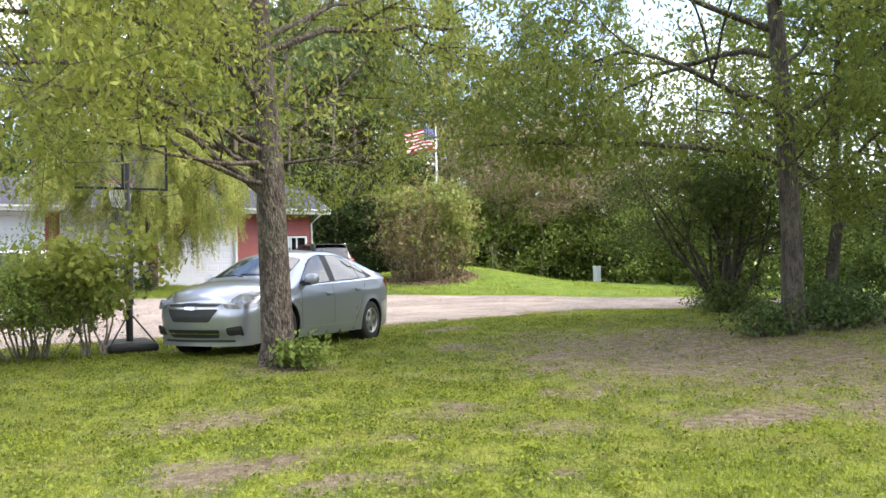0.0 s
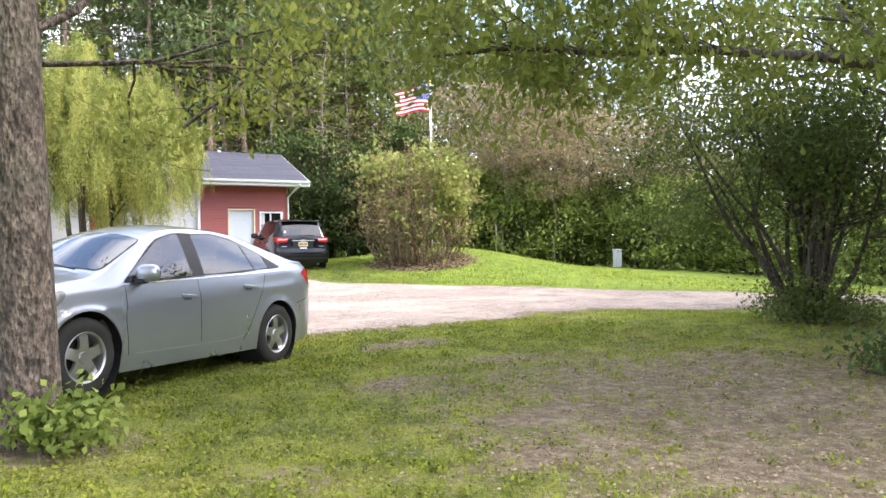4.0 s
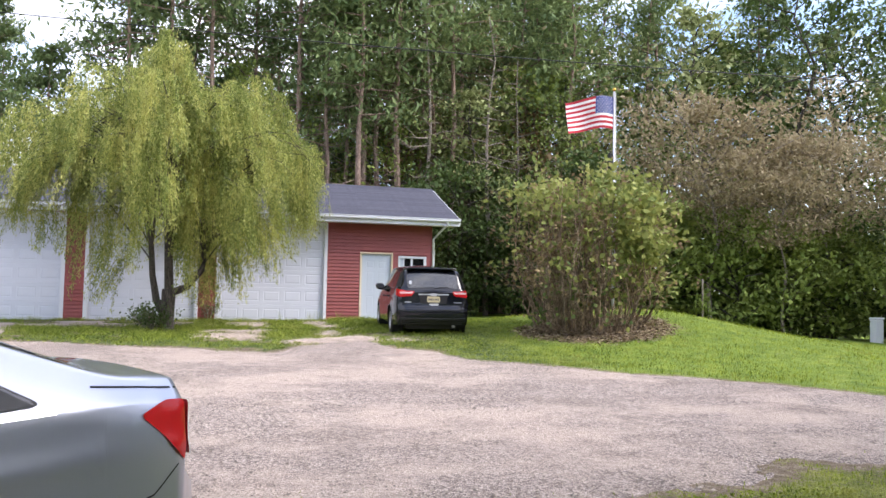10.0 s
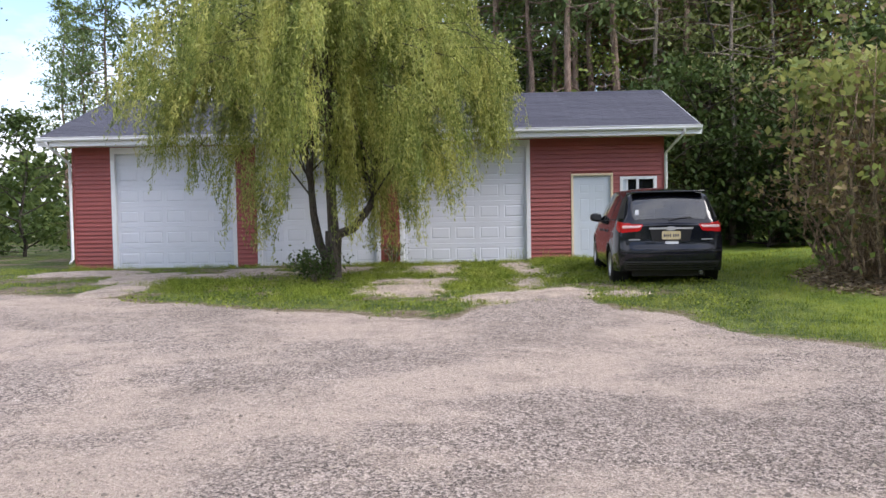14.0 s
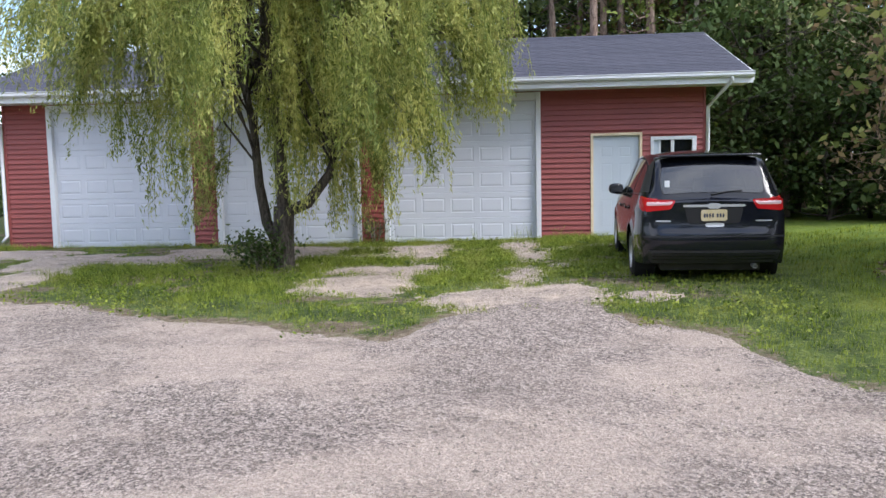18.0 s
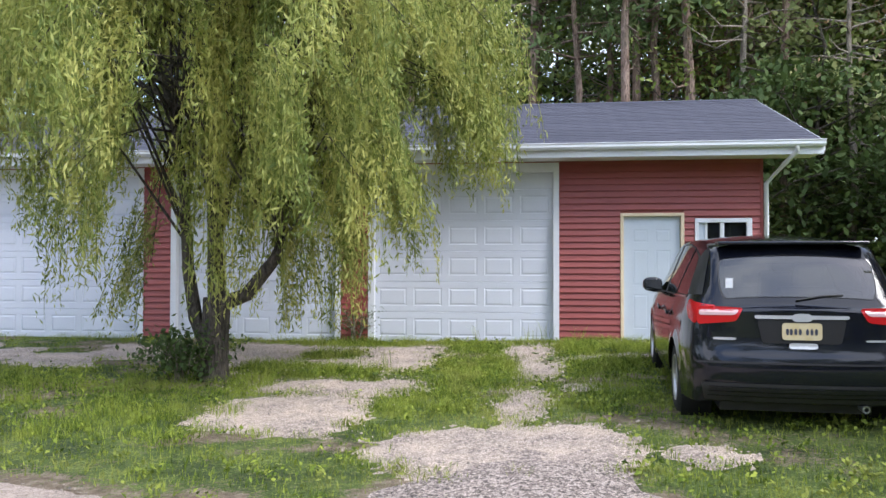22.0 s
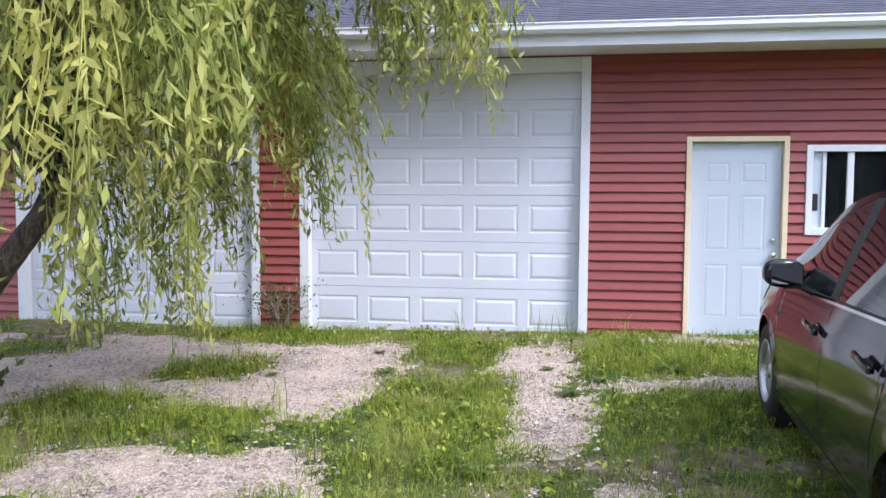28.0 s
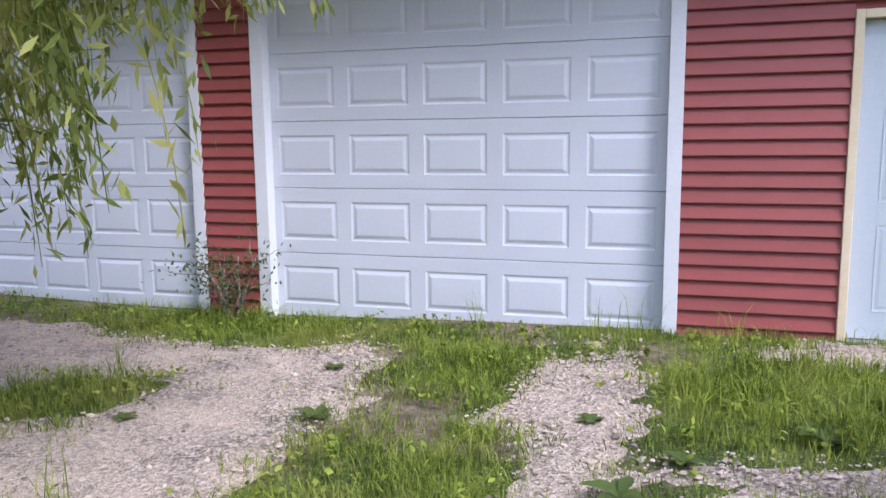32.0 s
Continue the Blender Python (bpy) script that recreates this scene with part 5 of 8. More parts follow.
# each bough arches out and ends in a tassel: a bundle of strands that hang close together
for n in range(290):
    pts = limbs[int(rng.integers(len(limbs)))]
    f = rng.uniform(0.35, 1.0) * (len(pts) - 1)
    k = min(len(pts) - 2, int(f))
    q = Vector(pts[k]).lerp(Vector(pts[k + 1]), f - k)
    a = math.atan2(q.y, q.x) + rng.normal(0, 1.3)
    r = 4.15 * rng.uniform(0.03, 1.0) ** 0.72
    if n >= 250:      # boughs that close the crown towards the drive
        a, r = -math.pi / 2 + rng.normal(0, 0.55), rng.uniform(0.5, 2.6)
    elif n >= 240:      # low boughs close round the trunk
        a, r = -math.pi / 2 + rng.normal(0, 1.1), rng.uniform(0.6, 2.2)
    top, foot = dome(r, a) - 0.15, hem(r, a) + 0.8
    e = Vector((math.cos(a) * r, math.sin(a) * r * (0.68 if math.sin(a) > 0 else 0.9), top - rng.uniform(0, 1) ** 1.5 * (max(0.0, top - foot) if n < 240 else 1.6) if not 240 <= n < 250 else rng.uniform(1.7, 3.6)))
    m = q.lerp(e, 0.6) + Vector((0, 0, 0.30 + 0.12 * (e - q).length))
    if (e - q).length < 4.2:
        arches.append(([q, q.lerp(m, 0.55) + Vector((0, 0, 0.08)), m, e], [0.022, 0.016, 0.009, 0.004]))
    else:
        m = e + Vector((-math.cos(a), -math.sin(a), 0.6)) * 0.9
        arches.append(([m, m.lerp(e, 0.5) + Vector((0, 0, 0.12)), e], [0.010, 0.007, 0.003]))
    out, sway = rng.uniform(0.1, 0.5), Vector(rng.normal(0, 0.10, 3))
    reach = rng.uniform(0.7, 2.0)
    for _ in range(int(rng.integers(13, 22))):
        u = rng.uniform(0.45, 1.0)
        p = m.lerp(e, u) + Vector((0, 0, 0.15 * math.sin(math.pi * u))) + Vector(rng.normal(0, 0.085, 3))
        strands.append((p, a + rng.normal(0, 0.3), out * rng.uniform(0.7, 1.3), sway + Vector(rng.normal(0, 0.05, 3)), reach * rng.uniform(0.45, 1.1)))
quad_sets, thin = [], []
for p, a, out, sway, ln in strands:
    r = math.hypot(p.x, p.y)
    low = hem(r, a) + abs(rng.normal(0, 0.3)) - 0.2
    wx, wy = p.x + 4.62, p.y + 30.35
    if wx > 7.5 - 0.9 * max(0.0, wy - 30.5):      # kept clear above the way to the door
        low = max(low, 2.25)
    ln = min(p.z - low, ln)
    if (wx > 7.2 and wy < 29.4) or wx > min(8.7, 7.6 + 0.45 * max(0.0, p.z - 2.2)):
        continue
    if ln < 0.25:
        continue
    n = 7
    pts = [p + Vector((math.cos(a) * out * math.sin(1.5 * k / n), math.sin(a) * out * math.sin(1.5 * k / n), 0.12 * math.sin(math.pi * min(1, 2.5 * k / n)) - ln * (k / n) ** 1.15)) + sway * (k / n) for k in range(n + 1)]
    thin.append((pts, [0.0035] * n + [0.0015]))
    cnt = int(ln * 40) + 3
    f = rng.uniform(0.0, 1.0, cnt) ** 0.85 * n
    k = np.minimum(n - 1, f.astype(int))
    P = np.array([v[:] for v in pts])
    c = P[k] + (P[k + 1] - P[k]) * (f - k)[:, None] + rng.normal(0, 0.042, (cnt, 3))
    way = (P[k + 1] - P[k]) / np.linalg.norm(P[k + 1] - P[k], axis=1)[:, None]
    quad_sets.append(leaf_quads(c, 0.10, 0.023, way * 0.75, 0.60, rng, 0.3, 0.1))
runs += arches
willow = thing("willow_tree", pose(*on_ground(4.62, 30.35)), "weeping willow with yellow-green drooping strands before the garage", "tree")
part("trunk", tube_mesh("trunk", runs, M_BARK_DARK, 9), M_BARK_DARK, willow)
tagged(part("twig_curtain", tube_mesh("twig_curtain", thin, M_LEAF_WILLOW, 3), M_LEAF_WILLOW, willow, "thin yellow-green hanging twigs"), kind="stuff")
tagged(part("foliage", quads_mesh("foliage", np.concatenate(quad_sets), M_LEAF_WILLOW), M_LEAF_WILLOW, willow, "narrow yellow-green leaves"), kind="stuff")


# ---- the woods ----
def wood_tree(seed, height, spread, first, leaf_mat, bark_mat, leaf, count, trunk_r, clumps=26, squash=0.75, conifer=False):
    """A tree of the woods as two meshes, trunk and crown: limbs that carry uneven clumps of leaves."""
    rng = np.random.default_rng(seed)
    runs, cs = [], []
    n = 7
    pts = [Vector((rng.normal(0, 0.035 if conifer else 0.10) * i ** 0.5, rng.normal(0, 0.035 if conifer else 0.10) * i ** 0.5, -0.3 + (height * 0.97 + 0.3) * i / n)) for i in range(n + 1)]
    runs.append((pts, [trunk_r * (1 - 0.88 * i / n) for i in range(n + 1)]))
    for k in range(clumps):
        f = first + (1 - first) * (k + rng.uniform(0, 0.9)) / clumps
        i = min(n - 1, int(f * n))
        q = pts[i].lerp(pts[i + 1], f * n - i)
        a = k * 2.4 + rng.uniform(-0.7, 0.7)
        shape = (1 - (f - first) / (1 - first)) ** 0.6 if conifer else math.sin(math.pi * (0.18 + 0.78 * (f - first) / (1 - first)))
        ln = spread * max(0.12, shape) * rng.uniform(0.55, 1.15)
        e = q + Vector((math.cos(a) * ln, math.sin(a) * ln, (0.05 if conifer else 0.45) * ln * rng.uniform(0.3, 1.2)))
        runs.append(([q, q.lerp(e, 0.5) + Vector(rng.normal(0, 0.1 * ln, 3)), e], [trunk_r * 0.32 * (1 - 0.7 * f) + 0.012, 0.02, 0.008]))
        for t in (0.4, 0.6, 0.8, 1.0):
            c = q.lerp(e, t) + Vector(rng.normal(0, 0.13 * ln, 3))
            cs.append((c, (0.16 + 0.15 * ln) * (0.6 + 0.8 * rng.uniform())))
    if conifer:
        for k in range(24):
            f = first * rng.uniform(0.25, 1.1)
            i = min(n - 1, int(f * n))
            q = pts[i].lerp(pts[i + 1], f * n - i)
            a = rng.uniform(0, 6.283)
            ln = rng.uniform(0.6, 2.4)
            e = q + Vector((math.cos(a) * ln, math.sin(a) * ln, rng.uniform(-0.5, 0.5)))
            m = q.lerp(e, 0.55) + Vector((0, 0, -0.12 * ln))
            runs.append(([q, m, e], [0.03, 0.02, 0.006]))
            runs.append(([m, m + Vector(rng.normal(0, 0.35, 3))], [0.012, 0.004]))
    per = count // len(cs)
    cen = np.concatenate([np.array(c[:]) + rng.normal(size=(per, 3)) * np.array([r, r, r * squash]) for c, r in cs])
    cen = cen[cen[:, 2] > 0.1]
    return tube_mesh("trunk", runs, bark_mat, 5), quads_mesh("crown", leaf_quads(cen, leaf[0], leaf[1], None, 1.0, rng, 0.2, 0.18, 0.7), leaf_mat)


KINDS = {
    "pine": [wood_tree(s, h, sp, f, M_NEEDLE, M_BARK_PINE, (0.36, 0.13), 2600, 0.17, 30, 0.55, True) for s, h, sp, f in ((61, 18, 2.7, 0.5), (62, 20, 2.8, 0.58), (63, 17, 2.5, 0.46))],
    "oak": [wood_tree(s, h, sp, f, m, M_BARK_DARK, (0.25, 0.15), 2500, 0.14, 28, 0.5) for s, h, sp, f, m in ((71, 12, 3.4, 0.22, M_LEAF_WOOD), (72, 10, 3.2, 0.15, M_LEAF_WOOD), (73, 13, 3.3, 0.3, M_LEAF_DARK), (74, 11, 3.0, 0.25, M_LEAF_PALE))],
    "understorey": [wood_tree(s, h, sp, f, m, M_BARK_DARK, (0.20, 0.12), 2900, 0.07, 24, 0.5) for s, h, sp, f, m in ((81, 5.0, 2.4, 0.06, M_LEAF_DARK), (82, 4.2, 2.3, 0.05, M_LEAF_DARK), (83, 5.5, 2.3, 0.06, M_LEAF_DARK), (84, 3.6, 2.0, 0.04, M_LEAF_WOOD))],
    "tan": [wood_tree(93, 7.6, 4.2, 0.56, M_LEAF_TAN, M_BARK_GREY, (0.20, 0.11), 4600, 0.10, 30, 0.4)],
    "full_pine": [wood_tree(s, h, sp, 0.16, M_NEEDLE, M_BARK_PINE, (0.36, 0.13), 5200, 0.2, 46, 0.5, True) for s, h, sp in ((65, 14, 3.6), (66, 12.5, 3.4))],
    "rust": [wood_tree(91, 9.5, 2.6, 0.4, M_LEAF_RUST, M_BARK_PINE, (0.2, 0.10), 2600, 0.12, 20)],
    "snag": [wood_tree(95, 13, 1.6, 0.5, M_LEAF_RUST, M_BARK_GREY, (0.12, 0.06), 240, 0.13, 30, 0.7, True)],
}
LABELS = {"pine": ("pine_tree", "tall pine with a bare reddish lower trunk in the woods"), "oak": ("forest_tree", "leafy green tree in the woods behind the garage"),
          "understorey": ("forest_shrub", "dense dark green shrub at the wood's edge"), "rust": ("rusty_tree", "tree with rust-brown dying leaves in the woods"), "full_pine": ("pine_tree", "full dark green pine rising behind the garage"), "tan": ("tan_tree", "spreading tree with pale tan, thinning leaves"), "snag": ("dead_pine", "bare dead pine with thin grey limbs")}
rng = np.random.default_rng(99)


def plant(kind, x, y, scale=1.0, which=None):
    meshes = KINDS[kind]
    tm, cm = meshes[int(rng.integers(len(meshes))) if which is None else which]
    name, label = LABELS[kind]
    t = thing(name, pose(*on_ground(x, y), 0, 0, rng.uniform(0, 360)), label, "shrub" if kind == "understorey" else "tree", "the woods")
    k = scale * rng.uniform(0.88, 1.14)
    t.scale = (k, k, k * rng.uniform(0.92, 1.1))
    part("trunk", tm, None, t)
    part("crown", cm, None, t)


# behind the garage
for k in range(13):
    plant("pine", 1.5 + 1.8 * k + rng.uniform(-0.5, 0.5), rng.uniform(43.0, 46.0))
for k in range(26):
    plant("pine", rng.uniform(-3, 26), rng.uniform(46, 62))
for k in range(12):
    plant("oak", rng.uniform(-2, 22), rng.uniform(50, 64), 1.1)
for k in range(6):
    plant("oak", rng.uniform(12, 22), rng.uniform(44, 50), 0.75)
for x, y in ((13.5, 40.5), (15.2, 41.5), (16.8, 39.8), (18.5, 41), (20, 39), (21.8, 40.2), (23.3, 38), (24.8, 38.8), (14.6, 44), (17.5, 44), (21, 43.5), (24.5, 43), (26.2, 36.5), (27.6, 34.8), (28.8, 36.5), (30, 33), (31.2, 34.8), (32.3, 31), (29.5, 40), (33.6, 33), (19, 37.6), (22.2, 36.4), (25.4, 34.2)):
    # dark-leaved kinds below x 20.5 put the deep shade there into leaf colour
    plant("understorey", x, y, 1.15, int(rng.integers(0, 3)) if x < 20.5 else int(rng.choice((1, 3, 3, 3))))
for x, y in ((12, 43.2), (3, 47), (10.5, 48.5), (7.5, 49.5), (5, 50), (0, 48), (13, 49), (16, 49)):
    plant("understorey", x, y, 1.3)
for x, y in ((9.8, 44.8), (11.6, 46), (7.6, 45.2), (14.5, 47)):
    plant("snag", x, y, 1.05)
for x, y in ((13.2, 46.5), (19.5, 45), (23, 46)):
    plant("rust", x, y, 1.0)
for x, y, k in ((22.5, 34.5, 1.0), (25.5, 36.0, 0.95), (28.5, 31.0, 0.8), (20.0, 37.6, 0.8), (24.0, 32.6, 0.7), (27.0, 34.0, 0.9)):
    plant("tan", x, y, k)
for x, y in ((-1.5, 45.0), (2.2, 46.5), (-4.5, 47.5), (5.6, 47.0)):
    plant("full_pine", x, y, 1.0)
for x, y in ((21.0, 36.8), (23.2, 34.0), (24.6, 33.2), (26.8, 33.6), (27.5, 29.8), (29.6, 29.0)):
    plant("understorey", x, y, 0.95, int(rng.choice((0, 3, 3))))
for x, y, k, w in ((6.2, 44.2, 0.85, 0), (9.2, 45.6, 1.0, 1), (12.8, 43.6, 0.9, 0), (15.8, 42.6, 0.9, 3), (18.6, 43.8, 1.0, 0), (20.6, 41.6, 0.85, 3), (3.6, 45.2, 0.85, 3), (16.8, 46.0, 1.2, 3)):
    plant("oak", x, y, k, w)
for x, y in ((13.9, 42.2), (16.4, 41.6), (18.0, 42.4)):
    plant("snag", x, y, 1.0)
# single pines whose trunks stand clear above the roof
for x, y in ((9.76, 42.9), (10.8, 41.8), (12.6, 42.6), (11.3, 43.6), (8.4, 43.4), (15.2, 43.0), (14.0, 44.5)):
    plant("pine", x, y, 1.0)
# right of the lawn
for x, y in ((21, 44), (24.5, 46), (28, 43), (31, 40), (34, 37), (36.5, 33.5), (38, 29), (35, 42), (30.5, 46.5), (40, 36), (26.5, 50), (33, 48), (38, 43)):
    plant("oak", x, y, 1.15)
for x, y in ((22.5, 48), (27, 46.5), (32, 44), (36, 39.5), (39.5, 33), (30, 52), (36, 47), (25, 54)):
    plant("pine", x, y, 1.05)
for x, y, k, w in ((26.5, 42.0, 1.2, 3), (33.5, 41.6, 1.3, 3), (30.2, 45.0, 1.35, 0), (37.5, 21.0, 1.1, 0), (40.0, 23.5, 1.15, 2), (36.5, 24.8, 1.0, 0), (41.5, 18.5, 1.15, 2)):
    plant("oak", x, y, k, w)
for x, y in ((31.2, 43.5), (25.6, 44.5)):
    plant("pine", x, y, 1.0)
for x, y in ((33.8, 27), (35.2, 24), (34.4, 21), (33.2, 29.4), (36.4, 26), (36.5, 19), (33, 18.5), (38, 22.5), (30.6, 27.5), (31.5, 22.5)):
    plant("understorey", x, y, 1.0, int(rng.choice((2, 3, 3))))
for x, y in ((40, 26), (42, 21), (38.5, 17), (43, 31), (44, 16), (40, 12)):
    plant("oak", x, y, 1.0)
for x, y in ((17.5, 5.5), (19, 8.5), (18, 2.5), (20.5, 6), (21, 10.5), (16.8, 0.5), (22.5, 3)):
    plant("understorey", x, y, 0.85)
for x, y in ((19.5, 4), (22, 8), (24, 5), (18.5, -0.5), (25.5, 10.5), (23, 0)):
    plant("oak", x, y, 1.0)
for x, y in ((18.5, 11.5), (20.0, 9.5), (22.0, 13.0), (24.5, 9.0), (17.8, 6.2), (21.0, 5.0)):
    plant("oak", x, y, 0.95, int(rng.integers(0, 3)))
for x, y in ((34, 16.5), (37, 14.5), (40, 17.5), (37, 11.5), (43, 14)):
    plant("oak", x, y, 0.9, 0)
for x, y in ((32, 15.5), (35, 13), (38, 9)):
    plant("understorey", x, y, 1.0, 3)
# left of the garage
for x, y in ((-7.5, 47), (-10, 50), (-12.5, 44), (-15, 48), (-17.5, 42), (-20, 45), (-6, 55), (-23, 40), (-14, 56)):
    plant("pine", x, y, 0.72)
for x, y in ((-9, 43), (-13, 40), (-17, 37), (-21, 35), (-25, 33), (-5.5, 46), (-26, 27), (-29, 22)):
    plant("understorey", x, y, 1.1)
for x, y in ((-19, 50), (-24, 47), (-28, 38), (-31, 30), (-33, 20), (-30, 10), (-26, 2)):
    plant("oak", x, y, 0.9)
# behind the walk: unseen trees, added to close the place off in reflections
for x, y in ((-16, -12), (-8, -18), (0, -20), (8, -18), (16, -14), (24, -8), (-22, -4)):
    plant("oak", x, y, 1.0)

# the depth of the woods: one far belt of foliage all round, with an uneven top
rng = np.random.default_rng(123)
n = 42000
ang = rng.uniform(0, 2 * math.pi, n)
rad = rng.uniform(62, 76, n)
top = 11.5 + 3.0 * np.sin(ang * 7 + 1) + 2.2 * np.sin(ang * 19 + 2) + 1.6 * np.sin(ang * 43)
west = np.exp(-((((ang - math.radians(125) + math.pi) % (2 * math.pi)) - math.pi) / 0.32) ** 2)
top = top * (1 - 0.45 * west)
hgt = rng.uniform(0, 1, n) ** 0.9 * top
cen = np.stack([8 + rad * np.cos(ang), 10 + rad * np.sin(ang), hgt - 1.0], axis=1)
n = 11000
ang, rad = rng.uniform(0, 2 * math.pi, n), rng.uniform(50, 62, n)
low = np.stack([8 + rad * np.cos(ang), 10 + rad * np.sin(ang), rng.uniform(-1.8, 3.2, n)], axis=1)
cen = np.concatenate([cen[::1], low[~((np.abs(low[:, 0] - 5) < 22) & (low[:, 1] < 20) & (low[:, 1] > 0))]])
tagged(new("far_woods", quads_mesh("far_woods", leaf_quads(cen, 1.15, 0.8, None, 1.0, rng, 0.1), M_LEAF_BUSH)), "dark depth of the surrounding woods", "woods", kind="stuff")


# ---- cars ----
def dense(outline, step=0.04):
    out = []
    for (a0, b0), (a1, b1) in zip(outline, outline[1:] + outline[:1]):
        n = max(1, int(math.hypot(a1 - a0, b1 - b0) / step))
        out += [(a0 + (a1 - a0) * k / n, b0 + (b1 - b0) * k / n) for k in range(n)]
    return out


def rounded(outline, r=0.04, n=4):
    """An outline with its corners rounded."""
    out = []
    m = len(outline)
    for i in range(m):
        p, a, b = Vector(outline[i]), Vector(outline[i - 1]), Vector(outline[(i + 1) % m])
        ra, rb = min(r, (a - p).length * 0.45), min(r, (b - p).length * 0.45)
        s, e = p + (a - p).normalized() * ra, p + (b - p).normalized() * rb
        for k in range(n + 1):
            t = k / n
            q = s * (1 - t) ** 2 + p * 2 * t * (1 - t) + e * t * t
            out.append((q.x, q.y))
    return out


def patch(outline, surface, rings=6, thick=0.0):
    """A skin over a surface: outline in its two coordinates, surface(a, b) gives the place."""
    o = dense(outline)
    ca, cb = sum(p[0] for p in o) / len(o), sum(p[1] for p in o) / len(o)
    bm = bmesh.new()
    prev = None
    for k in range(rings):
        f = 1 - k / rings
        ring = [bm.verts.new(surface(ca + (a - ca) * f, cb + (b - cb) * f)) for a, b in o]
        if prev:
            for i in range(len(o)):
                bm.faces.new((prev[i], prev[(i + 1) % len(o)], ring[(i + 1) % len(o)], ring[i]))
        prev = ring
    c = bm.verts.new(surface(ca, cb))
    for i in range(len(o)):
        bm.faces.new((prev[i], prev[(i + 1) % len(o)], c))
    return bm


def ribbon(line, width, surface):
    """A thin strip along a line on a surface."""
    bm = bmesh.new()
    pts = [Vector(p) for p in line]
    fine = []
    for a, b in zip(pts, pts[1:]):
        n = max(1, int((b - a).length / 0.05))
        fine += [a.lerp(b, k / n) for k in range(n)]
    fine.append(pts[-1])
    prev = None
    for i, p in enumerate(fine):
        d = (fine[min(i + 1, len(fine) - 1)] - fine[max(i - 1, 0)]).normalized()
        nrm = Vector((-d.y, d.x)) * width / 2
        pair = [bm.verts.new(surface(*(p + nrm))), bm.verts.new(surface(*(p - nrm)))]
        if prev:
            bm.faces.new((prev[0], prev[1], pair[1], pair[0]))
        prev = pair
    return bm


def inside(poly, a, b):
    c = False
    for (x0, y0), (x1, y1) in zip(poly, poly[1:] + poly[:1]):
        if (y0 > b) != (y1 > b) and a < (x1 - x0) * (b - y0) / (y1 - y0) + x0:
            c = not c
    return c


M_TYRE = worn("tyre_rubber", (0.018, 0.018, 0.018), (0.035, 0.033, 0.03), 6, (0.8, 0.92))
M_ALLOY = worn("alloy", (0.55, 0.55, 0.56), (0.42, 0.42, 0.42), 8, (0.25, 0.4), 0.85)
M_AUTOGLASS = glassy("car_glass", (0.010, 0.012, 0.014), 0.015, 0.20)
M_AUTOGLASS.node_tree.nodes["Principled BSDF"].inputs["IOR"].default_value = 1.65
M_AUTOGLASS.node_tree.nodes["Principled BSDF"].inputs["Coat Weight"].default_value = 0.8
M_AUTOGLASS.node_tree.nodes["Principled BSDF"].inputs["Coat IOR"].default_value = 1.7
M_BRIGHT = worn("brushed_trim", (0.52, 0.53, 0.55), (0.44, 0.45, 0.47), 8, (0.35, 0.5), 0.3)
M_PINKLAMP = Mat("clear_lamp_band", (0.62, 0.42, 0.42), 0.12).m
M_REDLAMP = Mat("red_lamp", (0.45, 0.012, 0.015), 0.12).m
M_CLEARLAMP = worn("lamp_reflector", (0.42, 0.43, 0.45), (0.16, 0.165, 0.17), 11, (0.08, 0.2), 0.5)
M_PLASTIC = worn("black_plastic", (0.022, 0.022, 0.023), (0.032, 0.032, 0.033), 5, (0.5, 0.65))
M_CLOTH = worn("seat_cloth", (0.05, 0.05, 0.052), (0.08, 0.08, 0.082), 5, (0.85, 0.95))
M_GAP = Mat("panel_gap", (0.012, 0.012, 0.013), 0.9).m
M_PLATE = worn("yellow_plate", (0.50, 0.41, 0.22), (0.56, 0.49, 0.33), 9, (0.4, 0.5))
M_BAR = Mat("plate_print", (0.03, 0.035, 0.06), 0.6).m
M_GOLD = Mat("gold_badge", (0.62, 0.42, 0.10), 0.25, 0.9).m


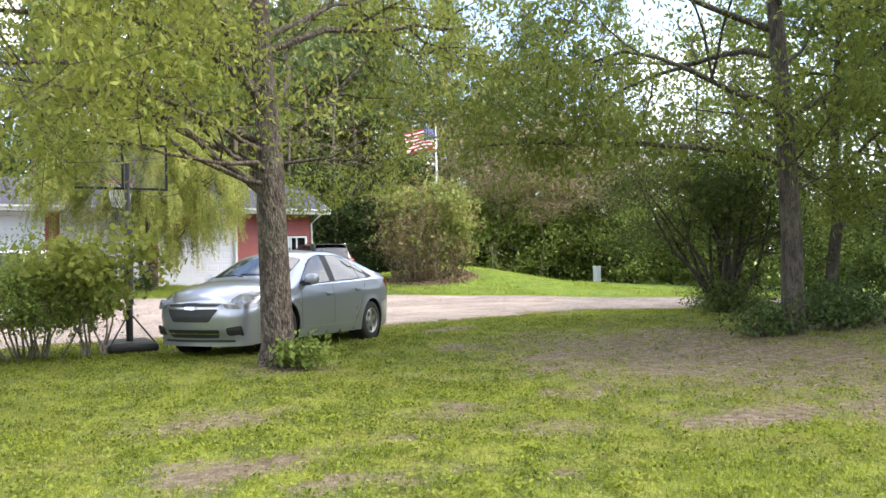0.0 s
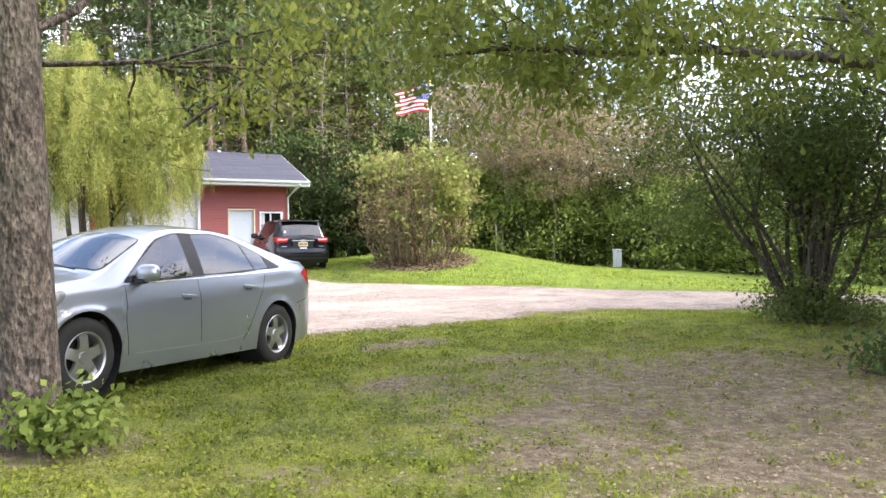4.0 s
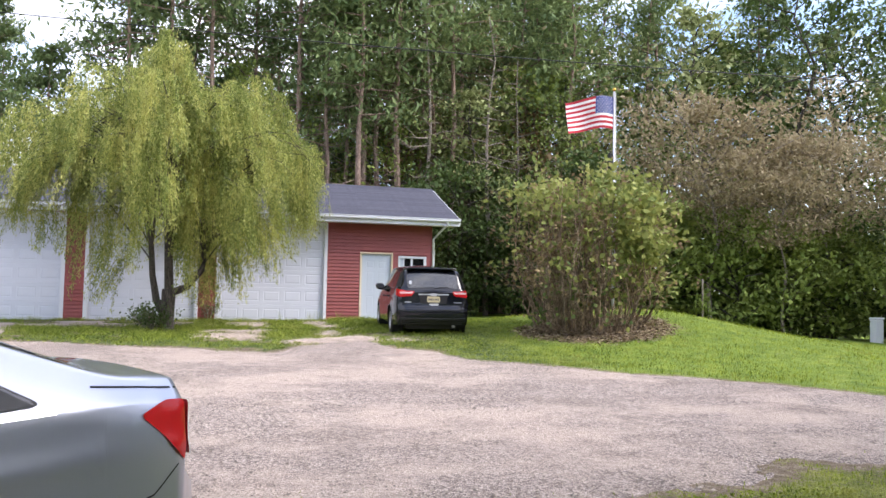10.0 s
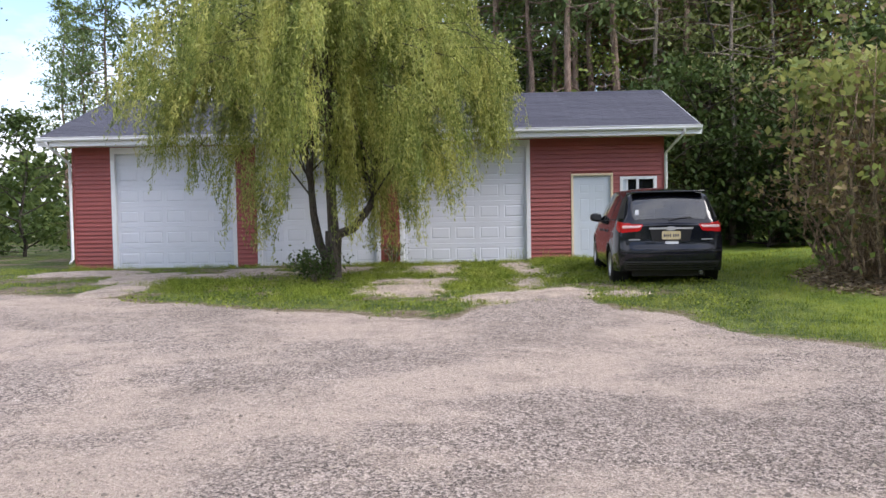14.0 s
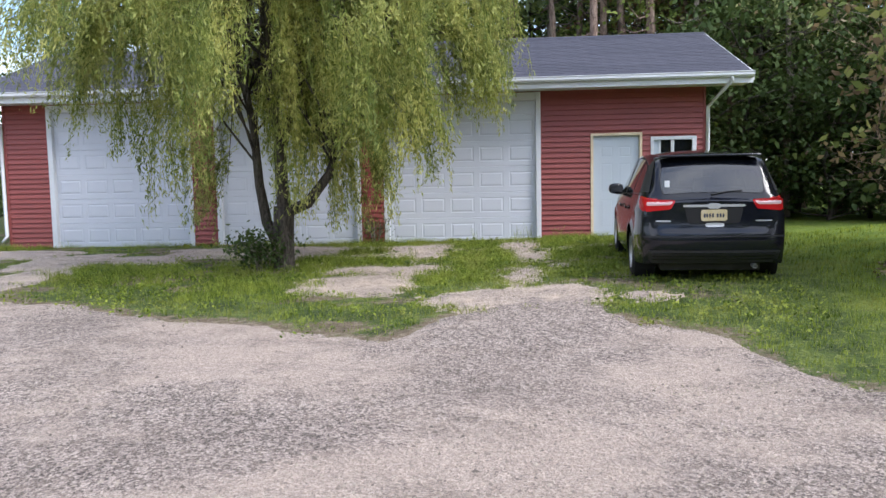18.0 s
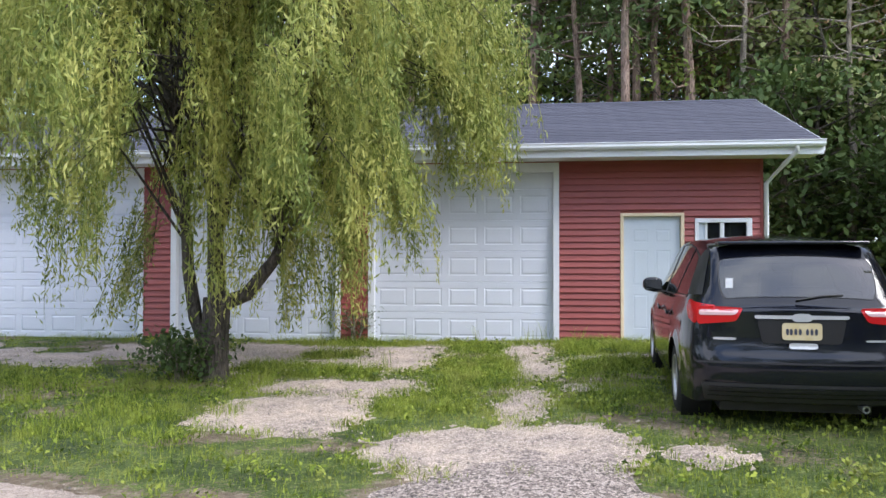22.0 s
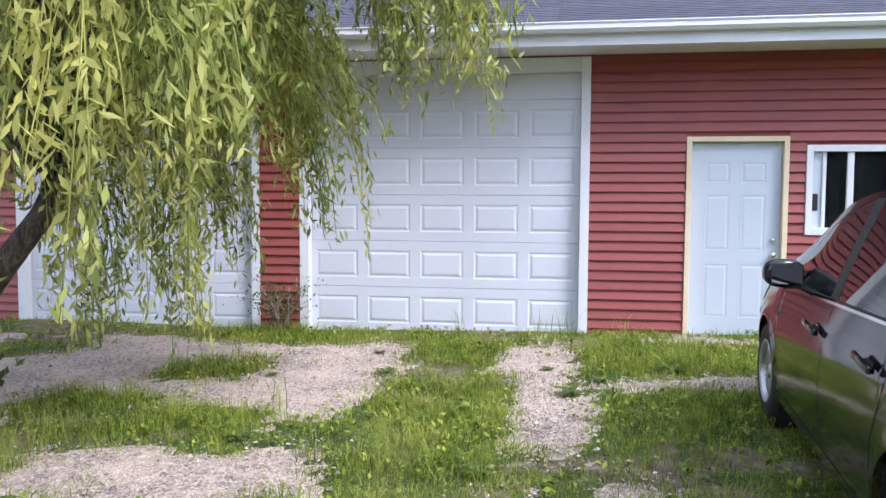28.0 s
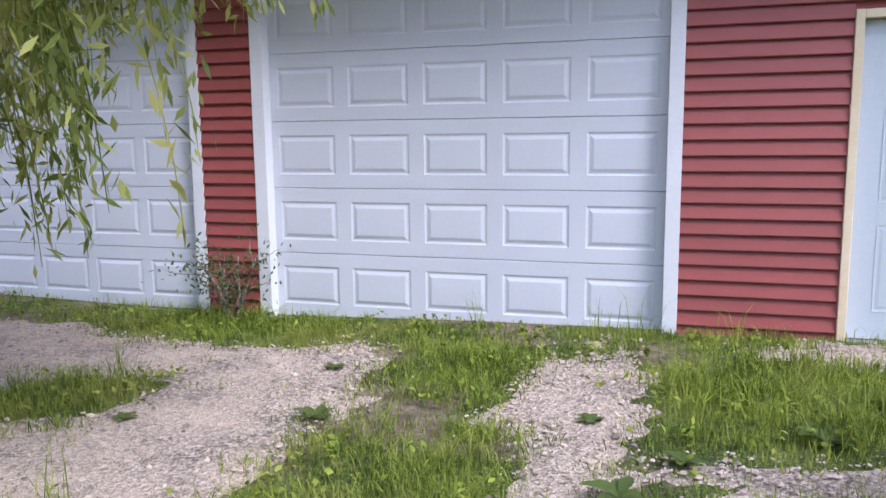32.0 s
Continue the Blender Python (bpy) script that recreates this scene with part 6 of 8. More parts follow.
class Shell:
    """The outer skin of a car: x forward from the rear axle, y to its left, z up from the ground."""

    def __init__(self, s):
        self.s = s

    def curve(self, key, x, reach):
        """The table's value, eased over a short stretch."""
        return sum(float(table(x + reach * k, self.s[key])) for k in (-1, -0.66, -0.33, 0, 0.33, 0.66, 1)) / 7

    def top(self, x):
        ends = min(x - self.s["x0"], self.s["x1"] - x)
        return self.curve("top", x, max(0.004, min(0.12, ends)))

    def width(self, x):
        ends = min(x - self.s["x0"], self.s["x1"] - x)
        return self.curve("plan", x, max(0.004, min(0.10, ends)))

    def edge_y(self, x):
        return self.curve("edge_y", x, 0.15) * min(1.0, self.width(x) / self.s["half"] + 0.02)

    def edge_z(self, x):
        return self.top(x) - self.curve("crown", x, 0.15)

    def belt(self, x):
        return min(self.curve("belt", x, 0.12), self.edge_z(x) - 0.012)

    def bottom(self, x):
        z = float(table(x, self.s["sill"]))
        for xc in (0.0, self.s["wb"]):
            d = abs(x - xc)
            if d < self.s["arch"]:
                z = max(z, self.s["hub"] + math.sqrt(self.s["arch"] ** 2 - d * d))
        return z

    def side_y(self, x, z):
        w, zb = self.width(x), self.belt(x)
        if z <= zb:
            zw = self.s["waist"]
            k = (z - zw) / (zw - 0.15) if z < zw else (z - zw) / max(0.05, zb - zw)
            crease = 0.012 * math.exp(-((z - (zb - 0.17)) / 0.04) ** 2)
            y = w * (1 - (0.055 if z < zw else 0.06) * k * k) + crease * min(1, w / self.s["half"])
            for xc in (0.0, self.s["wb"]):
                r = math.hypot(x - xc, z - self.s["hub"])
                y += 0.014 * math.exp(-((r - self.s["arch"] - 0.012) / 0.03) ** 2)
            return y
        yb = w * 0.94
        ze, ye = self.edge_z(x), self.edge_y(x)
        t = min(1.0, (z - zb) / max(0.01, ze - zb))
        return yb + (ye - yb) * (t ** 1.15)

    def side(self, sign, off):
        def f(x, z):
            y0 = self.side_y(x, z)
            lift = 0.35 if z > self.belt(x) else 0.0
            return (x, sign * (y0 + off), z + off * lift)
        return f

    def topskin(self, off):
        def f(x, yf):
            zt, ze = self.top(x), self.edge_z(x)
            g = (self.top(x + 0.02) - self.top(x - 0.02)) / 0.04
            n = Vector((-g, 0, 1)).normalized()
            return Vector((x, yf * self.edge_y(x), ze + (zt - ze) * (1 - yf * yf))) + n * off
        return f

    def end_x(self, front, y, z):
        s = self.s
        x0 = s["x1"] if front else s["x0"]
        ye = max(0.2, self.side_y(x0, max(z, self.bottom(x0))))
        bow = s["bow_f"] if front else s["bow_r"]
        b = bow * (1 - min(1.0, abs(y) / ye) ** 2.2) + float(table(z, s["nose"] if front else s["tail"]))
        return x0 + (b if front else -b)

    def end(self, front, off):
        def f(y, z):
            return (self.end_x(front, y, z) + (off if front else -off), y, z)
        return f

    def stations(self):
        s = self.s
        xs = set(np.round(np.linspace(s["x0"], s["x1"], 84), 4))
        for xc in (0.0, s["wb"]):
            for a in np.linspace(0, math.pi, 25):
                xs.add(round(float(xc + s["arch"] * math.cos(a)), 4))
        for key in ("top", "plan"):
            for p in s[key]:
                xs.add(round(float(p[0]), 4))
        return sorted(x for x in xs if s["x0"] <= x <= s["x1"])

    def body(self, holes_side, holes_top):
        bm = bmesh.new()
        lower, upper, roof = 11, 9, 8
        cols = []
        for x in self.stations():
            zb0, zb1, ze, zt = self.bottom(x), self.belt(x), self.edge_z(x), self.top(x)
            half = []
            for k in range(lower):
                z = zb0 + (zb1 - zb0) * k / lower
                half.append((self.side_y(x, z), z, None))
            for k in range(upper):
                z = zb1 + (ze - zb1) * k / upper
                half.append((self.side_y(x, z + 1e-4), z, None))
            for k in range(roof + 1):
                yf = 1 - k / roof
                half.append((yf * self.edge_y(x), ze + (zt - ze) * (1 - yf * yf), yf))
            cols.append((x, half))
        n = len(cols[0][1])
        rows = {}
        for side in (1, -1):
            grid = []
            for x, half in cols:
                line = []
                for j, (y, z, yf) in enumerate(half):
                    if j == n - 1 and side == -1:
                        line.append(rows[x])
                        continue
                    v = bm.verts.new((x, side * y, z))
                    if j == n - 1:
                        rows[x] = v
                    line.append(v)
                grid.append(line)
            for i in range(len(cols) - 1):
                for j in range(n - 1):
                    x0, x1 = cols[i][0], cols[i + 1][0]
                    pts = [(cols[i][1][j], x0), (cols[i][1][j + 1], x0), (cols[i + 1][1][j + 1], x1), (cols[i + 1][1][j], x1)]
                    if j < lower + upper and any(all(inside(h, xx, p[1]) for p, xx in pts) for h in holes_side):
                        continue
                    if j >= lower + upper and any(all(inside(h, xx, side * p[2]) for p, xx in pts) for h in holes_top):
                        continue
                    q = (grid[i][j], grid[i + 1][j], grid[i + 1][j + 1], grid[i][j + 1])
                    bm.faces.new(q if side == -1 else tuple(reversed(q)))
            if side == 1:
                left_ends = (grid[0], grid[-1])
            else:
                right_ends = (grid[0], grid[-1])
        for front in (False, True):
            a, b = left_ends[front], right_ends[front]
            across, m = [], 14
            for j in range(n):
                if j == n - 1:
                    across.append([a[j]] * (m + 1))
                    continue
                line = [a[j]]
                ye, z = a[j].co.y, a[j].co.z
                for k in range(1, m):
                    y = ye * (1 - 2 * k / m)
                    if j <= lower + upper:
                        x = self.end_x(front, y, z)
                    else:
                        f = (j - lower - upper) / roof
                        x = a[j].co.x + (self.end_x(front, y, z) - a[j].co.x) * (1 - f)
                    line.append(bm.verts.new((x, y, z + 0.25 * (self.top(a[j].co.x) - z) * (1 - (y / max(0.05, ye)) ** 2) * (1 if j > lower else 0))))
                line.append(b[j])
                across.append(line)
            for j in range(n - 1):
                for k in range(m):
                    q = [across[j][k], across[j][k + 1], across[j + 1][k + 1], across[j + 1][k]]
                    u = list(dict.fromkeys(q))
                    if len(u) >= 3:
                        bm.faces.new(u if front else u[::-1])
        bmesh.ops.recalc_face_normals(bm, faces=bm.faces)
        return bm


def wheel(car, x, y, s, spokes):
    """A wheel whose outer face looks along the sign of y."""
    sgn = 1 if y > 0 else -1
    r, w = s["tyre"], 0.205
    tyre = part("wheel", lathe([(r * 0.64, -w / 2), (r * 0.80, -w / 2 - 0.008), (r * 0.93, -w / 2 + 0.004), (r * 0.985, -w / 2 + 0.025), (r, -w / 2 + 0.05), (r * 0.992, -0.02), (r, 0.0),
                               (r * 0.992, 0.02), (r, w / 2 - 0.05), (r * 0.985, w / 2 - 0.025), (r * 0.93, w / 2 - 0.004), (r * 0.80, w / 2 + 0.008), (r * 0.64, w / 2)], 40), M_TYRE, car, "", True)
    tyre.matrix_local = pose(x, y, r, 0, 0, 0 if sgn > 0 else 180)
    R = r * 0.655
    rim = lathe([(R, w / 2 - 0.004), (R - 0.008, w / 2 + 0.006), (R - 0.022, w / 2 - 0.004), (R - 0.03, w / 2 - 0.05), (R - 0.03, -w / 2)], 40)
    h = w / 2 - 0.03
    for k in range(spokes):
        a = 2 * math.pi * k / spokes + 0.3
        ux, uz = math.cos(a), math.sin(a)
        w0, w1 = (0.055, 0.030) if spokes < 8 else (0.014, 0.012)
        pr = []
        for rr, ww, hh in ((0.035, w0, 0.004), (R * 0.55, (w0 + w1) / 2, 0.012), (R - 0.018, w1 * (1.5 if spokes < 8 else 1.0), -0.002)):
            for sd in (-1, 1):
                pr.append((ux * rr - uz * ww * sd, h + hh, uz * rr + ux * ww * sd))
        fr = [rim.verts.new(p) for p in pr]
        bk = [rim.verts.new((p[0], p[1] - 0.03, p[2])) for p in pr]
        for i in (0, 2):
            rim.faces.new((fr[i], fr[i + 1], fr[i + 3], fr[i + 2]))
            rim.faces.new((bk[i], fr[i], fr[i + 2], bk[i + 2]))
            rim.faces.new((fr[i + 1], bk[i + 1], bk[i + 3], fr[i + 3]))
    hub = [(0.0, h + 0.02), (0.045, h + 0.018), (0.052, h + 0.008), (0.052, h - 0.03)]
    prev = None
    for rr, yy in hub:
        ring = [rim.verts.new((rr * math.cos(2 * math.pi * k / 16), yy, rr * math.sin(2 * math.pi * k / 16))) for k in range(16)]
        if prev:
            for k in range(16):
                rim.faces.new((prev[k], prev[(k + 1) % 16], ring[(k + 1) % 16], ring[k]))
        prev = ring
    part("rim", rim, M_ALLOY, tyre, "silver alloy rim", False)
    part("brake_disc", lathe([(0.0, 0.0), (R - 0.032, 0.0), (R - 0.032, -0.02), (0.0, -0.02)], 32), M_PLASTIC, tyre, "dark brake and hub")
    return tyre


def seat(car, x, y, z):
    o = rounded([(-0.10, 0.0), (0.42, 0.0), (0.42, 0.16), (0.06, 0.18), (-0.06, 0.72), (-0.22, 0.70)], 0.06)
    st = part("seat", prism(o, lambda u, v, d: (x + u, y - 0.25 + d, z + v), 0.5), M_CLOTH, car)
    part("headrest", boxm(x - 0.23, x - 0.12, y - 0.14, y + 0.14, z + 0.72, z + 0.93, 0.04), M_CLOTH, st)


def make_car(s, at, name, label, body_mat):
    sh = Shell(s)
    c = thing(name, at, label, "car")
    shrink = lambda o, f: [(sum(p[0] for p in o) / len(o) + (p[0] - sum(q[0] for q in o) / len(o)) * f, sum(p[1] for p in o) / len(o) + (p[1] - sum(q[1] for q in o) / len(o)) * f) for p in o]
    side_holes = [rounded(o, 0.05) for o in s["windows"]]
    top_holes = [rounded(o, 0.08) for o in s["screens"]]
    part("body", sh.body(side_holes, top_holes), body_mat, c, "", True)
    # floor pan, wheel wells and cabin floor
    part("underbody", boxm(s["x0"] + 0.15, s["x1"] - 0.2, -s["half"] + 0.32, s["half"] - 0.32, 0.17, 0.52), M_PLASTIC, c, "dark underbody")
    part("cabin_floor", boxm(s["cabin"][0], s["cabin"][1], -s["half"] + 0.12, s["half"] - 0.12, 0.45, 0.62), M_CLOTH, c, "dark cabin floor and trim")
    part("dashboard", boxm(s["cabin"][1] - 0.35, s["cabin"][1], -s["half"] + 0.2, s["half"] - 0.2, 0.62, s["dash"], 0.05), M_PLASTIC, c, "dark dashboard")
    for x, y in ((s["cabin"][1] - 1.15, 0.37), (s["cabin"][1] - 1.15, -0.37), (s["cabin"][1] - 2.02, 0.37), (s["cabin"][1] - 2.02, -0.37)):
        seat(c, x, y, (0.42 if x > s["cabin"][1] - 1.5 else 0.32) + s["dash"] - 0.95)
    for sgn in (1, -1):
        skin = sh.side(sgn, 0.003)
        glass_skin = sh.side(sgn, 0.0055)
        for o in side_holes:
            rim_o = shrink(o, 1.0)
            # black surround, as a ring
            bm = bmesh.new()
            outer = dense([(a, b) for a, b in o], 0.05)
            ca, cb = sum(p[0] for p in outer) / len(outer), sum(p[1] for p in outer) / len(outer)
            ro, ri = [], []
            for a, b in outer:
                l = math.hypot(a - ca, b - cb)
                ro.append(bm.verts.new(skin(a + (a - ca) / l * 0.018, b + (b - cb) / l * 0.018)))
                ri.append(bm.verts.new(skin(a - (a - ca) / l * 0.045, b - (b - cb) / l * 0.045)))
            for i in range(len(outer)):
                j = (i + 1) % len(outer)
                bm.faces.new((ro[i], ro[j], ri[j], ri[i]))
            w = part("side_window", bm, M_PLASTIC, c, "black window surround")
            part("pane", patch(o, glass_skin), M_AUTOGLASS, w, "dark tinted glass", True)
        for line in s["gaps"]:
            part("door_gap", ribbon(line, 0.007, sh.side(sgn, 0.0015)), M_GAP, c, "dark door joint")
        for o in s["pillars"]:
            part("pillar_cover", patch(o, sh.side(sgn, 0.006), 3), M_PLASTIC, c, "black pillar cover")
        for line, wd, mat, nm, lb in s["strips"]:
            part(nm, ribbon(line, wd, sh.side(sgn, 0.007)), mat, c, lb)
        for hx, hz in s["handles"]:
            y = sh.side_y(hx, hz)
            # flat dark patch on the skin paints the shade of the handle's recess
            part("handle_cup", patch(rounded([(hx - 0.06, hz - 0.038), (hx + 0.06, hz - 0.038), (hx + 0.07, hz + 0.008), (hx - 0.07, hz + 0.008)], 0.025), sh.side(sgn, 0.002), 3), M_GAP if body_mat is not M_SILVER else M_CUP_SHADE, c, "dark patch painted as the shade of a handle recess")
            hd = part("door_handle", boxm(-0.115, 0.105, -0.012, 0.012, -0.016, 0.016, 0.008), body_mat, c, "body-coloured door handle", True)
            hd.matrix_local = pose(hx, sgn * (y + 0.032), hz, 0, -5, 0)
        # mirror
        mx, mz = s["mirror"]
        my = sh.side_y(mx, mz)
        bm = bmesh.new()
        bmesh.ops.create_uvsphere(bm, u_segments=20, v_segments=12, radius=1)
        for v in bm.verts:
            v.co = Vector((math.copysign(abs(v.co.x) ** 0.8, v.co.x) * (0.085 if v.co.x > 0 else 0.045), math.copysign(abs(v.co.y) ** 0.75, v.co.y) * 0.115, math.copysign(abs(v.co.z) ** 0.8, v.co.z) * 0.082))
        mir = part("side_mirror", bm, body_mat, c, "", True)
        mir.matrix_local = pose(mx - 0.02, sgn * (my + 0.095), mz + 0.08, 0, 0, sgn * 12)
        part("mirror_arm", boxm(mx - 0.03, mx + 0.06, min(sgn * (my - 0.02), sgn * (my + 0.1)), max(sgn * (my - 0.02), sgn * (my + 0.1)), mz - 0.01, mz + 0.035, 0.01), M_PLASTIC, c)
        part("mirror_glass", boxm(-0.052, -0.047, -0.09, 0.09, -0.058, 0.058, 0.001), M_MIRROR, mir, "mirror glass")
        for o in s["tail_side"]:
            part("tail_light", patch(rounded(o, 0.03), sh.side(sgn, 0.006), 4), M_REDLAMP, c, "red tail light", True)
        for o in s["head_side"]:
            part("headlight", patch(rounded(o, 0.04), sh.side(sgn, 0.006), 4), M_CLEARLAMP, c, "clear headlight", True)
        for o in s["tail_rear"]:
            part("tail_light", patch(rounded([(sgn * a, b) for a, b in o], 0.03), sh.end(False, 0.007), 4), M_REDLAMP, c, "red tail light", True)
        for o in s["tail_clear"]:
            part("reversing_light", patch(rounded([(sgn * a, b) for a, b in o], 0.02), sh.end(False, 0.010), 3), M_PINKLAMP, c, "clear reversing light", True)
        for o in s["head_front"]:
            part("headlight", patch(rounded([(sgn * a, b) for a, b in o], 0.03), sh.end(True, 0.007), 4), M_CLEARLAMP, c, "clear headlight", True)
        part("wheel_well", lathe([(0.0, 0.0), (s["arch"] + 0.02, 0.0), (s["arch"] + 0.02, 0.26)], 28), M_GAP, c, "dark wheel well").matrix_local = pose(0, sgn * (s["half"] - 0.30), s["hub"], 0, 0, 0 if sgn > 0 else 180)
        part("wheel_well", lathe([(0.0, 0.0), (s["arch"] + 0.02, 0.0), (s["arch"] + 0.02, 0.26)], 28), M_GAP, c, "dark wheel well").matrix_local = pose(s["wb"], sgn * (s["half"] - 0.30), s["hub"], 0, 0, 0 if sgn > 0 else 180)
        for x in (0.0, s["wb"]):
            wheel(c, x, sgn * (s["half"] - 0.125), s, s["spokes"])
    for o, nm in zip(top_holes, ("windshield", "rear_window")):
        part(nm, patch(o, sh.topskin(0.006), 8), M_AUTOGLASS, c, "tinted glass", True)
        bm = bmesh.new()
        outer = dense(o, 0.05)
        ca, cb = sum(p[0] for p in outer) / len(outer), sum(p[1] for p in outer) / len(outer)
        sk = sh.topskin(0.004)
        ro = [bm.verts.new(sk(ca + (a - ca) * 1.02, cb + (b - cb) * 1.02)) for a, b in outer]
        ri = [bm.verts.new(sk(ca + (a - ca) * 0.93, cb + (b - cb) * 0.93)) for a, b in outer]
        for i in range(len(outer)):
            j = (i + 1) % len(outer)
            bm.faces.new((ro[i], ro[j], ri[j], ri[i]))
        part("glass_border", bm, M_PLASTIC, c, "black glass border")
    for o, front, off, mat, nm, lb in s["ends"]:
        part(nm, patch(rounded(o, 0.03), sh.end(front, off), 5), mat, c, lb, True)
    c.scale = (1, 1, s.get("tall", 1.0))
    return c, sh


# grey that stands for the shade in the silver car's handle recesses
M_CUP_SHADE = worn("recess_shade", (0.16, 0.17, 0.19), (0.20, 0.21, 0.23), 6, (0.4, 0.5), 0.4)
M_SILVER = paint("silver_paint", (0.40, 0.425, 0.50), 0.75, 0.28, 0.9, dusty=0.03)
M_BLACKPAINT = paint("black_paint", (0.005, 0.006, 0.011), 0.0, 0.10, 0.5, dusty=0.0)
M_BLACKPAINT.node_tree.nodes["Principled BSDF"].inputs["Specular IOR Level"].default_value = 0.25
M_WHITEPAINT = paint("white_car_paint", (0.75, 0.76, 0.77), 0.0, 0.3)

